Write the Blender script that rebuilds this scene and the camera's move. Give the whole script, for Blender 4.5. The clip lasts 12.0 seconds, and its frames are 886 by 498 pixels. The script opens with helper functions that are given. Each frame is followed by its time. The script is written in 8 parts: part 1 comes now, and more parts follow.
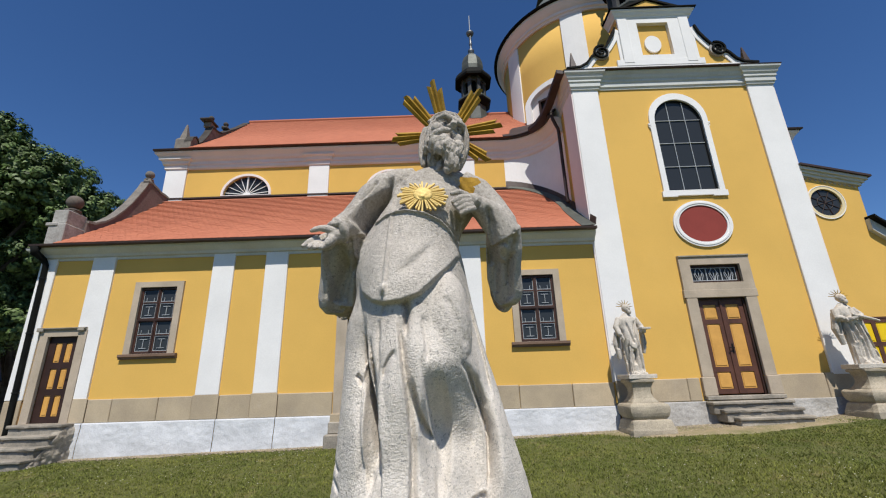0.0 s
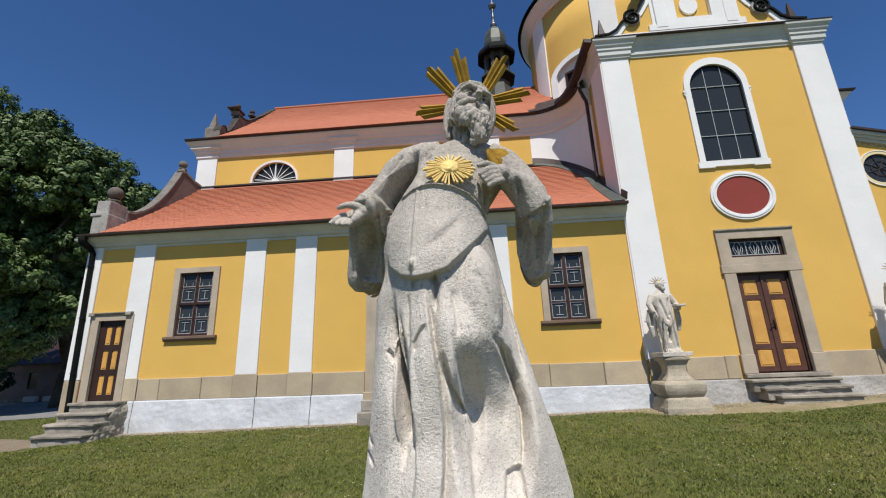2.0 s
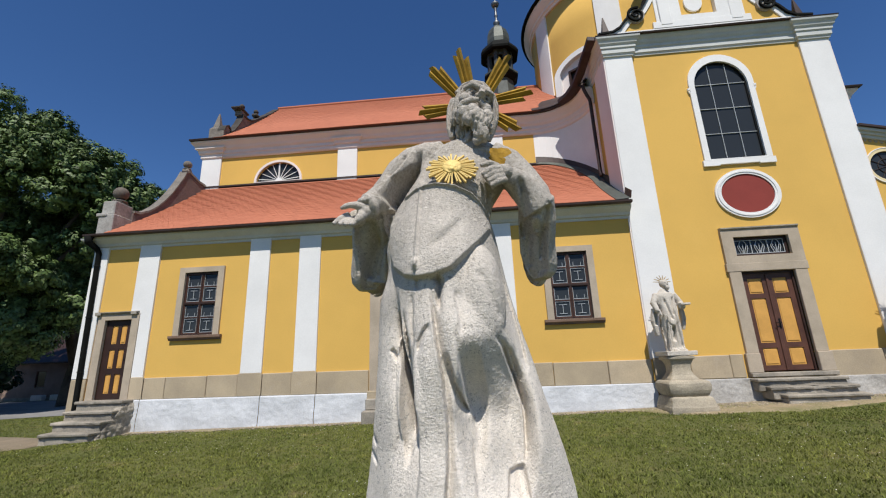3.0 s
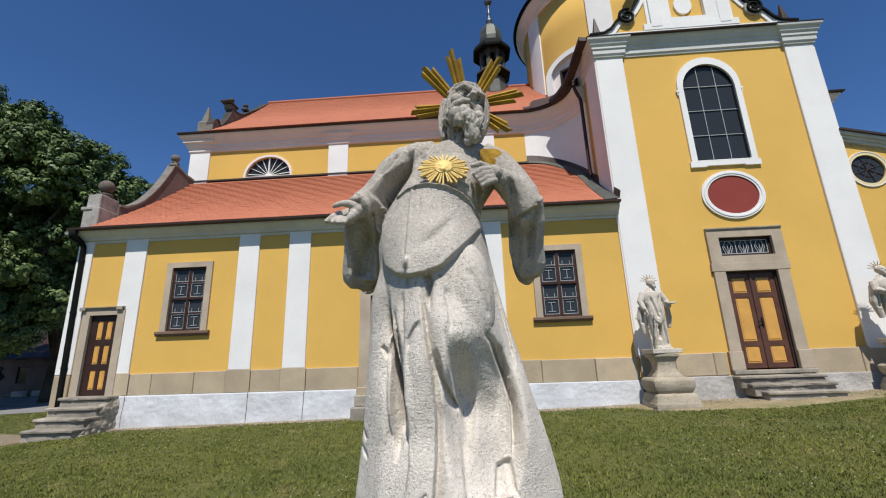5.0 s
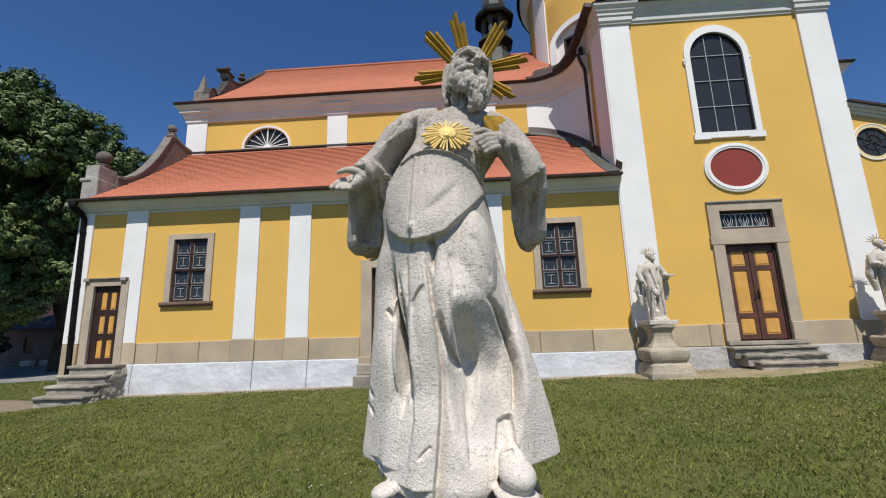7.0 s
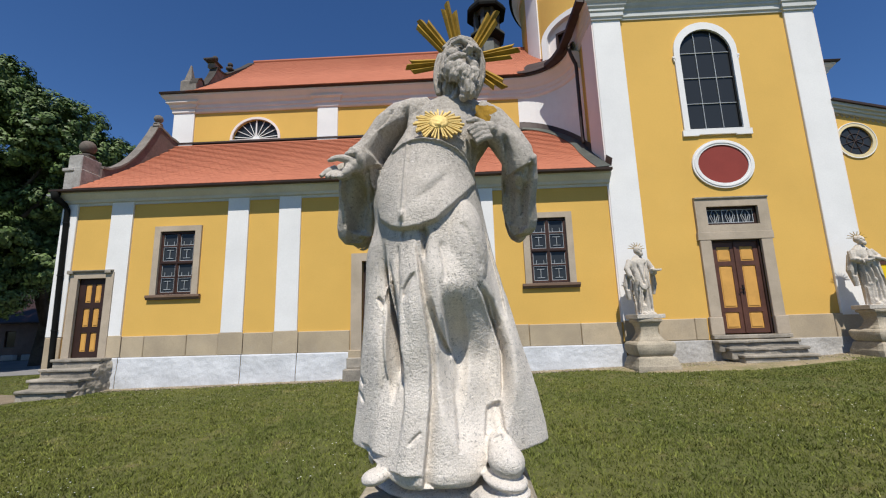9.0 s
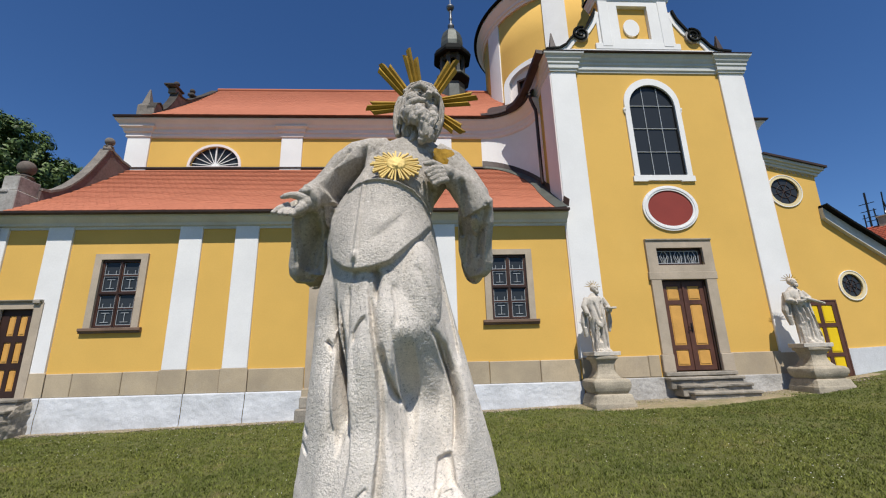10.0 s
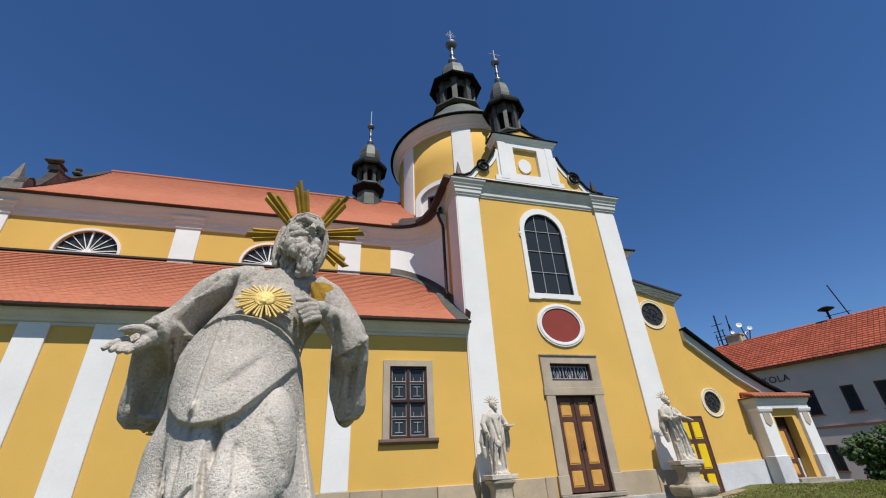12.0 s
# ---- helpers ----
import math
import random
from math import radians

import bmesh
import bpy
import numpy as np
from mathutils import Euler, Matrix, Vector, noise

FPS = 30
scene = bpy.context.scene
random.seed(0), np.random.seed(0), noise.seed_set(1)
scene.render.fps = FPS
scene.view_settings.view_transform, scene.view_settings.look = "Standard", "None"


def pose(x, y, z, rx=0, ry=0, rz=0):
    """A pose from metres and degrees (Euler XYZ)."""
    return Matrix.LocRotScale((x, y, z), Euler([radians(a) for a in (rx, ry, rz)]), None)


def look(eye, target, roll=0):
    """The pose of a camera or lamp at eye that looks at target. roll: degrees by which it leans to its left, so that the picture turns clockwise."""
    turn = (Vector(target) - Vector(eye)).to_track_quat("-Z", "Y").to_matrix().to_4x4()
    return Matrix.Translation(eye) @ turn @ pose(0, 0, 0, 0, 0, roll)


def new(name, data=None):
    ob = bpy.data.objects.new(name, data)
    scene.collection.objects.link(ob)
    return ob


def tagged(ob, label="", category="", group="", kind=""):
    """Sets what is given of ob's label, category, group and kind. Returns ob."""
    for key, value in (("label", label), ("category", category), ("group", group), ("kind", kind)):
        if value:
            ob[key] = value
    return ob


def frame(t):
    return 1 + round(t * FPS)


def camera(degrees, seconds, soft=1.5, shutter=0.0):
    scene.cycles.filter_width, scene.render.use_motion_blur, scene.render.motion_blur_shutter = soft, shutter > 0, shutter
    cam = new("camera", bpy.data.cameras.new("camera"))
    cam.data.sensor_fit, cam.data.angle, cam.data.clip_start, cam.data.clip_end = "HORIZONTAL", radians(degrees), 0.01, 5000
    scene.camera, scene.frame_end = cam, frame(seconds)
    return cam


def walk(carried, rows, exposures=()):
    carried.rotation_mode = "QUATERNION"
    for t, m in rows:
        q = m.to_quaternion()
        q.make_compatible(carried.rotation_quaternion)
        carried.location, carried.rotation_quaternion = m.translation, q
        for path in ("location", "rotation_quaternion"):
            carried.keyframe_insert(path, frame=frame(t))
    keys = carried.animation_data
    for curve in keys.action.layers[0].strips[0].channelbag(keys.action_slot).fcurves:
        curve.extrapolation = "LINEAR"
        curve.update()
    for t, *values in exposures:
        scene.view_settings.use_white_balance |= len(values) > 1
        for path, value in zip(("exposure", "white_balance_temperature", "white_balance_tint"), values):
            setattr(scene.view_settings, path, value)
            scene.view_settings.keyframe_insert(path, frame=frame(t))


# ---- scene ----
cam = camera(93.8, 12.0, soft=1.15)
PATH = [
    (0, (-0.292, -0.164, 1.398), (-0.301, 1.743, 1.999), -1.8),
    (0.5, (-0.298, -0.147, 1.387), (-0.33, 1.765, 1.974), -1.9),
    (1, (-0.296, -0.138, 1.384), (-0.363, 1.78, 1.946), -1.9),
    (1.5, (-0.312, -0.132, 1.375), (-0.417, 1.792, 1.912), -2.0),
    (2, (-0.304, -0.117, 1.377), (-0.443, 1.809, 1.897), -2.1),
    (2.5, (-0.308, -0.134, 1.375), (-0.463, 1.793, 1.888), -2.1),
    (3, (-0.302, -0.123, 1.378), (-0.458, 1.803, 1.894), -2.1),
    (5, (-0.3, -0.158, 1.377), (-0.411, 1.775, 1.878), -1.9),
    (5.5, (-0.293, -0.152, 1.36), (-0.403, 1.787, 1.836), -1.9),
    (6, (-0.299, -0.143, 1.334), (-0.408, 1.804, 1.78), -1.9),
    (6.5, (-0.303, -0.158, 1.344), (-0.416, 1.795, 1.757), -1.8),
    (7, (-0.316, -0.184, 1.335), (-0.432, 1.777, 1.713), -1.7),
    (9, (-0.319, -0.184, 1.306), (-0.39, 1.784, 1.659), -1.6),
    (9.5, (-0.317, -0.175, 1.31), (-0.325, 1.784, 1.714), -1.5),
    (10, (-0.277, -0.17, 1.348), (-0.169, 1.762, 1.853), -1.5),
    (10.5, (-0.222, -0.182, 1.397), (0.018, 1.701, 2.028), -1.6),
    (11, (-0.169, -0.225, 1.457), (0.2, 1.583, 2.23), -2.0),
    (11.5, (-0.129, -0.249, 1.511), (0.334, 1.482, 2.399), -2.6),
    (12, (-0.113, -0.255, 1.52), (0.399, 1.433, 2.462), -3.2),
]
walk(cam, [(t, look(eye, target, roll)) for t, eye, target, roll in PATH])

# ---- world, sun, exposure ----
SUN_DIR = Vector((-0.09, 1.0, -1.66)).normalized()
SUN_ELEV = math.asin(-SUN_DIR.z)
sun_data = bpy.data.lights.new("sun", "SUN")
sun_data.energy, sun_data.angle, sun_data.color = 4.6, radians(0.53), (1.0, 0.955, 0.88)
sun = new("sun", sun_data)
sun.matrix_world = Matrix.Translation((10, -30, 40)) @ SUN_DIR.to_track_quat("-Z", "Y").to_matrix().to_4x4()

world = bpy.data.worlds.new("sky")
world.use_nodes = True
scene.world = world
wn = world.node_tree.nodes
sky = wn.new("ShaderNodeTexSky")
sky.sky_type, sky.sun_disc = "NISHITA", False
sky.sun_elevation = SUN_ELEV
sky.sun_rotation = math.atan2(-SUN_DIR.x, -SUN_DIR.y)
sky.altitude, sky.air_density, sky.dust_density, sky.ozone_density = 900, 1.0, 0.0, 3.5
wn["Background"].inputs["Strength"].default_value = 0.083
deep = wn.new("ShaderNodeHueSaturation")
deep.inputs["Saturation"].default_value = 1.16
world.node_tree.links.new(sky.outputs["Color"], deep.inputs["Color"])
cool = wn.new("ShaderNodeMix")
cool.data_type, cool.blend_type = "RGBA", "MULTIPLY"
cool.inputs["Factor"].default_value = 1.0
cool.inputs["B"].default_value = (0.90, 0.97, 1.14, 1)
world.node_tree.links.new(deep.outputs["Color"], cool.inputs["A"])
world.node_tree.links.new(cool.outputs["Result"], wn["Background"].inputs["Color"])
scene.view_settings.exposure = 0.17


# ---- materials ----
def material(name, col, rough=0.85, var=0.12, scale=(1.2, 22.0), bump=0.25, metal=0.0, col2=None, stain=0.0, stain_col=(0.2, 0.18, 0.15), random_amount=0.0, spec=0.3, bump_scale=None, bump_dist=0.01, stretch=None):
    """A surface with two scales of variation in its colour, a stain of its own shape and fine relief."""
    m = bpy.data.materials.new(name)
    m.use_nodes = True
    nt = m.node_tree
    n, l = nt.nodes, nt.links
    b = n["Principled BSDF"]
    b.inputs["Roughness"].default_value = rough
    b.inputs["Metallic"].default_value = metal
    b.inputs["Specular IOR Level"].default_value = spec
    tc = n.new("ShaderNodeNewGeometry")
    mp = n.new("ShaderNodeMapping")
    if stretch:
        mp.inputs["Scale"].default_value = stretch
    l.new(tc.outputs["Position"], mp.inputs["Vector"])

    def noise_node(s, detail=4.0, rough_=0.6):
        k = n.new("ShaderNodeTexNoise")
        k.inputs["Scale"].default_value, k.inputs["Detail"].default_value, k.inputs["Roughness"].default_value = s, detail, rough_
        l.new(mp.outputs["Vector"], k.inputs["Vector"])
        return k

    big, fine = noise_node(scale[0]), noise_node(scale[1], 5.0, 0.7)
    mix = n.new("ShaderNodeMix")
    mix.data_type = "RGBA"
    mix.inputs["A"].default_value = (*col, 1)
    mix.inputs["B"].default_value = (*(col2 or [c * (1 - 2.2 * var) for c in col]), 1)
    ramp = n.new("ShaderNodeMapRange")
    ramp.inputs["From Min"].default_value, ramp.inputs["From Max"].default_value = 0.35, 0.72
    l.new(big.outputs["Fac"], ramp.inputs["Value"])
    l.new(ramp.outputs["Result"], mix.inputs["Factor"])
    last = mix.outputs["Result"]
    mul = n.new("ShaderNodeMix")
    mul.data_type, mul.blend_type = "RGBA", "MULTIPLY"
    mul.inputs["Factor"].default_value = 1.0
    rr = n.new("ShaderNodeMapRange")
    rr.inputs["From Min"].default_value, rr.inputs["From Max"].default_value = 0.3, 0.7
    rr.inputs["To Min"].default_value, rr.inputs["To Max"].default_value = 1 - var, 1 + var * 0.6
    l.new(fine.outputs["Fac"], rr.inputs["Value"])
    l.new(last, mul.inputs["A"])
    l.new(rr.outputs["Result"], mul.inputs["B"])
    last = mul.outputs["Result"]
    if stain:
        st = noise_node(scale[0] * 2.7, 8.0, 0.72)
        sr = n.new("ShaderNodeMapRange")
        sr.inputs["From Min"].default_value, sr.inputs["From Max"].default_value = 0.55, 0.72
        sr.inputs["To Max"].default_value = stain
        l.new(st.outputs["Fac"], sr.inputs["Value"])
        sm = n.new("ShaderNodeMix")
        sm.data_type = "RGBA"
        sm.inputs["B"].default_value = (*stain_col, 1)
        l.new(sr.outputs["Result"], sm.inputs["Factor"])
        l.new(last, sm.inputs["A"])
        last = sm.outputs["Result"]
    if random_amount:
        oi = n.new("ShaderNodeObjectInfo")
        gi = n.new("ShaderNodeNewGeometry")
        ad = n.new("ShaderNodeMath")
        ad.operation = "ADD"
        l.new(oi.outputs["Random"], ad.inputs[0])
        l.new(gi.outputs["Random Per Island"], ad.inputs[1])
        fr = n.new("ShaderNodeMath")
        fr.operation = "FRACT"
        l.new(ad.outputs[0], fr.inputs[0])
        r2 = n.new("ShaderNodeMapRange")
        r2.inputs["To Min"].default_value, r2.inputs["To Max"].default_value = 1 - random_amount, 1 + random_amount
        l.new(fr.outputs[0], r2.inputs["Value"])
        m2 = n.new("ShaderNodeMix")
        m2.data_type, m2.blend_type = "RGBA", "MULTIPLY"
        m2.inputs["Factor"].default_value = 1.0
        l.new(last, m2.inputs["A"])
        l.new(r2.outputs["Result"], m2.inputs["B"])
        last = m2.outputs["Result"]
    l.new(last, b.inputs["Base Color"])
    if bump:
        bn = noise_node(bump_scale or scale[1] * 2.0, 6.0, 0.65)
        bp = n.new("ShaderNodeBump")
        bp.inputs["Strength"].default_value, bp.inputs["Distance"].default_value = bump, bump_dist
        l.new(bn.outputs["Fac"], bp.inputs["Height"])
        l.new(bp.outputs["Normal"], b.inputs["Normal"])
    return m


M = {}
M["yellow"] = material("yellow_stucco", (0.70, 0.43, 0.105), 0.9, 0.05, (0.5, 30), 0.25, stain=0.12, stain_col=(0.74, 0.49, 0.16))
M["white"] = material("white_stucco", (0.80, 0.79, 0.77), 0.9, 0.05, (0.7, 30), 0.25, stain=0.1, stain_col=(0.6, 0.58, 0.55))
M["cream"] = material("cream_stucco", (0.72, 0.60, 0.36), 0.9, 0.05, (0.7, 30), 0.2)
M["pink"] = material("pale_pink_stucco", (0.80, 0.72, 0.68), 0.9, 0.05, (0.7, 30), 0.2, stain=0.1, stain_col=(0.62, 0.52, 0.48))
M["greygreen"] = material("pale_grey_cornice", (0.60, 0.61, 0.585), 0.85, 0.08, (0.9, 25), 0.2, stain=0.3, stain_col=(0.42, 0.42, 0.38))
M["rough_white"] = material("rough_limewash", (0.62, 0.63, 0.645), 0.95, 0.08, (2.2, 30), 0.8, stain=0.12, stain_col=(0.52, 0.52, 0.52), bump_scale=30, bump_dist=0.012)
M["plinth"] = material("plinth_sandstone", (0.50, 0.405, 0.275), 0.92, 0.14, (1.3, 40), 0.5, col2=(0.38, 0.31, 0.22), stain=0.35, stain_col=(0.48, 0.42, 0.34), random_amount=0.12)
M["surround"] = material("surround_sandstone", (0.48, 0.395, 0.30), 0.92, 0.12, (1.5, 45), 0.4, col2=(0.36, 0.30, 0.225), stain=0.3, stain_col=(0.27, 0.235, 0.20))
M["step"] = material("step_stone", (0.39, 0.345, 0.28), 0.93, 0.25, (2.0, 30), 0.9, col2=(0.20, 0.182, 0.152), stain=0.5, stain_col=(0.12, 0.112, 0.098), random_amount=0.15, bump_scale=24, bump_dist=0.015)
M["tower_footing"] = material("worn_limewashed_stone", (0.47, 0.45, 0.42), 0.95, 0.25, (1.6, 26), 0.8, col2=(0.30, 0.285, 0.26), stain=0.5, stain_col=(0.22, 0.20, 0.18), bump_scale=24, bump_dist=0.012)
M["coping"] = material("weathered_coping", (0.25, 0.22, 0.19), 0.95, 0.25, (3.0, 20), 0.8, col2=(0.14, 0.125, 0.11), stain=0.7, stain_col=(0.10, 0.09, 0.08))
M["soot_stone"] = material("soot_blackened_stone", (0.075, 0.066, 0.058), 0.95, 0.3, (3.0, 20), 0.8, col2=(0.045, 0.04, 0.036), stain=0.4, stain_col=(0.14, 0.125, 0.11))
M["pier_stone"] = material("blotched_pier_stone", (0.43, 0.41, 0.38), 0.95, 0.25, (2.5, 18), 0.8, col2=(0.24, 0.22, 0.20), stain=0.7, stain_col=(0.15, 0.135, 0.12))
M["finial"] = material("dark_weathered_stone", (0.15, 0.125, 0.105), 0.95, 0.25, (3.0, 20), 0.8, col2=(0.09, 0.078, 0.068), stain=0.5, stain_col=(0.22, 0.19, 0.16))
M["tile"] = material("orange_clay_tile", (0.425, 0.148, 0.082), 0.88, 0.10, (0.6, 30), 0.2, col2=(0.385, 0.130, 0.072), stain=0.35, stain_col=(0.28, 0.09, 0.05), random_amount=0.055)
M["tile_red"] = material("red_clay_tile", (0.47, 0.105, 0.055), 0.8, 0.12, (0.6, 30), 0.2, random_amount=0.18)
M["roof_bed"] = material("roof_underlay", (0.16, 0.06, 0.035), 0.9, 0.1, (1, 20), 0.1)
M["coping_pink"] = material("weathered_pink_plaster", (0.185, 0.13, 0.12), 0.95, 0.22, (2.5, 22), 0.8, col2=(0.14, 0.105, 0.095), stain=0.7, stain_col=(0.085, 0.072, 0.065))
# Grey raised so that posts and arches below the turret eaves look sunlit.
M["turret_sheet"] = material("lit_grey_sheet", (0.085, 0.088, 0.084), 0.6, 0.25, (3, 25), 0.2, stain=0.5, stain_col=(0.014, 0.015, 0.014))
M["foot_sheet"] = material("dull_grey_sheet", (0.095, 0.108, 0.098), 0.6, 0.2, (2, 25), 0.15, stain=0.4, stain_col=(0.05, 0.055, 0.05))
M["sill"] = material("brown_sill_stone", (0.21, 0.135, 0.095), 0.85, 0.15, (2, 40), 0.4, stain=0.3, stain_col=(0.13, 0.10, 0.08))
M["sheet"] = material("dark_painted_sheet", (0.055, 0.032, 0.026), 0.55, 0.2, (2, 25), 0.15, spec=0.4)
M["dome_sheet"] = material("pale_dome_sheet", (0.16, 0.175, 0.155), 0.55, 0.2, (2, 25), 0.15, metal=0.3, stain=0.4, stain_col=(0.08, 0.085, 0.075))
M["steel"] = material("dull_steel", (0.20, 0.205, 0.205), 0.5, 0.15, (4, 30), 0.15, metal=0.9, spec=0.5)
M["black_sheet"] = material("black_sheet_metal", (0.008, 0.009, 0.008), 0.8, 0.3, (3, 25), 0.15, spec=0.12, stain=0.3, stain_col=(0.022, 0.022, 0.020))
M["copper"] = material("grey_green_sheet", (0.112, 0.122, 0.108), 0.55, 0.2, (2, 25), 0.15, metal=0.3, stain=0.4, stain_col=(0.08, 0.085, 0.075))
M["brown"] = material("brown_paint", (0.115, 0.048, 0.031), 0.55, 0.2, (3, 60), 0.15, spec=0.4)
M["dark_brown"] = material("dark_brown_paint", (0.040, 0.018, 0.013), 0.6, 0.2, (3, 60), 0.15, spec=0.35)
M["panel"] = material("ochre_panel_paint", (0.66, 0.35, 0.085), 0.6, 0.08, (3, 50), 0.15, spec=0.35)
M["panel_yellow"] = material("bright_yellow_panel", (0.82, 0.56, 0.01), 0.6, 0.05, (3, 50), 0.1)
M["maroon"] = material("maroon_paint", (0.26, 0.045, 0.035), 0.8, 0.06, (1.5, 40), 0.15)
M["grille"] = material("pale_iron_grille", (0.46, 0.48, 0.49), 0.6, 0.1, (3, 40), 0.1)
M["iron"] = material("dark_iron", (0.02, 0.02, 0.02), 0.5, 0.2, (3, 40), 0.1, metal=0.5)


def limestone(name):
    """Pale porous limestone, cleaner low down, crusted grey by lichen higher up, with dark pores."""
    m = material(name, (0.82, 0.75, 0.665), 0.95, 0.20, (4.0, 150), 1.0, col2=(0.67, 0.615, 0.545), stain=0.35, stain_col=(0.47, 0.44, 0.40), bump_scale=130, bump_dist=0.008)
    n, l = m.node_tree.nodes, m.node_tree.links
    b = n["Principled BSDF"]
    last = b.inputs["Base Color"].links[0].from_socket
    g = n.new("ShaderNodeNewGeometry")
    xyz = n.new("ShaderNodeSeparateXYZ")
    l.new(g.outputs["Position"], xyz.inputs[0])

    def noisy(scale, detail):
        k = n.new("ShaderNodeTexNoise")
        k.inputs["Scale"].default_value, k.inputs["Detail"].default_value, k.inputs["Roughness"].default_value = scale, detail, 0.75
        l.new(g.outputs["Position"], k.inputs["Vector"])
        return k.outputs["Fac"]

    def ranged(sock, a, b_, c, d):
        k = n.new("ShaderNodeMapRange")
        for nm, v in (("From Min", a), ("From Max", b_), ("To Min", c), ("To Max", d)):
            k.inputs[nm].default_value = v
        l.new(sock, k.inputs["Value"])
        return k.outputs["Result"]

    def over(fac, col):
        nonlocal last
        k = n.new("ShaderNodeMix")
        k.data_type = "RGBA"
        k.inputs["B"].default_value = (*col, 1)
        l.new(fac, k.inputs["Factor"])
        l.new(last, k.inputs["A"])
        last = k.outputs["Result"]

    def both(op, p, q):
        k = n.new("ShaderNodeMath")
        k.operation = op
        k.use_clamp = True
        l.new(p, k.inputs[0])
        l.new(q, k.inputs[1])
        return k.outputs[0]

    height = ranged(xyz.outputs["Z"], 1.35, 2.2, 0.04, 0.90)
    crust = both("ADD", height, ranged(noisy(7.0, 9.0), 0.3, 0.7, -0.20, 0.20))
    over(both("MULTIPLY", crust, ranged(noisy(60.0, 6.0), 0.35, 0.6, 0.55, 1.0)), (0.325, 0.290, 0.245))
    pores = ranged(noisy(62.0, 3.0), 0.56, 0.64, 0.0, 0.6)
    over(both("MULTIPLY", pores, ranged(noisy(5.0, 3.0), 0.35, 0.6, 0.25, 1.0)), (0.16, 0.15, 0.135))
    over(ranged(noisy(44.0, 3.0), 0.62, 0.70, 0.0, 0.5), (0.80, 0.76, 0.69))
    l.new(last, b.inputs["Base Color"])
    return m


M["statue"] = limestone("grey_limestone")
M["statue_far"] = material("pale_sandstone", (0.64, 0.58, 0.50), 0.95, 0.22, (3.0, 40), 0.8, col2=(0.46, 0.42, 0.36), stain=0.5, stain_col=(0.30, 0.28, 0.24), bump_scale=60, bump_dist=0.01)
M["pedestal"] = material("weathered_pedestal_stone", (0.46, 0.395, 0.295), 0.95, 0.28, (2.2, 40), 0.8, col2=(0.29, 0.255, 0.195), stain=0.6, stain_col=(0.18, 0.165, 0.14), bump_scale=50, bump_dist=0.012)
M["gold"] = material("gilded_metal", (0.80, 0.58, 0.20), 0.55, 0.12, (8, 60), 0.3, metal=0.1, stain=0.3, stain_col=(0.50, 0.30, 0.05))
M["gold_dark"] = material("weathered_gilding", (0.44, 0.27, 0.035), 0.55, 0.2, (8, 60), 0.2, metal=0.45, stain=0.6, stain_col=(0.22, 0.13, 0.02))
M["lichen"] = material("ochre_lichen", (0.42, 0.24, 0.03), 0.95, 0.25, (12, 60), 0.6, stain=0.5, stain_col=(0.3, 0.24, 0.12))
M["school"] = material("school_pinkish_plaster", (0.62, 0.51, 0.48), 0.9, 0.06, (0.5, 20), 0.15)
M["school_band"] = material("school_brown_band", (0.22, 0.10, 0.08), 0.9, 0.06, (0.5, 20), 0.1)
M["bark"] = material("tree_bark", (0.10, 0.08, 0.06), 0.95, 0.3, (2, 20), 0.8)
M["leaf"] = material("tree_leaf", (0.118, 0.172, 0.050), 0.55, 0.2, (0.4, 5), 0, col2=(0.068, 0.112, 0.030), random_amount=0.45, spec=0.35)
M["bush_leaf"] = material("bush_leaf", (0.055, 0.10, 0.025), 0.65, 0.2, (0.6, 5), 0, col2=(0.04, 0.07, 0.018), random_amount=0.35)
M["grass"] = material("grass_blade", (0.160, 0.172, 0.034), 0.7, 0.2, (0.6, 5), 0, col2=(0.105, 0.130, 0.027), stain=0.6, stain_col=(0.30, 0.26, 0.09), random_amount=0.5, spec=0.2)
M["soil"] = material("lawn_soil", (0.115, 0.118, 0.034), 0.95, 0.3, (0.6, 9), 0.8, col2=(0.09, 0.10, 0.028), stain=0.7, stain_col=(0.20, 0.155, 0.075), bump_dist=0.03)
M["gravel"] = material("dry_gravel", (0.36, 0.30, 0.22), 0.95, 0.3, (2.0, 30), 0.8, col2=(0.24, 0.20, 0.15), random_amount=0.3)
M["dry_earth"] = material("dry_sandy_earth", (0.35, 0.275, 0.175), 0.95, 0.3, (2.5, 30), 0.8, col2=(0.19, 0.18, 0.08), stain=0.6, stain_col=(0.17, 0.18, 0.07), bump_dist=0.02)
# Leaf colour lowered to stand in for the deep shade under the trees.
M["shade_leaf"] = material("leaf_dark_as_shade", (0.038, 0.060, 0.020), 0.6, 0.2, (0.6, 5), 0, col2=(0.026, 0.044, 0.014), random_amount=0.35)
M["house_plaster"] = material("old_brown_plaster", (0.36, 0.26, 0.21), 0.95, 0.15, (0.8, 20), 0.4, stain=0.4, stain_col=(0.16, 0.13, 0.11))
M["path_earth"] = material("brown_trodden_earth", (0.27, 0.21, 0.145), 0.95, 0.25, (2.0, 30), 0.7, col2=(0.19, 0.155, 0.10), stain=0.4, stain_col=(0.13, 0.13, 0.05), bump_dist=0.02)
M["asphalt"] = material("pale_road", (0.25, 0.24, 0.225), 0.95, 0.15, (0.8, 30), 0.4)
M["daisy"] = material("white_petal", (0.75, 0.75, 0.68), 0.8, 0.05, (3, 30), 0)
M["lettering"] = material("dark_lettering", (0.07, 0.06, 0.055), 0.7, 0.1, (3, 30), 0)


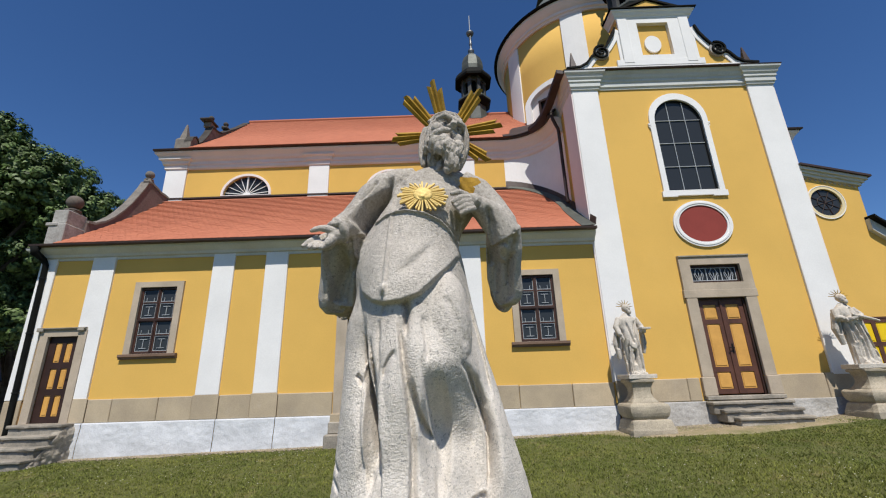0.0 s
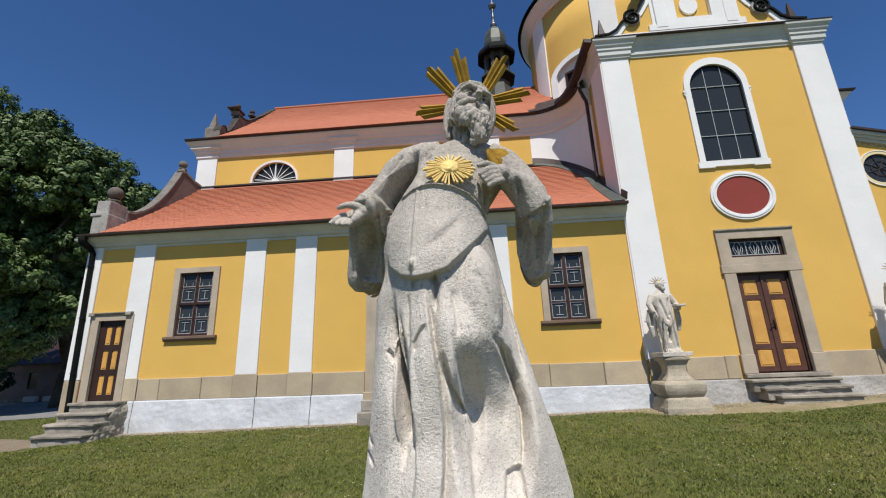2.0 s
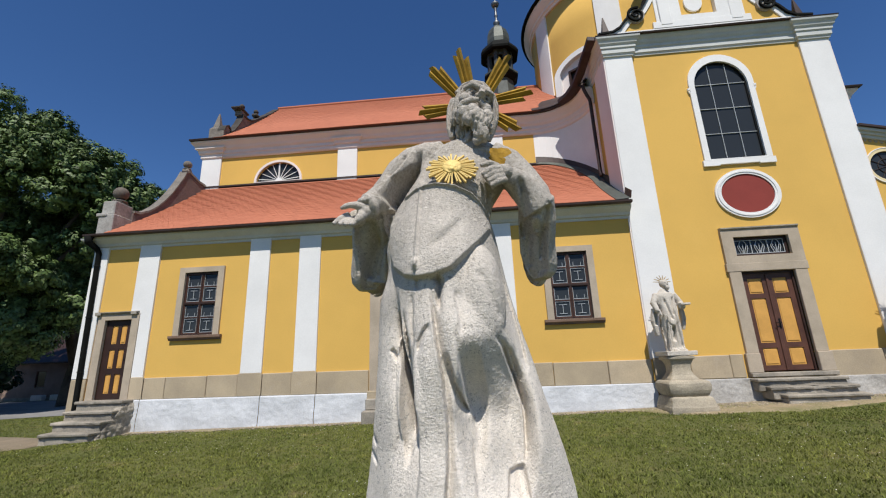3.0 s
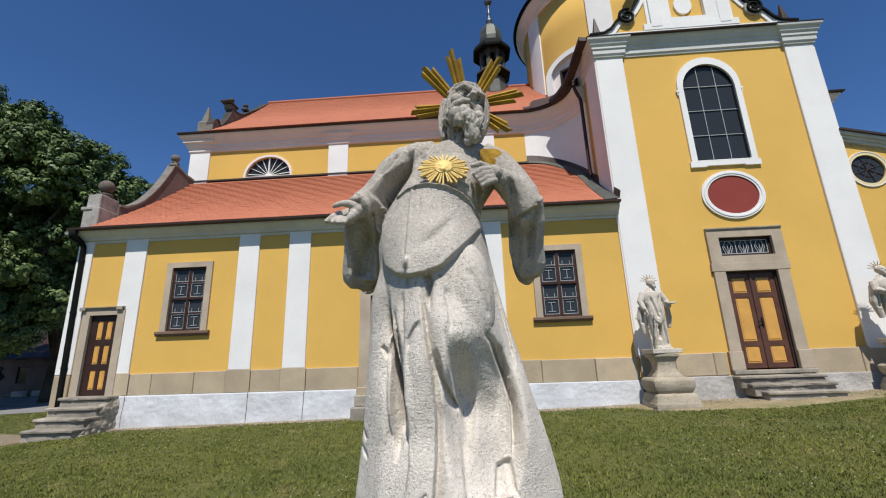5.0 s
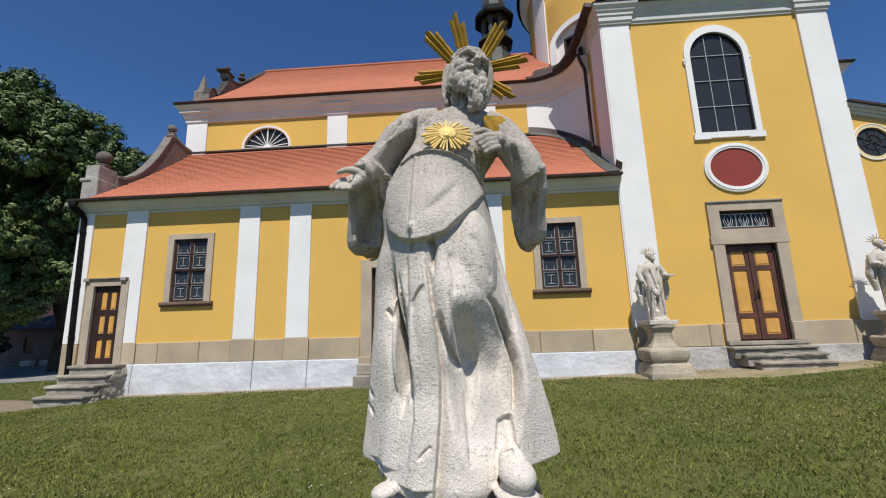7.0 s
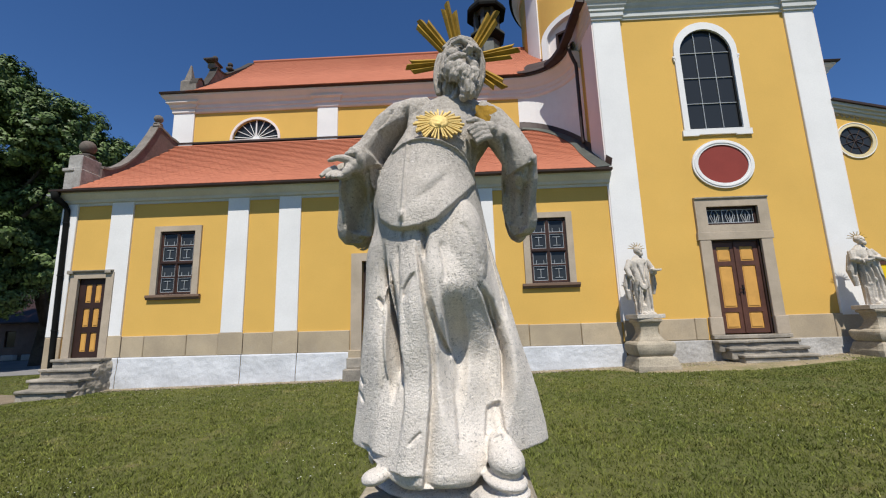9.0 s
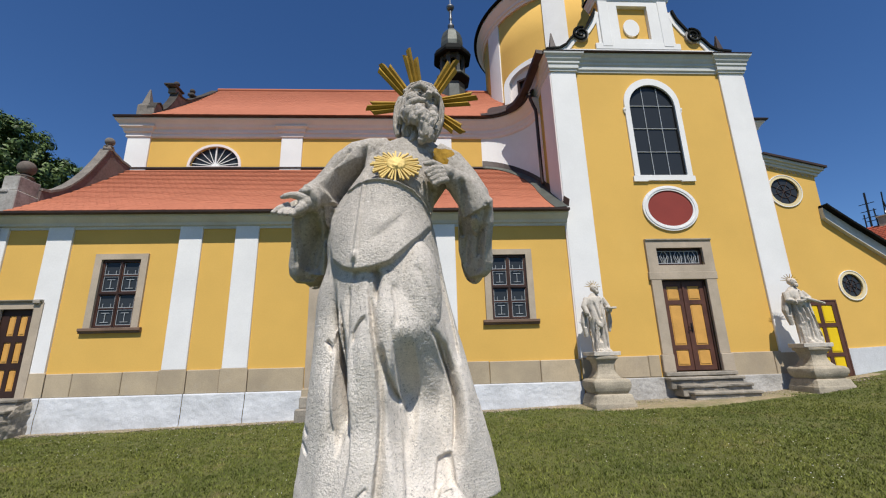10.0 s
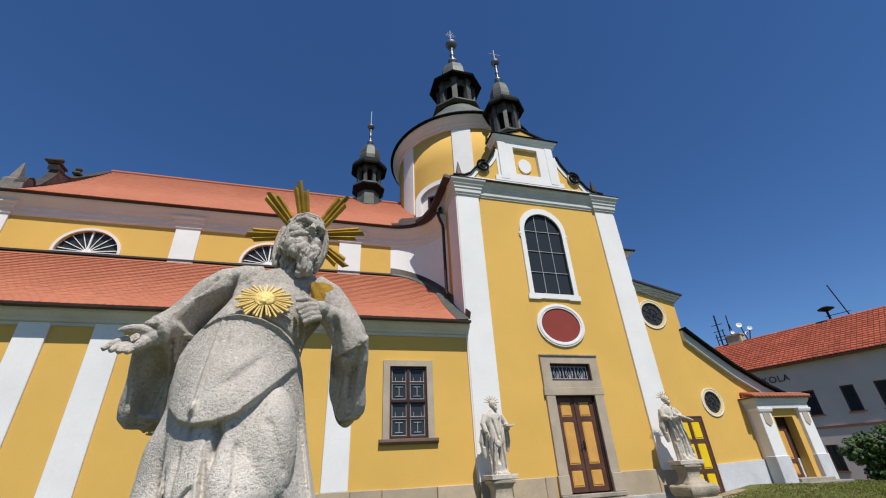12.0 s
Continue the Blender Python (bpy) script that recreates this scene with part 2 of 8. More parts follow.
def glass_material(name, col, rough):
    m = bpy.data.materials.new(name)
    m.use_nodes = True
    b = m.node_tree.nodes["Principled BSDF"]
    b.inputs["Base Color"].default_value = (*col, 1)
    b.inputs["Roughness"].default_value = rough
    b.inputs["IOR"].default_value = 1.5
    b.inputs["Specular IOR Level"].default_value = 0.22
    k = m.node_tree.nodes.new("ShaderNodeTexNoise")
    k.inputs["Scale"].default_value = 1.3
    bp = m.node_tree.nodes.new("ShaderNodeBump")
    bp.inputs["Strength"].default_value, bp.inputs["Distance"].default_value = 0.12, 0.03
    m.node_tree.links.new(k.outputs["Fac"], bp.inputs["Height"])
    m.node_tree.links.new(bp.outputs["Normal"], b.inputs["Normal"])
    return m


M["glass"] = glass_material("dark_window_glass", (0.032, 0.036, 0.040), 0.10)
M["glass2"] = glass_material("school_window_glass", (0.03, 0.045, 0.06), 0.08)


# ---- mesh helpers ----
def tri_fill(loops):
    from mathutils.geometry import tessellate_polygon
    return tessellate_polygon([[Vector((p[0], p[1], 0)) for p in lp] for lp in loops])


def part(name, bm, mat, parent=None, label="", smooth=False):
    """Links a bmesh as one mesh object, under a thing or a part."""
    me = bpy.data.meshes.new(name)
    bmesh.ops.recalc_face_normals(bm, faces=bm.faces)
    bm.to_mesh(me)
    bm.free()
    for mm in (mat if isinstance(mat, (list, tuple)) else [mat]):
        me.materials.append(mm)
    if smooth:
        me.shade_smooth()
    ob = new(name, me)
    if parent:
        ob.parent = parent
    if label:
        ob["label"] = label
    return ob


def empty(name, x=0, y=0, z=0, label="", category="", group="", kind="", parent=None):
    ob = new(name)
    ob.empty_display_size = 0.2
    ob.location = (x, y, z)
    if parent:
        ob.parent = parent
    return tagged(ob, label, category, group, kind)


def box(bm, x0, x1, y0, y1, z0, z1, bevel=0.0, m=None):
    r = bmesh.ops.create_cube(bm, size=1)
    vs = r["verts"]
    for v in vs:
        v.co = Vector((x0 + (v.co.x + 0.5) * (x1 - x0), y0 + (v.co.y + 0.5) * (y1 - y0), z0 + (v.co.z + 0.5) * (z1 - z0)))
    if bevel:
        es = list({e for v in vs for e in v.link_edges})
        r = bmesh.ops.bevel(bm, geom=es, offset=bevel, segments=1, affect="EDGES")
        vs = list({v for f in r["faces"] for v in f.verts} | {v for v in vs if v.is_valid})
    if m is not None:
        bmesh.ops.transform(bm, matrix=m, verts=vs)
    return vs


def boxed(*a, bevel=0.0):
    bm = bmesh.new()
    box(bm, *a, bevel=bevel)
    return bm


def slab(loops, y0, y1, bm=None, axes="xz"):
    """A plate of thickness y0 to y1 from an outer loop and its holes, in the xz plane (or yz, or xy)."""
    bm = bm or bmesh.new()

    def at(p, d):
        if axes == "xz":
            return (p[0], d, p[1])
        if axes == "yz":
            return (d, p[0], p[1])
        return (p[0], p[1], d)

    flat = [p for lp in loops for p in lp]
    a = [bm.verts.new(at(p, y0)) for p in flat]
    b = [bm.verts.new(at(p, y1)) for p in flat]
    for t in tri_fill(loops):
        try:
            bm.faces.new([a[i] for i in t])
            bm.faces.new([b[i] for i in reversed(t)])
        except ValueError:
            pass
    k = 0
    for lp in loops:
        for i in range(len(lp)):
            i0, i1 = k + i, k + (i + 1) % len(lp)
            bm.faces.new((a[i0], a[i1], b[i1], b[i0]))
        k += len(lp)
    return bm


def rect(x0, x1, z0, z1):
    return [(x0, z0), (x1, z0), (x1, z1), (x0, z1)]


def ellipse(cx, cz, rx, rz, n=32):
    return [(cx + rx * math.cos(2 * math.pi * i / n), cz + rz * math.sin(2 * math.pi * i / n)) for i in range(n)]


def arch(x0, x1, z0, zs, rise, n=18):
    """A straight-sided opening from z0 to the springing zs with a round or elliptical head."""
    c, r = (x0 + x1) / 2, (x1 - x0) / 2
    pts = [(x0, z0), (x1, z0)]
    return pts + [(c + r * math.cos(math.pi * i / n), zs + rise * math.sin(math.pi * i / n)) for i in range(n + 1)]


def sweep(path, profile, bm=None, closed_path=False, cap=True):
    """A closed profile of (outward, z) points along a plan path; outward is to the path's right."""
    bm = bm or bmesh.new()
    n = len(path)
    rings = []
    for i in range(n):
        p = Vector(path[i])
        a = Vector(path[i - 1]) if (i or closed_path) else None
        b = Vector(path[(i + 1) % n]) if (i < n - 1 or closed_path) else None
        d1 = (p - a).normalized() if a is not None else None
        d2 = (b - p).normalized() if b is not None else None
        d1, d2 = d1 or d2, d2 or d1
        n1, n2 = Vector((d1.y, -d1.x)), Vector((d2.y, -d2.x))
        m = (n1 + n2).normalized()
        k = 1 / max(0.35, m.dot(n1))
        rings.append([bm.verts.new((p.x + m.x * o * k, p.y + m.y * o * k, z)) for o, z in profile])
    q = len(profile)
    for i in range(n if closed_path else n - 1):
        r0, r1 = rings[i], rings[(i + 1) % n]
        for j in range(q):
            bm.faces.new((r0[j], r0[(j + 1) % q], r1[(j + 1) % q], r1[j]))
    if cap and not closed_path:
        bm.faces.new(rings[0])
        bm.faces.new(list(reversed(rings[-1])))
    return bm


def lathe(profile, n=24, cx=0, cy=0, bm=None, phase=0.0, a0=0.0, a1=2 * math.pi):
    """(radius, z) points turned round the upright through cx, cy."""
    bm = bm or bmesh.new()
    whole = a1 - a0 > 6.28
    rings = []
    for r, z in profile:
        m = n if whole else n + 1
        rings.append([bm.verts.new((cx + r * math.cos(phase + a0 + (a1 - a0) * i / n), cy + r * math.sin(phase + a0 + (a1 - a0) * i / n), z)) for i in range(m)])
    for u, v in zip(rings, rings[1:]):
        for i in range(len(u) if whole else len(u) - 1):
            k = (i + 1) % len(u)
            bm.faces.new((u[i], u[k], v[k], v[i]))
    if whole:
        if profile[0][0] > 1e-4:
            bm.faces.new(list(reversed(rings[0])))
        if profile[-1][0] > 1e-4:
            bm.faces.new(rings[-1])
    bmesh.ops.remove_doubles(bm, verts=bm.verts, dist=1e-5)
    return bm


def tube(points, radius, n=8, bm=None):
    """A round bar along points; radius may be one number or one for each point."""
    bm = bm or bmesh.new()
    pts = [Vector(p) for p in points]
    rad = [float(r) for r in radius] if isinstance(radius, (list, tuple)) else [float(radius)] * len(pts)
    rings, up = [], None
    for i, p in enumerate(pts):
        d = (pts[min(i + 1, len(pts) - 1)] - pts[max(i - 1, 0)]).normalized()
        if up is None:
            up = d.orthogonal().normalized()
        up = (up - d * up.dot(d)).normalized()
        s = d.cross(up)
        rings.append([bm.verts.new(p + rad[i] * (math.cos(2 * math.pi * k / n) * up + math.sin(2 * math.pi * k / n) * s)) for k in range(n)])
    for u, v in zip(rings, rings[1:]):
        for k in range(n):
            bm.faces.new((u[k], u[(k + 1) % n], v[(k + 1) % n], v[k]))
    bm.faces.new(list(reversed(rings[0])))
    bm.faces.new(rings[-1])
    return bm


def mesh_from_arrays(name, verts, faces, mat, parent=None, label="", kind=""):
    """Many small faces of one size, as one mesh."""
    me = bpy.data.meshes.new(name)
    k = faces.shape[1]
    me.vertices.add(len(verts))
    me.vertices.foreach_set("co", np.asarray(verts, np.float32).ravel())
    me.loops.add(faces.size)
    me.loops.foreach_set("vertex_index", faces.astype(np.int32).ravel())
    me.polygons.add(len(faces))
    me.polygons.foreach_set("loop_start", np.arange(0, faces.size, k, dtype=np.int32))
    me.update(calc_edges=True)
    me.validate()
    for mm in (mat if isinstance(mat, (list, tuple)) else [mat]):
        me.materials.append(mm)
    ob = new(name, me)
    if parent:
        ob.parent = parent
    return tagged(ob, label, "", "", kind)


# ---- ground ----
GX = [-60, -30, -12, -9, 1.5, 3.3, 8.3, 11.6, 15, 20, 35, 60]
GZ = [-0.9, -0.6, -0.22, -0.08, 0.12, 0.17, 0.33, 0.76, 0.70, 0.30, -0.6, -0.9]


def ground_z(x, y):
    return float(np.interp(x, GX, GZ)) - 0.036 * min(max(10.0 - y, 0.0), 22.0)


def make_ground():
    xs = [-3000, -600, -150] + list(np.linspace(-60, -16, 23)) + list(np.linspace(-15.6, 18.8, 87)) + list(np.linspace(20, 60, 21)) + [150, 600, 3000]
    ys = [-3000, -600, -100] + list(np.linspace(-20, 0, 17)) + list(np.linspace(0.35, 10.5, 30)) + list(np.linspace(12, 40, 21)) + [100, 600, 3000]
    bm = bmesh.new()
    grid = [[bm.verts.new((x, y, ground_z(x, y) + (0.03 * noise.noise((x * 0.5, y * 0.5, 0)) if 0 < y < 9.5 else 0))) for x in xs] for y in ys]
    for j in range(len(ys) - 1):
        for i in range(len(xs) - 1):
            bm.faces.new((grid[j][i], grid[j][i + 1], grid[j + 1][i + 1], grid[j + 1][i]))
    return tagged(part("ground", bm, M["soil"], smooth=True), "mown grass lawn rising gently to the church wall", "ground", kind="structure")


make_ground()

# ---- church: aisle ----
church = tagged(new("church"), "yellow and white baroque church with orange tile roofs", "church")
church.empty_display_size = 0.2


def of_church(ob, label):
    """Makes ob a part of the church."""
    ob.parent = church
    ob["label"] = label
    return ob


YW = 10.2          # aisle and tower front
YC = 13.1          # clerestory front


def soft_ramp(t):
    t = min(max(t, 0.0), 1.0)
    return t * t * (3 - 2 * t)


def roof_z(y):
    """The lean-to roof, a little hollow towards its eaves."""
    s = (y - 9.80) / (YC - 9.80)
    return 5.0 + 2.74 * (s - 0.22 * s * max(0.0, 1 - s))


def parapet_x(y):
    """Inner face of the curved parapet at the aisle's west end."""
    return -10.40 + (y - 10.5) * 0.18


WIN1, WIN2 = (-8.09, -7.16, 2.22, 3.88), (1.50, 2.43, 2.22, 3.88)
DOOR_L = (-10.17, -9.42, 0.70, 2.70)
DOOR_M = (-2.76, -1.80, 0.55, 2.92)

aisle = of_church(part("wall", slab([rect(-10.87, 3.62, -0.5, 4.74), rect(*WIN1), rect(*WIN2), rect(*DOOR_L), rect(*DOOR_M)], YW, YW + 0.5), M["yellow"]),
               "yellow stuccoed church aisle wall with white pilasters")
of_church(part("wall", boxed(-10.87, -10.37, YW + 0.5, YC + 0.4, -0.5, 4.9), M["white"]), "white stuccoed end wall of the aisle")
part("pilaster", slab([[(-9.49, 2.845), (-9.49, 4.72), (-8.90, 4.72), (-8.90, 1.22), (-9.215, 1.22), (-9.215, 2.845)]], YW - 0.055, YW + 0.01), M["white"], aisle)
for x0, x1, z0 in ( (-6.33, -5.77, 1.22), (-4.96, -4.38, 1.22), (0.05, 0.62, 1.22), (-10.87, -10.44, 1.22)):
    part("pilaster", boxed(x0, x1, YW - 0.055, YW + 0.01, z0, 4.72, bevel=0.012), M["white"], aisle)


def plinth_row(x0, x1, cuts, z0, z1, parent, proud=0.05, gaps=()):
    xs = [x0, *cuts, x1]
    for a, b in zip(xs, xs[1:]):
        if any(g0 <= (a + b) / 2 <= g1 for g0, g1 in gaps):
            continue
        top = z1 + random.uniform(-0.012, 0.012)
        part("plinth_stone", boxed(a + 0.006, b - 0.006, YW - proud - random.uniform(0, 0.012), YW + 0.005, z0, top, bevel=0.014), M["plinth"], parent)


plinth_row(-9.37, -3.05, (-8.86, -8.28, -7.18, -6.36, -5.74, -4.98, -4.35), 0.68, 1.20, aisle)
plinth_row(-1.50, 3.58, (-0.6, 0.02, 0.66, 1.35, 2.60), 0.70, 1.22, aisle)
plinth_row(-10.87, -10.44, (), -0.1, 1.20, aisle)
for x0, x1 in ((-9.21, -8.86), (-6.36, -5.74), (-4.98, -4.35), (0.02, 0.66)):
    part("pilaster_base", boxed(x0, x1, YW - 0.072, YW - 0.05, 0.685, 1.225, bevel=0.008), M["plinth"], aisle)


def rough_base(x0, x1, z1, seed):
    bm = bmesh.new()
    nx, nz = int((x1 - x0) / 0.03), 24
    g = []
    for j in range(nz + 1):
        row = []
        for i in range(nx + 1):
            x = x0 + (x1 - x0) * i / nx
            z = ground_z(x, 10) - 0.15 + (z1 - ground_z(x, 10) + 0.15) * j / nz
            d = 0.075 + 0.022 * noise.noise((x * 1.6, z * 2.4, seed)) + 0.008 * noise.noise((x * 7, z * 10, seed)) + 0.009 * noise.noise((x * 15, z * 22, seed)) + 0.05 * (1 - j / nz)
            row.append(bm.verts.new((x, YW - d, z)))
        g.append(row)
    back = [[bm.verts.new((v.co.x, YW + 0.01, v.co.z)) for v in r] for r in (g[0], g[-1])]
    for j in range(nz):
        for i in range(nx):
            bm.faces.new((g[j][i], g[j][i + 1], g[j + 1][i + 1], g[j + 1][i]))
    for i in range(nx):
        bm.faces.new((g[-1][i], g[-1][i + 1], back[1][i + 1], back[1][i]))
    return bm


for xa, xb in ((-9.37, -8.88), (-8.866, -5.755), (-5.74, -4.365), (-4.35, -3.05)):
    part("base_course", rough_base(xa, xb, 0.68, 1), M["rough_white"], aisle, "rough limewashed footing", smooth=True)
part("base_course", rough_base(-1.5, 0.01, 0.70, 5), M["rough_white"], aisle, "rough limewashed footing", smooth=True)
part("base_course", rough_base(0.03, 3.6, 0.70, 5), M["rough_white"], aisle, "rough limewashed footing", smooth=True)

# cornice, gutter and roof of the aisle
CORN1 = [(-0.02, 4.66), (0.03, 4.66), (0.04, 4.72), (0.10, 4.74), (0.125, 4.80), (0.19, 4.85), (0.26, 4.91), (0.275, 4.955), (-0.02, 4.955)]
part("cornice", sweep([(-10.87, YW + 0.6), (-10.87, YW), (3.615, YW)], CORN1), M["greygreen"], aisle, "pale grey moulded cornice")
part("eaves_board", boxed(-10.86, 3.60, 9.90, 10.70, 4.957, 4.992), M["greygreen"], aisle, "pale board closing the eaves")
of_church(part("gutter", sweep([(-10.95, 9.86), (3.60, 9.86)], [(-0.03, 4.96), (0.05, 4.96), (0.08, 4.98), (0.088, 5.025), (0.075, 5.03), (0.06, 4.995), (-0.03, 4.99)]), M["sheet"]),
                "dark brown metal gutter along the aisle eaves")

roof1 = of_church(part("roof", slab([[(9.79, 4.98)] + [(y, roof_z(y) - 0.02) for y in np.linspace(10.1, YC + 0.1, 9)] + [(YC + 0.1, roof_z(YC + 0.1) - 0.14), (11.4, roof_z(11.4) - 0.14), (9.84, 4.965)]], -10.5, 3.61, axes="yz"), M["roof_bed"]),
               "orange clay tile lean-to roof of the aisle")

# clerestory
LUN = [(-7.235, 0.81), (-2.14, 0.81)]
cl_holes = [arch(c - r, c + r, 7.80, 7.82, 0.72) for c, r in LUN]
cler = of_church(part("wall", slab([rect(-10.2, 1.93, 6.5, 9.0), *cl_holes], YC, YC + 0.5), M["yellow"]),
              "yellow stuccoed clerestory wall with white pilasters")
of_church(part("wall", slab([[(13.6, -0.4), (20.2, -0.4), (20.2, 9.5), (16.6, 12.7), (13.6, 9.6)]], -10.2, -9.7, axes="yz"), M["white"]), "white gable wall of the nave")
of_church(part("wall", boxed(-10.2, 12, 20.2, 20.7, -0.4, 9.5), M["yellow"]), "yellow rear wall of the nave")
for x0, x1 in ((-10.2, -9.45), (-5.05, -4.33), (0.10, 0.86)):
    part("pilaster", boxed(x0, x1, YC - 0.06, YC + 0.01, 7.55, 8.92, bevel=0.012), M["white"], cler)
part("flashing", boxed(-10.2, 2.0, YC - 0.08, YC - 0.002, 7.70, 7.755), M["sheet"], cler, "dark metal flashing")
for c, r in LUN:
    part("window_surround", slab([arch(c - r - 0.08, c + r + 0.08, 7.78, 7.82, 0.80), arch(c - r, c + r, 7.80, 7.82, 0.72)], YC - 0.05, YC + 0.02), M["pink"], cler, "pale arched surround")

CURVE_L = [(1.93 + 1.69 * math.sin(a), YC - 1.62 * (1 - math.cos(a))) for a in np.linspace(0, math.pi / 2, 15)]
CURVE_R = [(13.13 - x, y) for x, y in reversed(CURVE_L)] + [(12.06, YC), (12.06, YC + 1.5)]
for nm, cv in (("wall", CURVE_L), ("wall", CURVE_R)):
    of_church(part(nm, sweep(cv, [(0, 4.5), (0, 9.0), (-0.4, 9.0), (-0.4, 4.5)]), M["white"], smooth=False), "white concave wall joining nave and facade block")
CORN2 = [(-0.05, 8.86), (0.03, 8.86), (0.07, 8.90), (0.07, 9.00), (0.11, 9.03), (0.11, 9.14), (0.18, 9.19), (0.21, 9.27), (0.27, 9.34), (0.33, 9.40), (0.34, 9.46), (-0.05, 9.46)]
corn2 = of_church(part("cornice", sweep([(-10.2, YC + 0.8), (-10.2, YC), *CURVE_L], CORN2), M["pink"]), "pale pink moulded cornice below the nave eaves")
for x0, x1 in ((-10.2, -9.45), (-5.05, -4.33), (0.10, 0.86)):
    part("cornice_break", sweep([(x0, YC + 0.01), (x0, YC - 0.06), (x1, YC - 0.06), (x1, YC + 0.01)], [(0.0, 8.85), (0.04, 8.89), (0.04, 9.02), (0.10, 9.05), (0.12, 9.15), (0.2, 9.2), (0.2, 9.25), (0.0, 9.25)]), M["pink"], corn2)
of_church(part("cornice", sweep(CURVE_R, CORN2), M["pink"]), "pale pink moulded cornice")
EAVE2 = [(0.30, 9.465), (0.41, 9.47), (0.43, 9.52), (0.40, 9.545), (0.2, 9.66), (0.2, 9.60), (0.32, 9.50)]
eave2 = of_church(part("eave", sweep([(-10.55, YC), *CURVE_L], EAVE2), M["sheet"]), "dark brown metal eaves edge of the nave roof")
part("swept_roof", sweep(CURVE_L, [(0.46, 9.535), (0.25, 9.72), (-0.2, 10.05), (-1.2, 10.9), (-1.2, 10.8), (-0.2, 9.97), (0.25, 9.66)]), M["sheet"], eave2, "dark metal roof sheet")

of_church(part("eave", sweep(CURVE_R, EAVE2), M["sheet"]), "dark brown metal eaves edge of the nave roof")
verge = bmesh.new()
way = [(2.86, 12.30, 9.47), (3.06, 11.95, 9.49), (3.20, 11.55, 9.56), (3.30, 11.15, 9.74), (3.35, 10.80, 9.88), (3.375, 10.45, 9.94), (3.375, 9.99, 9.95)]
ring0 = None
for k, (x, y, z) in enumerate(way):
    a, b = Vector(way[max(k - 1, 0)]), Vector(way[min(k + 1, len(way) - 1)])
    d = (b - a).normalized()
    o = Vector((d.y, -d.x, 0)).normalized()
    wob = 0.02 * math.sin(k * 2.3)
    c = Vector((x, y, z))
    ring = [verge.verts.new(p) for p in (c - o * 0.03 - Vector((0, 0, 0.05 + wob)), c - o * 0.05 + Vector((0, 0, 0.05)), c + o * 0.20 + Vector((0, 0, 0.09)), c + o * 0.20 - Vector((0, 0, 0.03)))]
    if ring0:
        for i in range(4):
            verge.faces.new((ring0[i], ring0[(i + 1) % 4], ring[(i + 1) % 4], ring[i]))
    else:
        verge.faces.new(ring)
    ring0 = ring
verge.faces.new(list(reversed(ring0)))
part("swept_verge", verge, M["sheet"], eave2, "dark ragged roof verge sweeping up to the facade block")


def roof2_z(y):
    s = (y - 12.65) / 3.95
    return 9.51 + 3.74 * (s - 0.14 * s * max(0.0, 1 - s))


roof2 = of_church(part("roof", slab([[(12.64, 9.50)] + [(y, roof2_z(y) - 0.03) for y in np.linspace(13.0, 16.6, 8)] + [(20.7, 9.5), (20.5, 9.4), (16.6, 12.95), (14.6, 10.95), (12.78, 9.47)]], -9.6, 5.2, axes="yz"), M["roof_bed"]),
               "orange clay tile nave roof")
part("ridge", tube([(-9.3, 16.6, 13.24), (3.4, 16.6, 13.24)], 0.10, 8), M["tile"], roof2)

# dark valley flashing where the aisle roof meets the concave wall and the tower
pts = [(x, y) for x, y in CURVE_L] + [(3.60, y) for y in (11.2, 10.9, 10.6, 10.3, 10.1, 9.95, 9.79)]
sheet_rows, upstand_rows = [], []
for i, (x, y) in enumerate(pts):
    a, b = Vector(pts[max(i - 1, 0)]), Vector(pts[min(i + 1, len(pts) - 1)])
    d = (b - a).normalized()
    w = 0.10 + 0.27 * soft_ramp(i / 14)
    foot, edge = (x + d.y * 0.03, y - d.x * 0.03), (x + d.y * w, y - d.x * w)
    sheet_rows.append(((*foot, roof_z(foot[1]) + 0.075), (*edge, roof_z(edge[1]) + 0.05)))
    upstand_rows.append(((x + 0.01, y, roof_z(y) + 0.27), (*foot, roof_z(foot[1]) + 0.07)))
for nm, rows, mat, lab in (("valley_flashing", sheet_rows, "copper", "dull grey metal valley sheet"), ("flashing_upstand", upstand_rows, "sheet", "dark metal upstand along the wall foot")):
    fl = bmesh.new()
    for (a, b), (c, d) in zip(rows, rows[1:]):
        fl.faces.new([fl.verts.new(p) for p in (a, b, d, c)])
    bmesh.ops.remove_doubles(fl, verts=fl.verts, dist=1e-4)
    bmesh.ops.solidify(fl, geom=fl.faces[:], thickness=0.015)
    part(nm, fl, M[mat], roof1, lab)

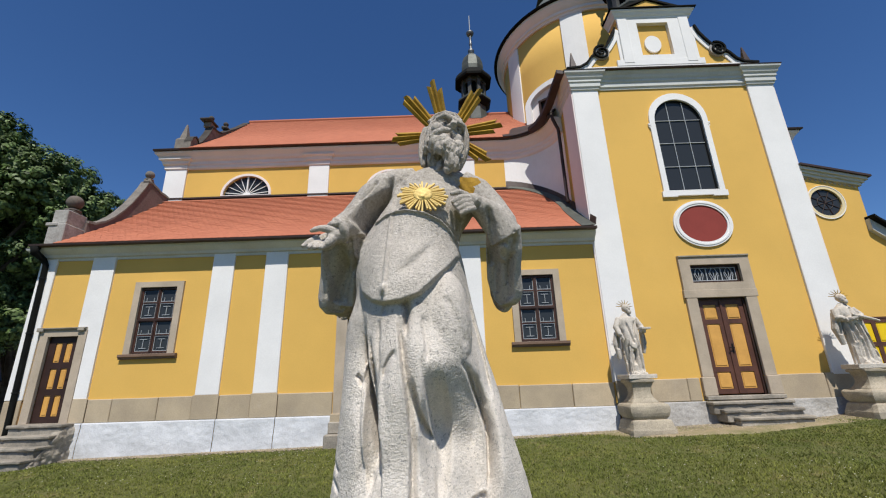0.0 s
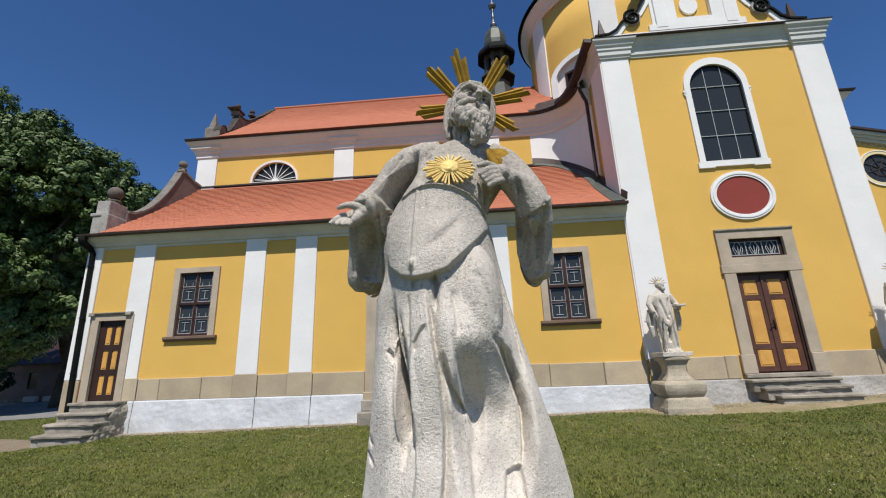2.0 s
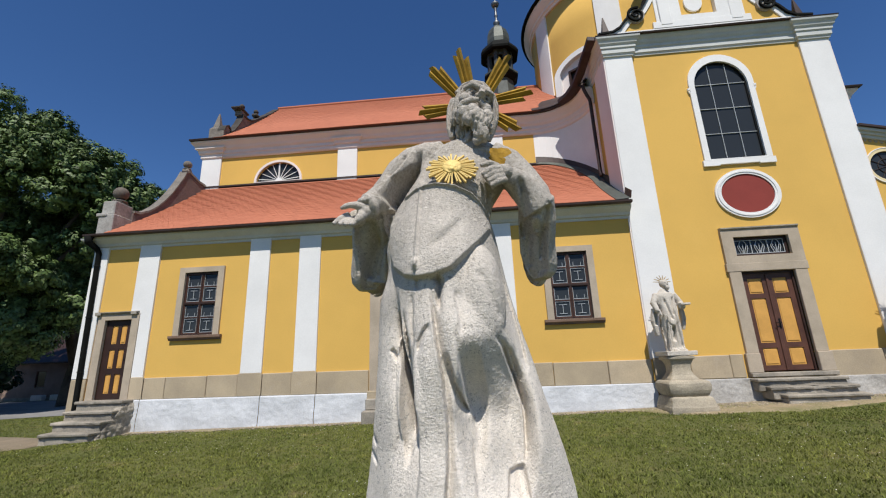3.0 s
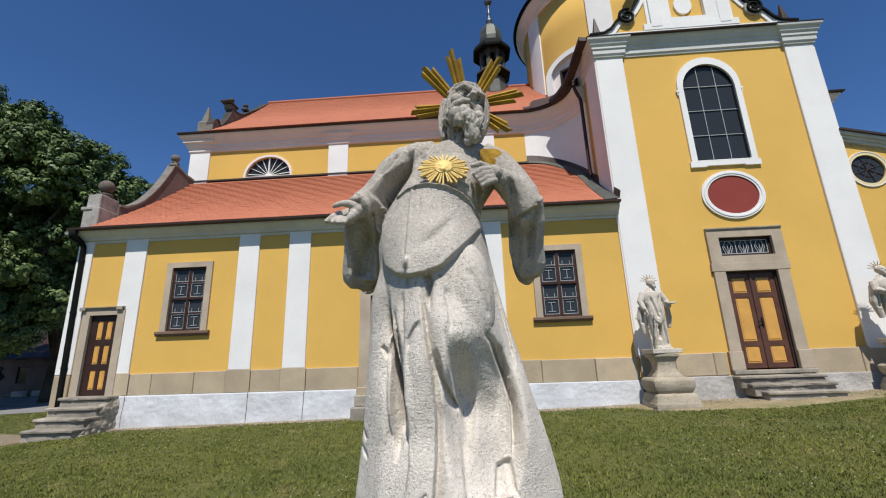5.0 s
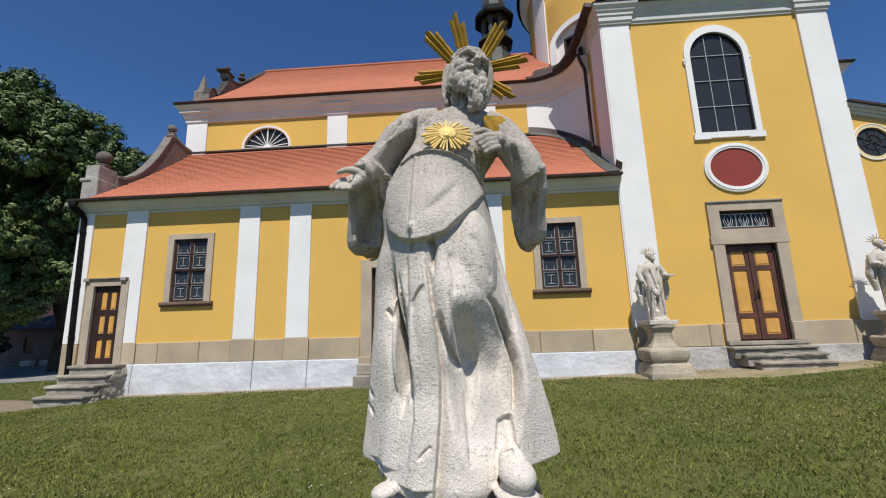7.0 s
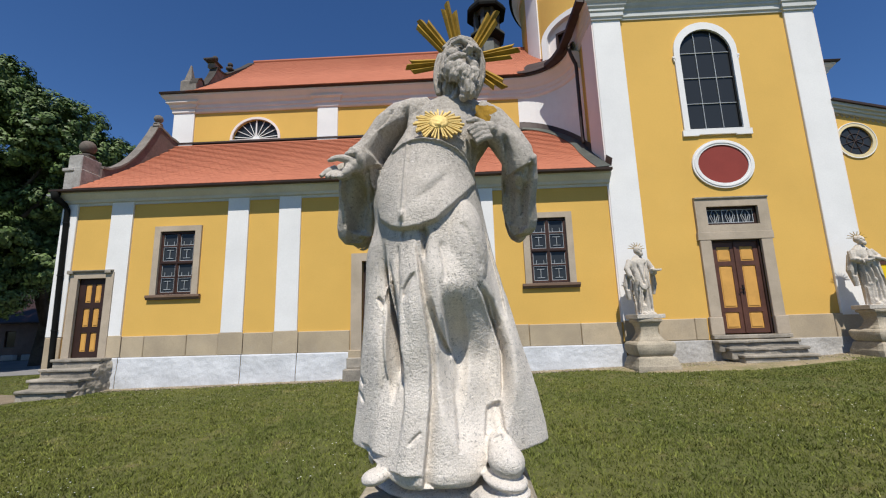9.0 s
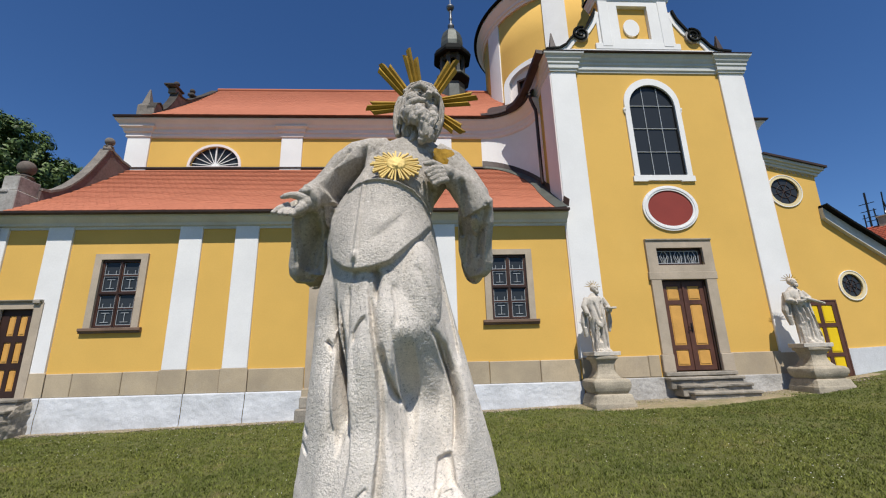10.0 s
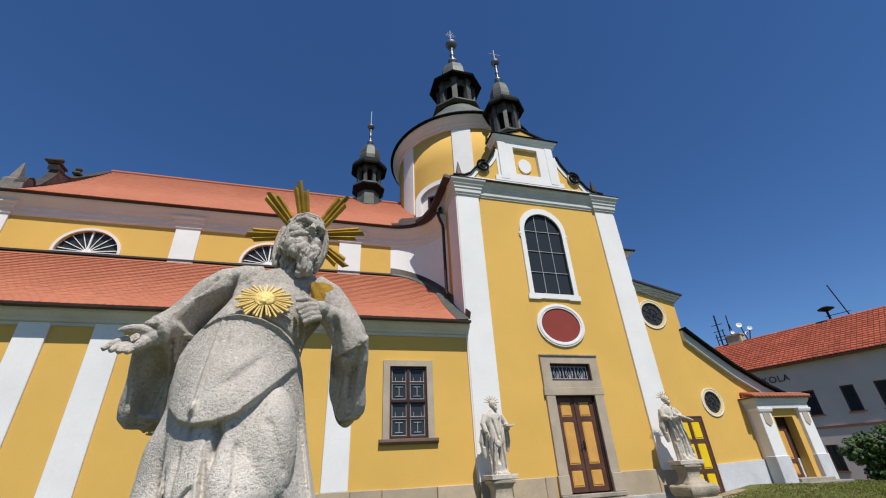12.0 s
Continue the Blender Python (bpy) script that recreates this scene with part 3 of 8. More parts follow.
# ---- tower block ----
TX0, TX1 = 3.62, 9.48
TC = (TX0 + TX1) / 2
TWIN = arch(5.84, 7.20, 6.10, 8.27, 0.72)
DOOR_T = (5.95, 7.16, 0.85, 3.15)
LIGHT_T = (5.93, 7.19, 3.53, 4.00)
tower = of_church(part("wall", slab([rect(TX0, TX1, -0.4, 9.5), TWIN, rect(*DOOR_T), rect(*LIGHT_T)], YW, YW + 0.5), M["yellow"]),
               "yellow stuccoed facade block with white corner pilasters")
for nm, x0, x1 in (("west", TX0, TX0 + 0.45), ("east", TX1 - 0.45, TX1)):
    w = of_church(part("wall", boxed(x0, x1, YW + 0.5, 16.5, -0.4, 9.5), M["yellow"]), "yellow stuccoed side wall of the facade block")
    e = x0 if nm == "west" else x1
    part("return_pilaster", boxed(e - 0.05 if e == x0 else e - 0.02, e + 0.02 if e == x0 else e + 0.05, YW - 0.04, YW + 0.86, 1.22, 9.45), M["pink"], w)
for x0, x1 in ((TX0 - 0.02, 4.36), (8.74, TX1 + 0.02)):
    part("pilaster", boxed(x0, x1, YW - 0.06, YW + 0.01, 1.24, 9.44, bevel=0.012), M["white"], tower)
plinth_row(TX0, 5.60, (4.42, 5.30), 0.75, 1.26, tower)
plinth_row(7.45, TX1, (8.55,), 0.72, 1.28, tower)
part("base_course", rough_base(TX0 + 0.02, 9.5, 0.74, 9), M["tower_footing"], tower, "grey weathered stone footing", smooth=True)
CORN3 = [(-0.05, 9.40), (0.03, 9.40), (0.04, 9.45), (0.07, 9.48), (0.07, 9.60), (0.10, 9.63), (0.10, 9.70), (0.14, 9.75), (0.16, 9.82), (0.21, 9.88), (0.22, 9.935), (-0.05, 9.935)]
corn3 = of_church(part("cornice", sweep([(TX0, 13.0), (TX0, YW), (TX1, YW), (TX1, 13.0)], CORN3), M["greygreen"]), "heavy grey moulded cornice of the facade block")
for x0, x1 in ((TX0 - 0.02, 4.36), (8.74, TX1 + 0.02)):
    part("cornice_break", sweep([(x0, YW + 0.3), (x0, YW - 0.07), (x1, YW - 0.07), (x1, YW + 0.3)], [(0.0, 9.39)] + [(o + 0.0, z) for o, z in CORN3[1:-1]] + [(0.0, 9.933)]), M["greygreen"], corn3)
part("cornice_cap", sweep([(TX0, 13.0), (TX0, YW - 0.05), (TX1, YW - 0.05), (TX1, 13.0)], [(0.18, 9.937), (0.245, 9.937), (0.255, 9.965), (0.0, 10.06), (0.0, 9.95)]), M["sheet"], corn3, "dark metal capping")
of_church(part("roof", slab([[(TX0 + 0.1, 9.95), (TX1 - 0.1, 9.95), (TC + 0.5, 11.9), (TC - 0.7, 11.9)]], 10.75, 16.4), M["sheet"]), "dark metal roof behind the gable")

# ---- rainwater pipes ----
of_church(part("downpipe", tube([(3.30, 11.40, 9.46), (3.33, 11.40, 9.30), (3.40, 11.42, 9.12), (3.47, 11.44, 8.98), (3.48, 11.44, 8.8), (3.48, 11.44, roof_z(11.44) + 0.35), (3.46, 11.34, roof_z(11.44) + 0.16)], 0.052, 10), M["sheet"], smooth=True), "dark brown metal downpipe in the corner by the facade block")
pipe2 = of_church(part("downpipe", tube([(-10.80, 9.84, 4.97), (-10.80, 9.85, 4.82), (-10.72, 10.05, 4.68), (-10.68, 10.10, 4.55), (-10.57, 10.10, 0.62), (-10.56, 10.10, -0.1)], [0.11, 0.095, 0.07, 0.065, 0.065, 0.065], 10), M["black_sheet"], smooth=True), "dark metal downpipe with a hopper at the aisle corner")
for zz in (4.2, 2.8, 1.4):
    part("pipe_bracket", lathe([(0.065, zz - 0.015), (0.077, zz - 0.015), (0.077, zz + 0.015), (0.065, zz + 0.015)], 12, -10.57 - 0.028 * (zz - 0.62), 10.10), M["iron"], pipe2)

# ---- windows and doors ----
def casement_window(name, x0, x1, z0, z1):
    """Brown four-light timber window in a stone surround, with pale grilles inside."""
    w = empty(name, (x0 + x1) / 2, YW, z0, "brown timber casement window in a sandstone surround with a stone sill")
    inv = Matrix.Translation(-w.location)

    def add(nm, bm, mat, label="", parent=w):
        bm.transform(inv)
        return part(nm, bm, mat, parent, label)

    add("surround", slab([rect(x0 - 0.16, x1 + 0.16, z0 - 0.005, z1 + 0.14), rect(x0, x1, z0, z1)], YW - 0.06, YW + 0.02), M["surround"], "sandstone surround")
    add("sill", sweep([(x0 - 0.24, YW - 0.02), (x1 + 0.24, YW - 0.02)], [(0, z0 - 0.125), (0.045, z0 - 0.125), (0.055, z0 - 0.09), (0.085, z0 - 0.065), (0.085, z0 - 0.008), (0, z0 + 0.002)]), M["sill"], "moulded brown stone sill")
    xm, zm = (x0 + x1) / 2, z0 + (z1 - z0) * 0.50
    yf = YW - 0.005
    frame_ = bmesh.new()
    slab([rect(x0, x1, z0, z1), rect(x0 + 0.038, x1 - 0.038, z0 + 0.038, z1 - 0.038)], yf, yf + 0.09, frame_)
    box(frame_, xm - 0.022, xm + 0.022, yf - 0.01, yf + 0.08, z0 + 0.038, z1 - 0.038)
    box(frame_, x0 + 0.038, x1 - 0.038, yf - 0.012, yf + 0.078, zm - 0.022, zm + 0.022)
    add("window_frame", frame_, M["dark_brown"], "dark brown timber frame")
    for a, b in ((x0 + 0.038, xm - 0.022), (xm + 0.022, x1 - 0.038)):
        for c, d in ((z0 + 0.038, zm - 0.022), (zm + 0.022, z1 - 0.038)):
            sash = bmesh.new()
            slab([rect(a, b, c, d), rect(a + 0.018, b - 0.018, c + 0.018, d - 0.018)], yf + 0.01, yf + 0.05, sash)
            zq = c + (d - c) * 0.54
            box(sash, a + 0.018, b - 0.018, yf + 0.015, yf + 0.045, zq - 0.008, zq + 0.008)
            add("sash", sash, M["brown"])
            add("pane", boxed(a + 0.028, b - 0.028, yf + 0.05, yf + 0.058, c + 0.028, d - 0.028), M["glass"])
            g = bmesh.new()
            yg = yf + 0.028
            xa, xb = a + 0.032, b - 0.032
            for zz in (c + 0.035, zq - 0.030, zq + 0.030):
                box(g, xa, xb, yg, yg + 0.012, zz - 0.006, zz + 0.006)
            for xx in (xa, xb):
                box(g, xx - 0.005, xx + 0.005, yg + 0.001, yg + 0.013, c + 0.035, d - 0.04)
            xc, hw = (a + b) / 2, (xb - xa) * 0.27
            zl, zu = c + 0.10, zq - 0.10
            for zz in (zl, zu):
                box(g, xc - hw, xc + hw, yg + 0.003, yg + 0.015, zz - 0.0055, zz + 0.0055)
            box(g, xc - 0.0055, xc + 0.0055, yg + 0.002, yg + 0.014, zl, zu)
            for xx in (xc - hw, xc + hw):
                box(g, xx - 0.0045, xx + 0.0045, yg + 0.002, yg + 0.014, zq + 0.030, zq + 0.13)
            add("grille", g, M["grille"], "pale iron grille")
    add("reveal_back", boxed(x0, x1, YW + 0.42, YW + 0.45, z0, z1), M["dark_brown"])
    return w


casement_window("window", *WIN1)
casement_window("window", *WIN2)


def panelled_leaf(add, x0, x1, z0, z1, y, cols, rows, rail, frame_mat, panel_mat, recess=0.02, stile=None, mid=None):
    """A timber door leaf: a frame of stiles and rails, and one raised panel in each opening."""
    zs = z0 + rail
    free_z = (z1 - z0) - rail * (len(rows) + 1)
    stile, mid = stile or rail, mid or rail
    wx = ((x1 - x0) - 2 * stile - mid * (cols - 1)) / cols
    cells = []
    for h in rows:
        hz = free_z * h / sum(rows)
        for c in range(cols):
            xa = x0 + stile + c * (wx + mid)
            cells.append((xa, xa + wx, zs, zs + hz))
        zs += hz + rail
    leaf = add("door_leaf", slab([rect(x0, x1, z0, z1)] + [rect(*c) for c in cells], y, y + 0.05), frame_mat)
    for a, b, c, d in cells:
        bm = bmesh.new()
        box(bm, a - 0.005, b + 0.005, y + recess, y + 0.045, c - 0.005, d + 0.005)
        box(bm, a + 0.03, b - 0.03, y + recess - 0.012, y + recess + 0.01, c + 0.03, d - 0.03, bevel=0.008)
        add("panel", bm, panel_mat, "ochre painted panel")
    return leaf


def adder(root):
    inv = Matrix.Translation(-root.location)

    def add(nm, bm, mat, label="", parent=None, smooth=False):
        bm.transform(inv)
        return part(nm, bm, mat, parent or root, label, smooth)
    return add


def door_left():
    x0, x1, z0, z1 = DOOR_L
    d = empty("door", (x0 + x1) / 2, YW, z0, "closed brown door with six ochre panels in a sandstone surround", parent=church)
    add = adder(d)
    add("surround", slab([[(x0 - 0.2, -0.05), (x0, -0.05), (x0, z1), (x1, z1), (x1, z0 - 0.05), (x1 + 0.20, z0 - 0.05), (x1 + 0.20, z1 + 0.14), (x0 - 0.2, z1 + 0.14)]], YW - 0.075, YW + 0.05), M["surround"], "sandstone surround")
    add("lintel_cap", sweep([(x0 - 0.27, YW), (x1 + 0.18, YW)], [(0, z1 + 0.14), (0.08, z1 + 0.14), (0.13, z1 + 0.19), (0.13, z1 + 0.21), (0, z1 + 0.22)]), M["step"], "stone drip moulding")
    for xx in (x0 - 0.2, x1 + 0.06):
        add("bracket", boxed(xx - 0.07, xx + 0.09, YW - 0.14, YW, z1 + 0.12, z1 + 0.19, bevel=0.01), M["step"])
    panelled_leaf(add, x0, x1, z0, z1, YW + 0.02, 2, (1, 1, 1), 0.15, M["dark_brown"], M["panel"], stile=0.17, mid=0.10)
    add("threshold", boxed(x0 - 0.02, x1 + 0.02, YW - 0.06, YW + 0.14, z0 - 0.08, z0), M["step"])
    add("door_handle", tube([(x1 - 0.06, YW + 0.06, z0 + 0.98), (x1 - 0.06, YW + 0.01, z0 + 0.98), (x1 - 0.15, YW + 0.005, z0 + 0.98)], 0.01, 6), M["iron"], "dark iron handle")


def door_middle():
    x0, x1, z0, z1 = DOOR_M
    d = empty("door", (x0 + x1) / 2, YW, z0, "closed dark brown door in a sandstone surround", parent=church)
    add = adder(d)
    add("surround", slab([[(x0 - 0.27, 0.72), (x0 - 0.27, z1 + 0.2), (x1 + 0.27, z1 + 0.2), (x1 + 0.27, 0.72), (x1, 0.72), (x1, z1), (x0, z1), (x0, 0.72)]], YW - 0.07, YW + 0.05), M["surround"], "sandstone surround")
    for a, b in ((x0 - 0.31, x0 + 0.0), (x1, x1 + 0.31)):
        add("jamb_base", boxed(a, b, YW - 0.13, YW + 0.05, 0.05, 0.72, bevel=0.012), M["plinth"])
    panelled_leaf(add, x0, x1, z0, z1, YW + 0.1, 2, (1.2, 2, 1), 0.12, M["dark_brown"], M["panel"])
    add("step", boxed(x0 - 0.36, x1 + 0.36, YW - 0.42, YW + 0.1, -0.1, 0.30, bevel=0.02), M["step"])
    add("step", boxed(x0 - 0.33, x1 + 0.33, YW - 0.2, YW + 0.1, 0.30, 0.55, bevel=0.02), M["step"])


def door_tower():
    x0, x1, z0, z1 = DOOR_T
    d = empty("door", (x0 + x1) / 2, YW, z0, "closed brown double door with ochre panels under a barred fanlight", parent=church)
    add = adder(d)
    lx0, lx1, lz0, lz1 = LIGHT_T
    for s, a, b in ((-1, x0 - 0.27, x0), (1, x1, x1 + 0.27)):
        add("jamb", boxed(a, b, YW - 0.07, YW + 0.3, z0 + 0.42, z1, bevel=0.008), M["surround"], "sandstone jamb")
        add("jamb_base", boxed(min(a, a - 0.04 * (s < 0)), b + 0.04 * (s > 0), YW - 0.10, YW + 0.3, z0, z0 + 0.42, bevel=0.012), M["surround"])
    add("lintel", boxed(x0 - 0.31, x1 + 0.31, YW - 0.08, YW + 0.3, z1, z1 + 0.2, bevel=0.008), M["surround"], "sandstone lintel")
    add("overdoor", slab([rect(x0 - 0.29, x1 + 0.29, z1 + 0.2, 4.18), rect(lx0, lx1, lz0, lz1)], YW - 0.075, YW + 0.25), M["surround"], "sandstone frame of the fanlight")
    add("cap", sweep([(x0 - 0.29, YW), (x1 + 0.29, YW)], [(0, 4.18), (0.08, 4.18), (0.11, 4.21), (0.11, 4.24), (0, 4.25)]), M["step"], "stone drip moulding")
    fr = slab([rect(lx0, lx1, lz0, lz1), rect(lx0 + 0.06, lx1 - 0.06, lz0 + 0.06, lz1 - 0.06)], YW + 0.03, YW + 0.09)
    add("fanlight_frame", fr, M["dark_brown"])
    add("pane", boxed(lx0 + 0.05, lx1 - 0.05, YW + 0.075, YW + 0.085, lz0 + 0.05, lz1 - 0.05), M["glass"])
    w3 = (lx1 - lx0 - 0.12) / 3
    for k in range(3):
        g = bmesh.new()
        c = lx0 + 0.06 + w3 * (k + 0.5)
        yb = YW + 0.05
        zb, zt = lz0 + 0.08, lz1 - 0.08
        for s in (-1, 1):
            for ph in (0.0, 1.0):
                pts = [(c + s * (0.02 + 0.05 * ph + 0.10 * t * (1 - ph * 0.3) * math.sin(3.0 * t)), yb, zb + (zt - zb) * (t * (1 - 0.25 * ph))) for t in np.linspace(0, 1, 9)]
                tube(pts, 0.008, 5, g)
        tube([(c, yb, zb), (c, yb, zt - 0.08)], 0.008, 5, g)
        add("scroll_bar", g, M["grille"], "pale wrought scroll bars")
    for k in (1, 2):
        add("glazing_bar", boxed(lx0 + 0.06 + w3 * k - 0.008, lx0 + 0.06 + w3 * k + 0.008, YW + 0.04, YW + 0.07, lz0 + 0.06, lz1 - 0.06), M["grille"])
    g = slab([rect(lx0 + 0.065, lx1 - 0.065, lz0 + 0.065, lz1 - 0.065), rect(lx0 + 0.08, lx1 - 0.08, lz0 + 0.08, lz1 - 0.08)], YW + 0.045, YW + 0.055)
    add("bar_frame", g, M["grille"])
    add("door_frame", slab([[(x0, z0), (x0, z1), (x1, z1), (x1, z0), (x1 - 0.05, z0), (x1 - 0.05, z1 - 0.05), (x0 + 0.05, z1 - 0.05), (x0 + 0.05, z0)]], YW + 0.03, YW + 0.15), M["dark_brown"])
    xm = (x0 + x1) / 2
    for a, b in ((x0 + 0.05, xm - 0.004), (xm + 0.004, x1 - 0.05)):
        panelled_leaf(add, a, b, z0 + 0.03, z1 - 0.05, YW + 0.06, 1, (0.75, 2.0, 0.7), 0.115, M["brown"], M["panel"])
    add("cover_strip", boxed(xm - 0.03, xm + 0.03, YW + 0.035, YW + 0.07, z0 + 0.03, z1 - 0.06, bevel=0.006), M["brown"])
    add("door_handle", tube([(xm + 0.06, YW + 0.06, z0 + 1.08), (xm + 0.06, YW - 0.01, z0 + 1.08), (xm - 0.06, YW - 0.02, z0 + 1.08)], 0.012, 6), M["iron"], "dark iron handle")
    add("handle_plate", boxed(xm + 0.04, xm + 0.08, YW + 0.045, YW + 0.06, z0 + 0.96, z0 + 1.18, bevel=0.004), M["iron"])
    add("threshold", boxed(x0 - 0.3, x1 + 0.3, YW - 0.16, YW + 0.3, z0 - 0.09, z0, bevel=0.012), M["step"])


door_left()
door_middle()
door_tower()


def tower_window():
    x0, x1, z0, zs, rise = 5.84, 7.20, 6.10, 8.27, 0.72
    w = empty("window", TC, YW, z0, "tall round-headed leaded church window in a white surround", parent=church)
    add = adder(w)
    add("surround", slab([arch(x0 - 0.15, x1 + 0.15, z0 - 0.02, zs + 0.08, rise + 0.13), arch(x0, x1, z0, zs, rise)], YW - 0.05, YW + 0.04), M["white"], "white stucco surround")
    add("sill", slab([[(x0 - 0.2, z0 - 0.19), (x0 + 0.2, z0 - 0.19), (x0 + 0.2, z0 - 0.16), (x1 - 0.2, z0 - 0.16), (x1 - 0.2, z0 - 0.19), (x1 + 0.2, z0 - 0.19), (x1 + 0.2, z0 - 0.03), (x0 - 0.2, z0 - 0.03)]], YW - 0.06, YW + 0.03), M["white"])
    for s in (-1, 1):
        xe = (x0 + x1) / 2 + s * (0.67 + 0.17)
        add("ear", boxed(xe - 0.04, xe + 0.04, YW - 0.055, YW + 0.01, zs - 0.02 - 0.1, zs - 0.05, bevel=0.01), M["white"])
        add("drip", slab([[(xe - 0.03, zs - 0.14), (xe + 0.03, zs - 0.14), (xe, zs - 0.22)]], YW - 0.05, YW + 0.01), M["white"])
    add("pane", slab([arch(x0, x1, z0, zs, rise)], YW + 0.045, YW + 0.06), M["glass"])
    for k in (1, 2):
        xx = x0 + (x1 - x0) * k / 3
        top = zs + rise * math.sqrt(1 - ((xx - (x0 + x1) / 2) / ((x1 - x0) / 2)) ** 2)
        add("glazing_bar", boxed(xx - 0.007, xx + 0.007, YW + 0.02, YW + 0.044, z0, top), M["grille"])
    for k in range(1, 4):
        zz = z0 + (zs - z0 + 0.05) * k / 3
        add("glazing_bar", boxed(x0, x1, YW + 0.018, YW + 0.043, zz - 0.007, zz + 0.007), M["grille"])
    add("bar_frame", slab([arch(x0, x1, z0, zs, rise), arch(x0 + 0.035, x1 - 0.035, z0 + 0.035, zs, rise - 0.035)], YW + 0.010, YW + 0.045), M["iron"])


tower_window()


def maroon_oval():
    c, z = 6.545, 5.13
    o = empty("oval_panel", c, YW, z, "maroon oval panel in a white moulded ring", parent=church)
    add = adder(o)
    add("field", slab([ellipse(c, z, 0.645, 0.53, 48)], YW - 0.02, YW + 0.01), M["maroon"], "plain maroon field")
    add("ring", slab([ellipse(c, z, 0.775, 0.65, 48), ellipse(c, z, 0.63, 0.515, 48)], YW - 0.045, YW + 0.01), M["white"])
    add("ring", slab([ellipse(c, z, 0.725, 0.605, 48), ellipse(c, z, 0.68, 0.563, 48)], YW - 0.06, YW + 0.01), M["white"])


maroon_oval()


def lunette(c, r, name):
    w = empty(name, c, YC, 7.8, "half-round fan window with white radiating bars", parent=church)
    add = adder(w)
    z0, rise = 7.82, 0.72
    add("pane", slab([arch(c - r, c + r, 7.80, z0, rise)], YC + 0.075, YC + 0.095), M["glass"])
    for k in range(9):
        a = math.pi * (k + 0.5) / 9
        e = (c + r * 0.98 * math.cos(a), YC + 0.05, z0 + rise * 0.98 * math.sin(a))
        add("radiating_bar", tube([(c + 0.08 * math.cos(a), YC + 0.05, z0 + 0.03 + 0.06 * math.sin(a)), e], 0.014, 4), M["white"])
    add("centre_bar", boxed(c - 0.022, c + 0.022, YC + 0.02, YC + 0.07, z0, z0 + rise), M["white"])
    add("bottom_bar", boxed(c - r, c + r, YC + 0.02, YC + 0.07, 7.80, 7.835), M["white"])
    add("hub", slab([arch(c - 0.12, c + 0.12, 7.82, 7.84, 0.1)], YC + 0.03, YC + 0.07), M["white"])


for i, (c, r) in enumerate(LUN):
    lunette(c, r, "window")


# ---- gable pieces of aisle and nave ----
def ball_finial(bm, x, y, z, r):
    """A ball on a small moulded neck, standing on z."""
    lathe([(r * 0.9, z), (r * 0.95, z + 0.25 * r), (r * 0.5, z + 0.45 * r), (r * 0.42, z + 0.7 * r)] + [(r * math.sin(a), z + 1.45 * r - r * math.cos(a)) for a in np.linspace(0.45, math.pi, 10)], 16, x, y, bm)


def aisle_gable():
    g = empty("gable_coping", -10.6, 10.4, 4.9, "weathered curved gable parapet with ball finials over the aisle end", parent=church)
    add = adder(g)
    pier = bmesh.new()
    box(pier, -10.86, -10.40, 10.05, 10.72, 4.98, 5.70, bevel=0.02)
    box(pier, -10.92, -10.60, 10.02, 10.72, 5.62, 5.72, bevel=0.02)
    box(pier, -10.82, -10.43, 10.08, 10.70, 5.70, 6.10, bevel=0.02)
    add("pier", pier, M["pier_stone"], "pale blotched stone corner pier")
    f = bmesh.new()
    box(f, -10.78, -10.46, 10.24, 10.56, 6.095, 6.15, bevel=0.01)
    ball_finial(f, -10.62, 10.40, 6.15, 0.20)
    add("ball_finial", f, M["finial"], "dark weathered stone ball", smooth=True)
    top = [(10.66, 5.94), (10.85, 5.96), (11.12, 6.12), (11.36, 6.36), (11.57, 6.64), (11.78, 6.98), (11.96, 7.34), (12.12, 7.68), (12.22, 7.95), (12.34, 8.00), (12.44, 7.93), (12.58, 7.88), (12.72, 7.80), (12.90, 7.78), (13.04, 7.74)]
    low = [(13.04, 7.0), (10.66, 4.9)]

    def lean(bm):
        for v in bm.verts:
            v.co.x += parapet_x(v.co.y)
        return bm

    add("parapet_wall", lean(slab([top + low], -0.22, 0.0, axes="yz")), M["coping_pink"], "weathered pinkish plaster parapet")
    for (ya, za), (yb, zb) in zip(top, top[1:]):
        add("coping_stone", lean(slab([[(ya, za - 0.02), (yb, zb - 0.02), (yb, zb + 0.055), (ya, za + 0.055)]], -0.25, 0.03, axes="yz")), M["coping"])
    f = bmesh.new()
    box(f, -10.26, -10.06, 12.20, 12.42, 7.95, 8.08)
    ball_finial(f, -10.16, 12.31, 8.08, 0.14)
    add("ball_finial", f, M["coping"], smooth=True)


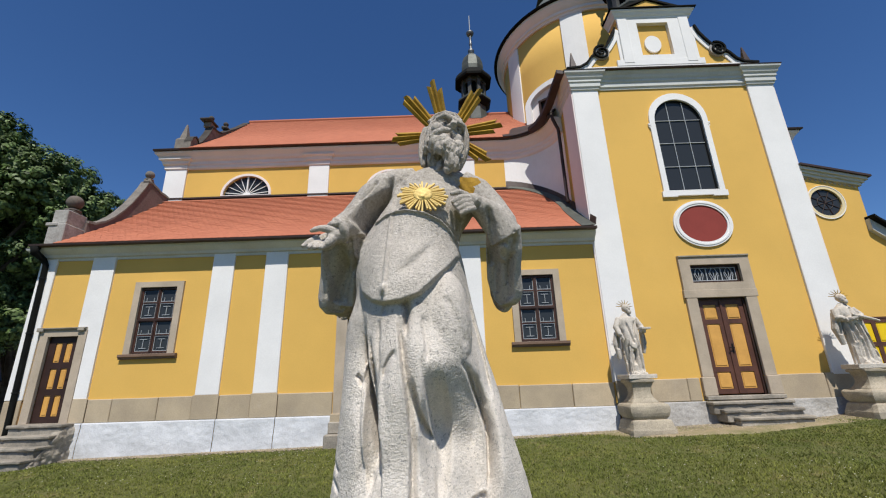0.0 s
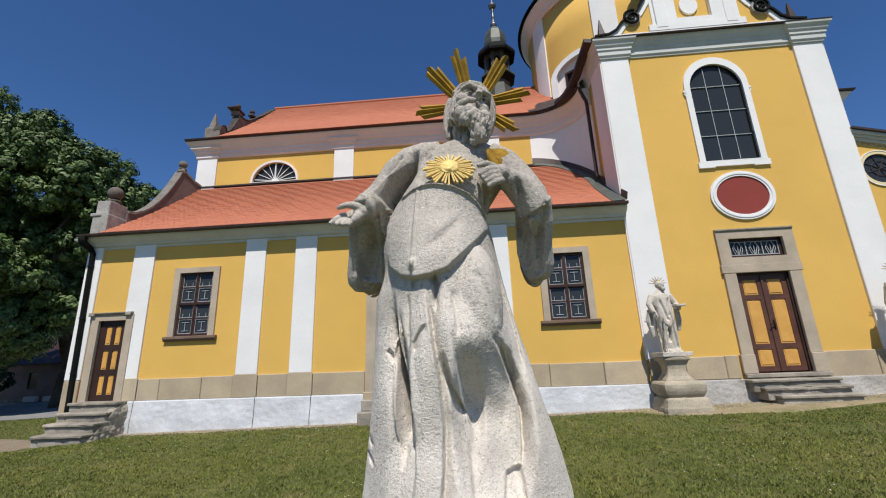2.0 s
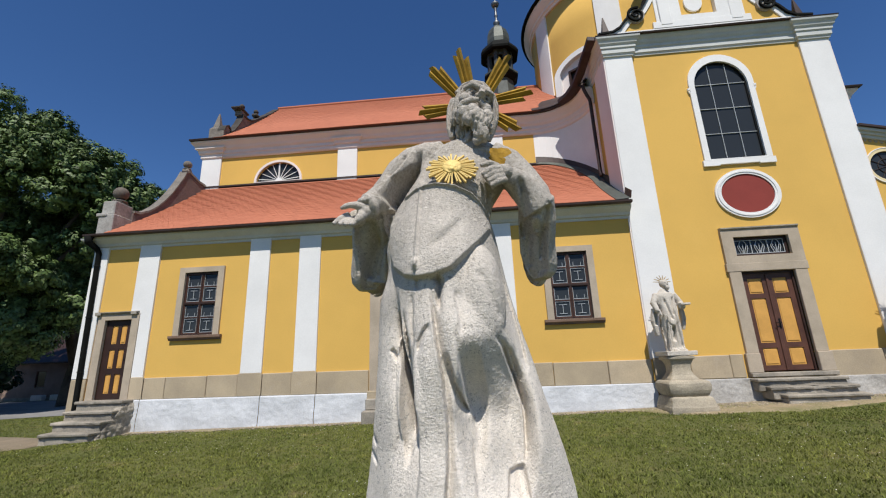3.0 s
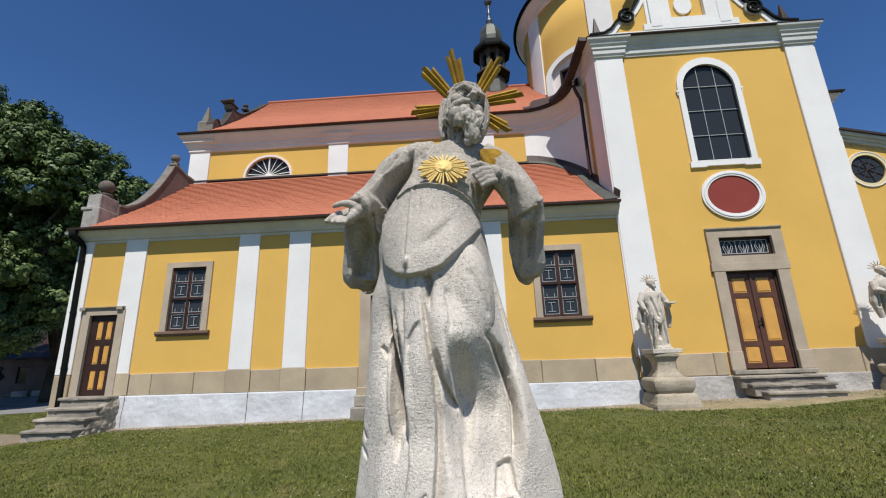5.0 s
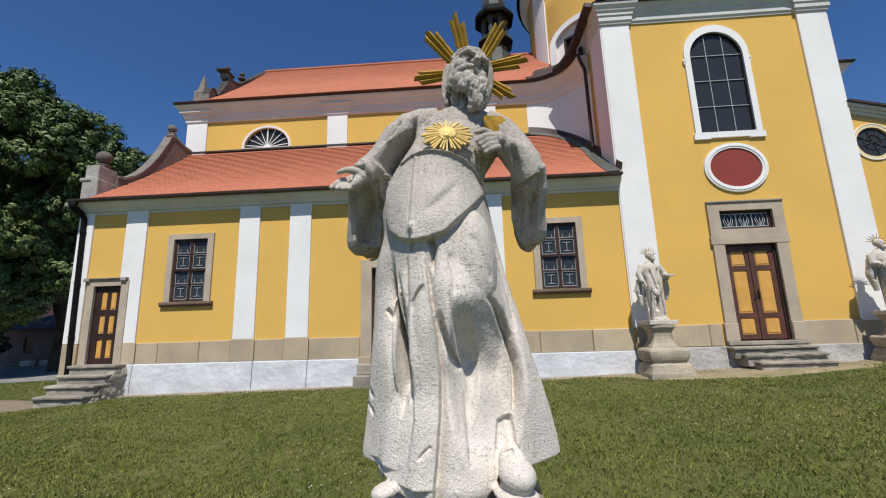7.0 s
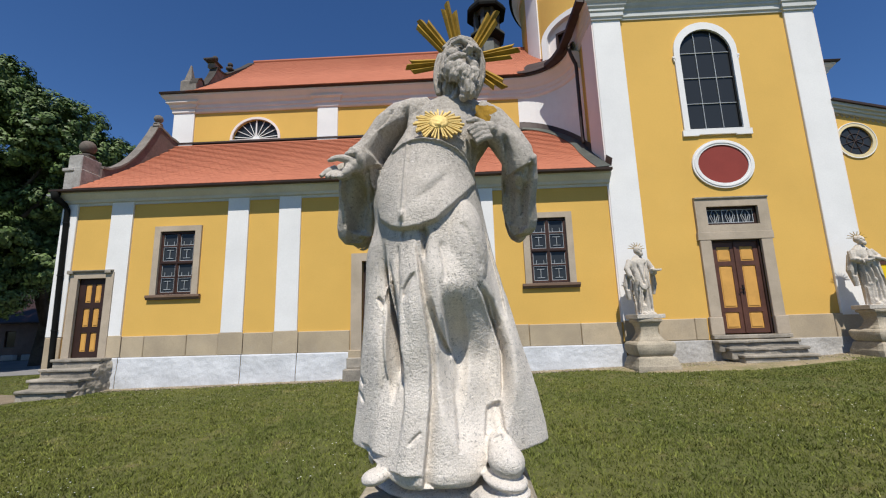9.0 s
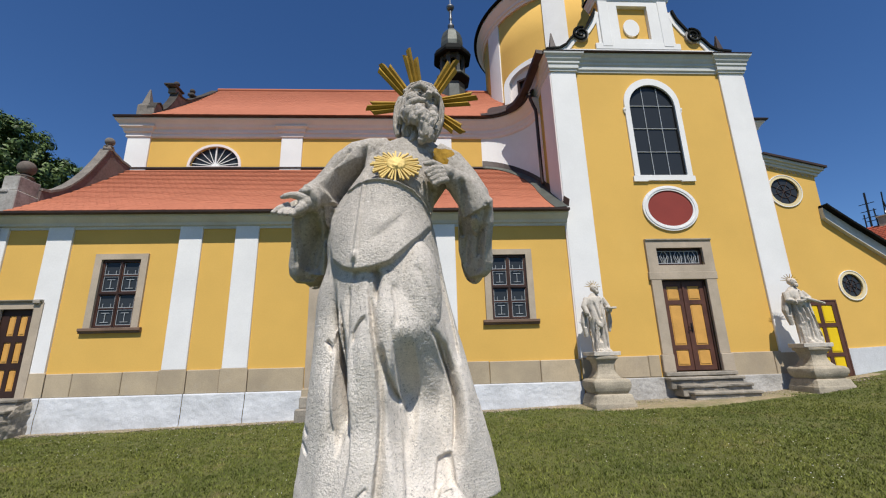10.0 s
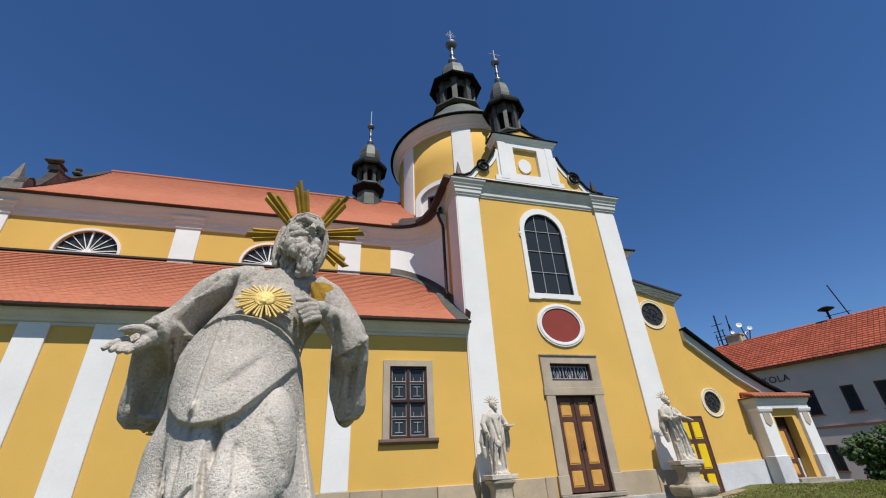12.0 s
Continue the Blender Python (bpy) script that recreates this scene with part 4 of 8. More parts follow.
def nave_gable():
    g = empty("gable_coping", -9.5, 14, 9.5, "weathered baroque gable parapet with scrolls and ball finials", parent=church)
    add = adder(g)
    ob = bmesh.new()
    box(ob, -9.90, -9.46, 12.80, 13.20, 9.50, 10.00, bevel=0.02)
    lathe([(0.25, 10.0), (0.22, 10.05), (0.18, 10.07), (0.03, 10.68), (0.0, 10.72)], 4, -9.68, 13.0, ob, phase=math.pi / 4)
    add("obelisk", ob, M["coping"], "small stone obelisk")
    top = [(12.78, 9.85), (12.84, 10.02), (13.0, 10.14), (13.14, 10.08), (13.18, 9.98), (13.36, 10.15), (13.55, 10.44), (13.70, 10.70), (13.80, 10.92), (13.86, 11.15), (14.15, 11.16), (14.30, 11.20), (14.5, 11.28), (14.72, 11.45), (14.9, 11.62), (15.24, 11.92), (15.8, 12.42), (16.5, 13.12), (16.7, 13.2)]
    low = [(16.7, 12.4), (13.2, 9.53), (12.78, 9.53)]
    add("parapet_wall", slab([top + low], -9.52, -9.30, axes="yz"), M["coping"])
    for (ya, za), (yb, zb) in zip(top, top[1:]):
        add("coping_stone", slab([[(ya, za), (yb, zb), (yb, zb + 0.06), (ya, za + 0.06)]], -9.55, -9.26, axes="yz"), M["soot_stone"])
    cap = bmesh.new()
    box(cap, -9.62, -9.32, 13.78, 14.20, 11.14, 11.36, bevel=0.02)
    add("pier", cap, M["coping"], "stone pier")
    cap = bmesh.new()
    box(cap, -9.68, -9.26, 13.58, 14.22, 11.362, 11.44, bevel=0.02)
    add("pier_cap", cap, M["soot_stone"], "sooty moulded stone cap")
    for y, z in ((14.0, 11.46), (15.02, 11.87)):
        f = bmesh.new()
        box(f, -9.58, -9.36, y - 0.12, y + 0.12, z - 0.05, z + 0.07)
        ball_finial(f, -9.47, y, z + 0.05, 0.105)
        add("ball_finial", f, M["soot_stone"], smooth=True)


aisle_gable()
nave_gable()


# ---- attic gable of the tower block ----
def attic():
    AC = 6.40
    a = empty("attic_gable", AC, YW, 10.0, "baroque attic gable with volutes, yellow panel and small pediment", parent=church)
    add = adder(a)
    y0, y1 = YW - 0.03, YW + 0.45

    def side(s):
        pts = [(2.86, 10.14), (2.45, 10.18), (2.22, 10.32), (2.05, 10.55), (1.92, 10.66), (1.72, 10.74), (1.55, 10.92), (1.42, 11.12), (1.30, 11.32), (1.20, 11.62)]
        return [(AC + s * x, z) for x, z in pts]

    outline = [(AC - 2.86, 9.95)] + side(-1) + [(AC - 1.10, 11.65), (AC - 1.10, 12.0), (AC + 1.10, 12.0), (AC + 1.10, 11.65)] + list(reversed(side(1))) + [(AC + 2.86, 9.95)]
    add("gable_wall", slab([outline, rect(AC - 0.60, AC + 0.55, 10.55, 11.85)], y0, y1), M["yellow"])
    add("panel_back", boxed(AC - 0.60, AC + 0.55, y0 + 0.08, y0 + 0.2, 10.55, 11.85), M["yellow"], "recessed yellow panel")
    for s in (-1, 1):
        add("pilaster", boxed(*sorted((AC + s * 0.80, AC + s * 1.10)), y0 - 0.07, y0, 10.30, 11.98, bevel=0.01), M["white"])
        add("margin", boxed(*sorted((AC + s * 1.105, AC + s * 1.20)), y0 - 0.03, y0, 10.30, 11.58, bevel=0.01), M["white"])
        pts = side(s)
        upper = []
        for k, (x, z) in enumerate(pts):
            (xa, za), (xb, zb) = pts[max(k - 1, 0)], pts[min(k + 1, len(pts) - 1)]
            d = Vector((xb - xa, zb - za)).normalized()
            nx, nz = (-d.y, d.x) if d.x > 0 else (d.y, -d.x)
            upper.append((x + nx * 0.06, z + nz * 0.06))
        add("volute_coping", slab([pts + upper[::-1]], y0 - 0.10, y1 + 0.03), M["black_sheet"], "dark metal volute coping")
        cx, cz = AC + s * 1.755, 10.70
        edge = pts[1:]
        inner = [(x - s * 0.12, z - 0.09) for x, z in edge]
        add("white_band", slab([edge + inner[::-1]], y0 - 0.035, y0), M["white"])
        spiral = [(cx - s * (0.25 * (1 - t * 0.85)) * math.cos(1.2 + 12 * t), y0 - 0.09 - 0.03 * t, cz + (0.25 * (1 - t * 0.85)) * math.sin(1.2 + 12 * t)) for t in np.linspace(0, 1, 40)]
        add("scroll", tube(spiral, [0.045 * (1 - 0.5 * t) for t in np.linspace(0, 1, 40)], 6), M["black_sheet"], "dark scroll")
        add("scroll_eye", slab([ellipse(cx, cz, 0.24, 0.24, 24)], y0 - 0.08, y0 + 0.02), M["pier_stone"])
        ob = bmesh.new()
        lathe([(0.20, 10.08), (0.19, 10.22), (0.14, 10.24), (0.02, 10.86), (0.0, 10.88)], 4, AC + s * 2.62, y0 + 0.10, ob, phase=math.pi / 4)
        add("obelisk", ob, M["sheet"], "dark metal-clad obelisk")
    add("base_band", boxed(AC - 2.84, AC + 2.84, y0 - 0.05, y0, 9.98, 10.20, bevel=0.01), M["white"])
    add("base_block", boxed(AC - 1.32, AC + 1.32, y0 - 0.06, y0, 10.20, 10.42, bevel=0.01), M["white"])
    add("panel_frame", slab([rect(AC - 0.80, AC + 0.80, 10.42, 11.98), rect(AC - 0.51, AC + 0.45, 10.58, 11.80)], y0 - 0.05, y0 + 0.09), M["white"])
    add("oval_boss", slab([ellipse(AC - 0.08, 11.06, 0.25, 0.31, 32)], y0 + 0.03, y0 + 0.1), M["white"], "white oval boss")
    prof = [(0, 11.97), (0.06, 11.97), (0.07, 12.03), (0.11, 12.07), (0.14, 12.14), (0.18, 12.18), (0.18, 12.23), (0, 12.24)]
    ring = [(AC - 1.10, y1), (AC - 1.10, y0), (AC + 1.12, y0), (AC + 1.12, y1)]
    add("cornice", sweep(ring, prof), M["white"])
    add("cornice_cap", sweep(ring, [(0.13, 12.242), (0.23, 12.242), (0.23, 12.27), (0, 12.32), (0, 12.25)]), M["black_sheet"])
    add("pediment", slab([[(AC - 1.0, 12.27), (AC + 1.0, 12.27), (AC - 0.05, 12.72)]], y0 - 0.02, y1), M["yellow"])
    ped = bmesh.new()
    for s in (-1, 1):
        slab([[(AC + s * 1.15, 12.28), (AC - 0.05, 12.73), (AC - 0.05, 12.81), (AC + s * 1.25, 12.31)]], y0 - 0.07, y1 + 0.1, ped)
    add("pediment_cap", ped, M["black_sheet"])


attic()


# ---- turrets and drum ----
def turret(name, x, y, z0, z_body, z_eave, z_dome, z_ball, z_top, half, r_eave, label, sides=8, cross=True, arm=0.25, skirt=1.5, cap=1.2):
    """A timber lantern on a base: shingled foot, open arcade, wide eaves, bell-shaped cap, spire with balls and a cross."""
    t = empty(name, x, y, z0, label, parent=church)
    add = adder(t)
    ph = math.pi / sides
    add("foot", lathe([(half * 1.12, z0), (half * 1.02, z0 + (z_body - z0) * 0.7), (half * 1.5, z_body - 0.12), (half * 1.5, z_body - 0.04), (half * 1.05, z_body)], sides, x, y, phase=ph), [M["foot_sheet"]], "grey sheet-clad foot")
    add("skirt", lathe([(half * 1.12, z_body - 0.42), (half * skirt, z_body - 0.20), (half * (skirt + 0.02), z_body - 0.14), (half * (1.05 + skirt) / 2, z_body + 0.0), (half * 1.06, z_body + 0.08)], sides, x, y, phase=ph), M["black_sheet"])
    h = z_eave - z_body
    add("core", lathe([(half * 0.62, z_body), (half * 0.62, z_eave)], sides, x, y, phase=ph), M["black_sheet"])
    for k in range(sides):
        a = 2 * math.pi * k / sides + ph
        m = Matrix.Translation((x + half * 0.95 * math.cos(a), y + half * 0.95 * math.sin(a), 0)) @ Matrix.Rotation(a, 4, "Z")
        bm = bmesh.new()
        w = half * 0.145
        box(bm, -w, w, -w, w, z_body, z_eave - 0.1)
        box(bm, -w * 1.3, w * 1.3, -w * 1.3, w * 1.3, z_eave - 0.38 * min(h, 1), z_eave - 0.30 * min(h, 1))
        bm.transform(m)
        add("post", bm, M["turret_sheet"])
        a2 = a + math.pi / sides
        L = half * 0.95 * math.sin(math.pi / sides) * 2
        ar = slab([[(-L / 2, z_body + h * 0.55), (-L / 2, z_eave), (L / 2, z_eave), (L / 2, z_body + h * 0.55)] + [(L * 0.34 * math.cos(q), z_body + h * 0.58 + L * 0.40 * math.sin(q)) for q in np.linspace(0, math.pi, 9)]], -0.03, 0.03)
        ar.transform(Matrix.Translation((x + half * 0.95 * math.cos(math.pi / sides) * math.cos(a2), y + half * 0.95 * math.cos(math.pi / sides) * math.sin(a2), 0)) @ Matrix.Rotation(a2 + math.pi / 2, 4, "Z"))
        add("arch_head", ar, M["turret_sheet"])
    add("eave", lathe([(half * 0.9, z_eave - 0.08), (r_eave, z_eave - 0.20), (r_eave * 1.03, z_eave - 0.10), (r_eave * 0.92, z_eave + 0.12), (r_eave * 0.72, z_eave + 0.34), (half * 0.9, z_eave + 0.42)], sides, x, y, phase=ph), M["black_sheet"], "wide black eaves")
    d = z_dome - z_eave - 0.4
    add("cap", lathe([(half * 0.80 * cap, z_eave + 0.30), (half * 0.86 * cap, z_eave + 0.4 + d * 0.2), (half * 0.82 * cap, z_eave + 0.4 + d * 0.45), (half * 0.66 * cap, z_eave + 0.4 + d * 0.72), (half * 0.36 * cap, z_eave + 0.4 + d * 0.93), (half * 0.16, z_dome)], sides, x, y, phase=ph), M["copper"], "grey-green bell-shaped cap")
    s = (z_ball - z_dome)
    add("spire", lathe([(half * q, z_dome + s * t) for q, t in ((0.16, -0.02), (0.20, 0.05), (0.29, 0.13), (0.30, 0.19), (0.16, 0.27), (0.10, 0.33), (0.12, 0.50), (0.17, 0.55), (0.12, 0.60), (0.10, 0.82), (0.14, 0.90), (0.13, 1.02))], 12, x, y), M["steel"], "turned metal spire", smooth=True)
    rb = half * 0.36
    add("ball", lathe([(rb * q, z_ball + rb * t) for q, t in ((0.3, 0.0), (0.62, 0.10), (0.90, 0.42), (1.0, 0.82), (1.0, 0.98), (0.86, 1.02), (0.78, 1.25), (0.45, 1.55), (0.16, 1.75), (0.06, 2.0))], 14, x, y), M["steel"], "grey metal bulb with a rim", smooth=True)
    add("rod", tube([(x, y, z_ball), (x, y, z_top)], 0.022, 6), M["grille"])
    if cross:
        zc = z_ball + (z_top - z_ball) * 0.72
        c = bmesh.new()
        tube([(x - arm, y, zc), (x + arm, y, zc)], 0.022, 6, c)
        if cross == 2:
            tube([(x - arm * 0.6, y, zc + 0.28), (x + arm * 0.6, y, zc + 0.28)], 0.02, 6, c)
            for q in range(8):
                a = q * math.pi / 4 + 0.2
                tube([(x, y, zc), (x + 0.28 * math.cos(a), y, zc + 0.28 * math.sin(a))], 0.01, 4, c)
        add("cross", c, M["grille"], "pale metal cross")
    return t


def drum():
    cx, cy, r = 6.45, 16.6, 3.5
    d = empty("drum_tower", cx, cy, 9, "round yellow drum with white pilasters, grey dome and dark eaves", parent=church)
    add = adder(d)
    wall = lathe([(r, z) for z in [8.5, 9.0] + list(np.arange(9.1, 13.1, 0.1)) + [14.0, 16.0]], 180, cx, cy)
    wa = radians(232)
    gone = []
    for f in wall.faces:
        m = f.calc_center_median()
        along = -(m.x - cx) * math.sin(wa) + (m.y - cy) * math.cos(wa)
        facing = (m.x - cx) * math.cos(wa) + (m.y - cy) * math.sin(wa)
        top = 12.0 + 0.75 * math.sqrt(max(0.0, 1 - (along / 1.16) ** 2))
        if facing > 0 and abs(along) < 1.16 and 9.3 < m.z < top:
            gone.append(f)
    bmesh.ops.delete(wall, geom=gone, context="FACES")
    add("drum_wall", wall, M["yellow"], smooth=True)
    for a in (199, 249, 299, 349, 30, 150):
        a0, a1 = radians(a) - 0.125, radians(a) + 0.125
        turn = [a0 + (a1 - a0) * j / 6 for j in range(7)]
        bm = slab([[(cx + (r + 0.06) * math.cos(b), cy + (r + 0.06) * math.sin(b)) for b in turn] + [(cx + (r - 0.05) * math.cos(b), cy + (r - 0.05) * math.sin(b)) for b in reversed(turn)]], 9.0, 15.62, axes="xy")
        add("pilaster", bm, M["white"])
    prof = [(r - 0.1, 15.58), (r + 0.08, 15.58), (r + 0.1, 15.67), (r + 0.16, 15.71), (r + 0.16, 15.82), (r + 0.24, 15.91), (r + 0.30, 16.01), (r + 0.36, 16.1), (r + 0.36, 16.2), (r - 0.1, 16.2)]
    add("cornice", lathe(prof, 64, cx, cy), M["pink"], "pale pink moulded cornice", smooth=False)
    add("eave", lathe([(r + 0.30, 16.205), (r + 0.48, 16.205), (r + 0.50, 16.26), (r + 0.3, 16.40), (r, 16.6)], 64, cx, cy), M["black_sheet"])
    add("dome", lathe([(r + 0.45, 16.30), (r - 0.3, 17.05), (r - 1.0, 17.95), (r - 1.6, 18.85), (1.35, 19.6), (1.2, 19.75)], 48, cx, cy), M["dome_sheet"], "grey sheet-metal dome", smooth=True)
    # arched window to the south-west
    a = radians(232)
    m = Matrix.Translation((cx + (r + 0.0) * math.cos(a), cy + (r + 0.0) * math.sin(a), 0)) @ Matrix.Rotation(a + math.pi / 2, 4, "Z")
    for nm, bm, mat in (("window_surround", slab([arch(-1.28, 1.28, 9.3, 12.0, 0.86), arch(-1.05, 1.05, 9.3, 12.0, 0.64)], -0.08, 0.6), M["white"]),
                        ("reveal", slab([arch(-1.06, 1.06, 9.3, 12.0, 0.65), rect(-0.72, 0.72, 9.5, 12.2)], 0.10, 0.5), M["pink"]),
                        ("pane", boxed(-0.72, 0.72, 0.22, 0.25, 9.5, 12.2), M["glass"]),
                        ("window_frame", slab([rect(-0.74, 0.74, 9.5, 12.22), rect(-0.66, 0.66, 9.58, 12.14)], 0.07, 0.23), M["dark_brown"]),
                        ("glazing_bar", boxed(-0.02, 0.02, 0.16, 0.21, 9.6, 12.14), M["grille"]),
                        ("glazing_bar", boxed(-0.66, 0.66, 0.158, 0.208, 11.6, 11.64), M["grille"])):
        bm.transform(m)
        add(nm, bm, mat)


drum()
turret("lantern", 6.36, 16.6, 19.3, 19.95, 22.2, 24.5, 26.2, 28.0, 1.05, 1.58, "black octagonal lantern with a grey cap and cross on the drum", 8, 2, 0.36, skirt=1.2, cap=1.0)
turret("belfry_turret", 6.50, 11.45, 11.8, 13.45, 15.15, 16.85, 18.1, 19.15, 0.56, 0.88, "black belfry turret with a grey cap and cross above the gable", 8, 1, 0.3, skirt=1.4, cap=1.02)
turret("ridge_turret", 1.33, 16.6, 12.7, 13.95, 15.15, 16.75, 17.9, 19.2, 0.54, 0.90, "black ridge turret with a grey cap on the nave roof", 8, 0, 0.2)

# ---- right-hand wing and porch ----
YR = 10.3
wing_out = [(9.3, -0.3), (14.4, -0.3), (14.4, 2.95), (13.4, 3.38), (12.4, 3.98), (11.55, 4.61), (11.02, 5.03), (11.05, 6.17), (9.3, 6.59)]
RND1, RND2 = (10.05, 5.66, 0.41, 0.39), (11.29, 2.94, 0.29, 0.31)
DOOR_Y = (9.72, 10.62, 0.55, 2.52)
wing = of_church(part("wall", slab([wing_out, ellipse(*RND1), ellipse(*RND2), rect(*DOOR_Y)], YR, YR + 0.4), M["yellow"]), "yellow stuccoed wing wall with a sloping top")
of_church(part("wall", boxed(10.58, 10.97, YR + 0.4, 16, -0.3, 6.36), M["yellow"]), "yellow stuccoed wing wall")
slope = lambda x: 6.17 + (11.05 - x) * 0.24
we, lobes = bmesh.new(), bmesh.new()
for o, za, zb in ((0.06, -0.06, 0.02), (0.11, 0.02, 0.09), (0.17, 0.09, 0.17)):
    part("cornice_moulding", slab([[(9.5, slope(9.5) + za), (11.05 + o, slope(11.05 + o) + za), (11.05 + o, slope(11.05 + o) + zb), (9.5, slope(9.5) + zb)]], YR - o, YR + 2.5), M["greygreen"], wing, "pale grey stepped verge cornice")
slab([[(9.5, slope(9.5) + 0.172), (11.28, slope(11.28) + 0.172), (11.28, slope(11.28) + 0.23), (9.5, slope(9.5) + 0.23)]], YR - 0.23, YR + 2.6, we)
part("eaves_edge", we, M["sheet"], wing, "dark verge edge")
for k in range(12):
    xk = 9.52 + k * 0.125
    slab([[(xk, slope(xk) - 0.04), (xk + 0.03, slope(xk) - 0.13), (xk + 0.0625, slope(xk) - 0.16), (xk + 0.095, slope(xk) - 0.14), (xk + 0.125, slope(xk) - 0.07)]], YR - 0.012, YR + 0.005, lobes)
part("scalloped_edge", lobes, M["plinth"], wing)
rk = wing_out[2:7][::-1]
rk = [(10.92, 5.12)] + rk + [(14.5, 2.95)]
for (xa, za), (xb, zb) in zip(rk, rk[1:]):
    part("rake_cornice", slab([[(xa, za - 0.30), (xb, zb - 0.30), (xb, zb), (xa, za)]], YR - 0.12, YR), M["greygreen"], wing, "pale grey raking cornice")
    part("rake_roof", slab([[(xa, za), (xb, zb), (xb, zb + 0.07), (xa, za + 0.07)]], YR - 0.28, YR + 2.5), M["black_sheet"], wing, "black sheet-metal verge")
for c in (RND1, RND2):
    cx, cz, rx, rz = c
    part("ring", slab([ellipse(cx, cz, rx + 0.085, rz + 0.085, 40), ellipse(cx, cz, rx, rz, 40)], YR - 0.02, YR + 0.02), M["cream"], wing)
    part("ring_moulding", slab([ellipse(cx, cz, rx + 0.098, rz + 0.098, 40), ellipse(cx, cz, rx + 0.078, rz + 0.078, 40)], YR - 0.03, YR + 0.02), M["white"], wing)
    part("pane", slab([ellipse(cx, cz, rx, rz, 40)], YR + 0.03, YR + 0.05), M["glass"], wing, "dark leaded round window")
    st = bmesh.new()
    for k in range(4):
        a = k * math.pi / 4 + 0.3
        tube([(cx - rx * 0.95 * math.cos(a), YR + 0.02, cz - rz * 0.95 * math.sin(a)), (cx + rx * 0.95 * math.cos(a), YR + 0.02, cz + rz * 0.95 * math.sin(a))], 0.009, 5, st)
    tube([(cx + rx * 0.5 * math.cos(q), YR + 0.02, cz + rz * 0.5 * math.sin(q)) for q in np.linspace(0, 2 * math.pi, 25)], 0.008, 5, st)
    part("tracery", st, M["dark_brown"], wing)
part("base_course", slab([[(DOOR_Y[1] + 0.05, 0.2), (14.3, 0.2), (14.3, 1.32), (12.4, 1.36), (DOOR_Y[1] + 0.05, 1.30)]], YR - 0.05, YR), M["rough_white"], wing, "white limewashed base")


def yellow_door():
    x0, x1, z0, z1 = DOOR_Y
    d = empty("door", (x0 + x1) / 2, YR, z0, "closed brown door with bright yellow panels", parent=church)
    add = adder(d)
    add("door_frame", slab([[(x0 - 0.04, z0), (x0 - 0.04, z1 + 0.04), (x1 + 0.04, z1 + 0.04), (x1 + 0.04, z0), (x1, z0), (x1, z1), (x0, z1), (x0, z0)]], YR - 0.06, YR + 0.05), M["brown"])
    panelled_leaf(add, x0, x1, z0, z1, YR - 0.05, 2, (1.0, 1.4, 1.0), 0.10, M["brown"], M["panel_yellow"])


yellow_door()


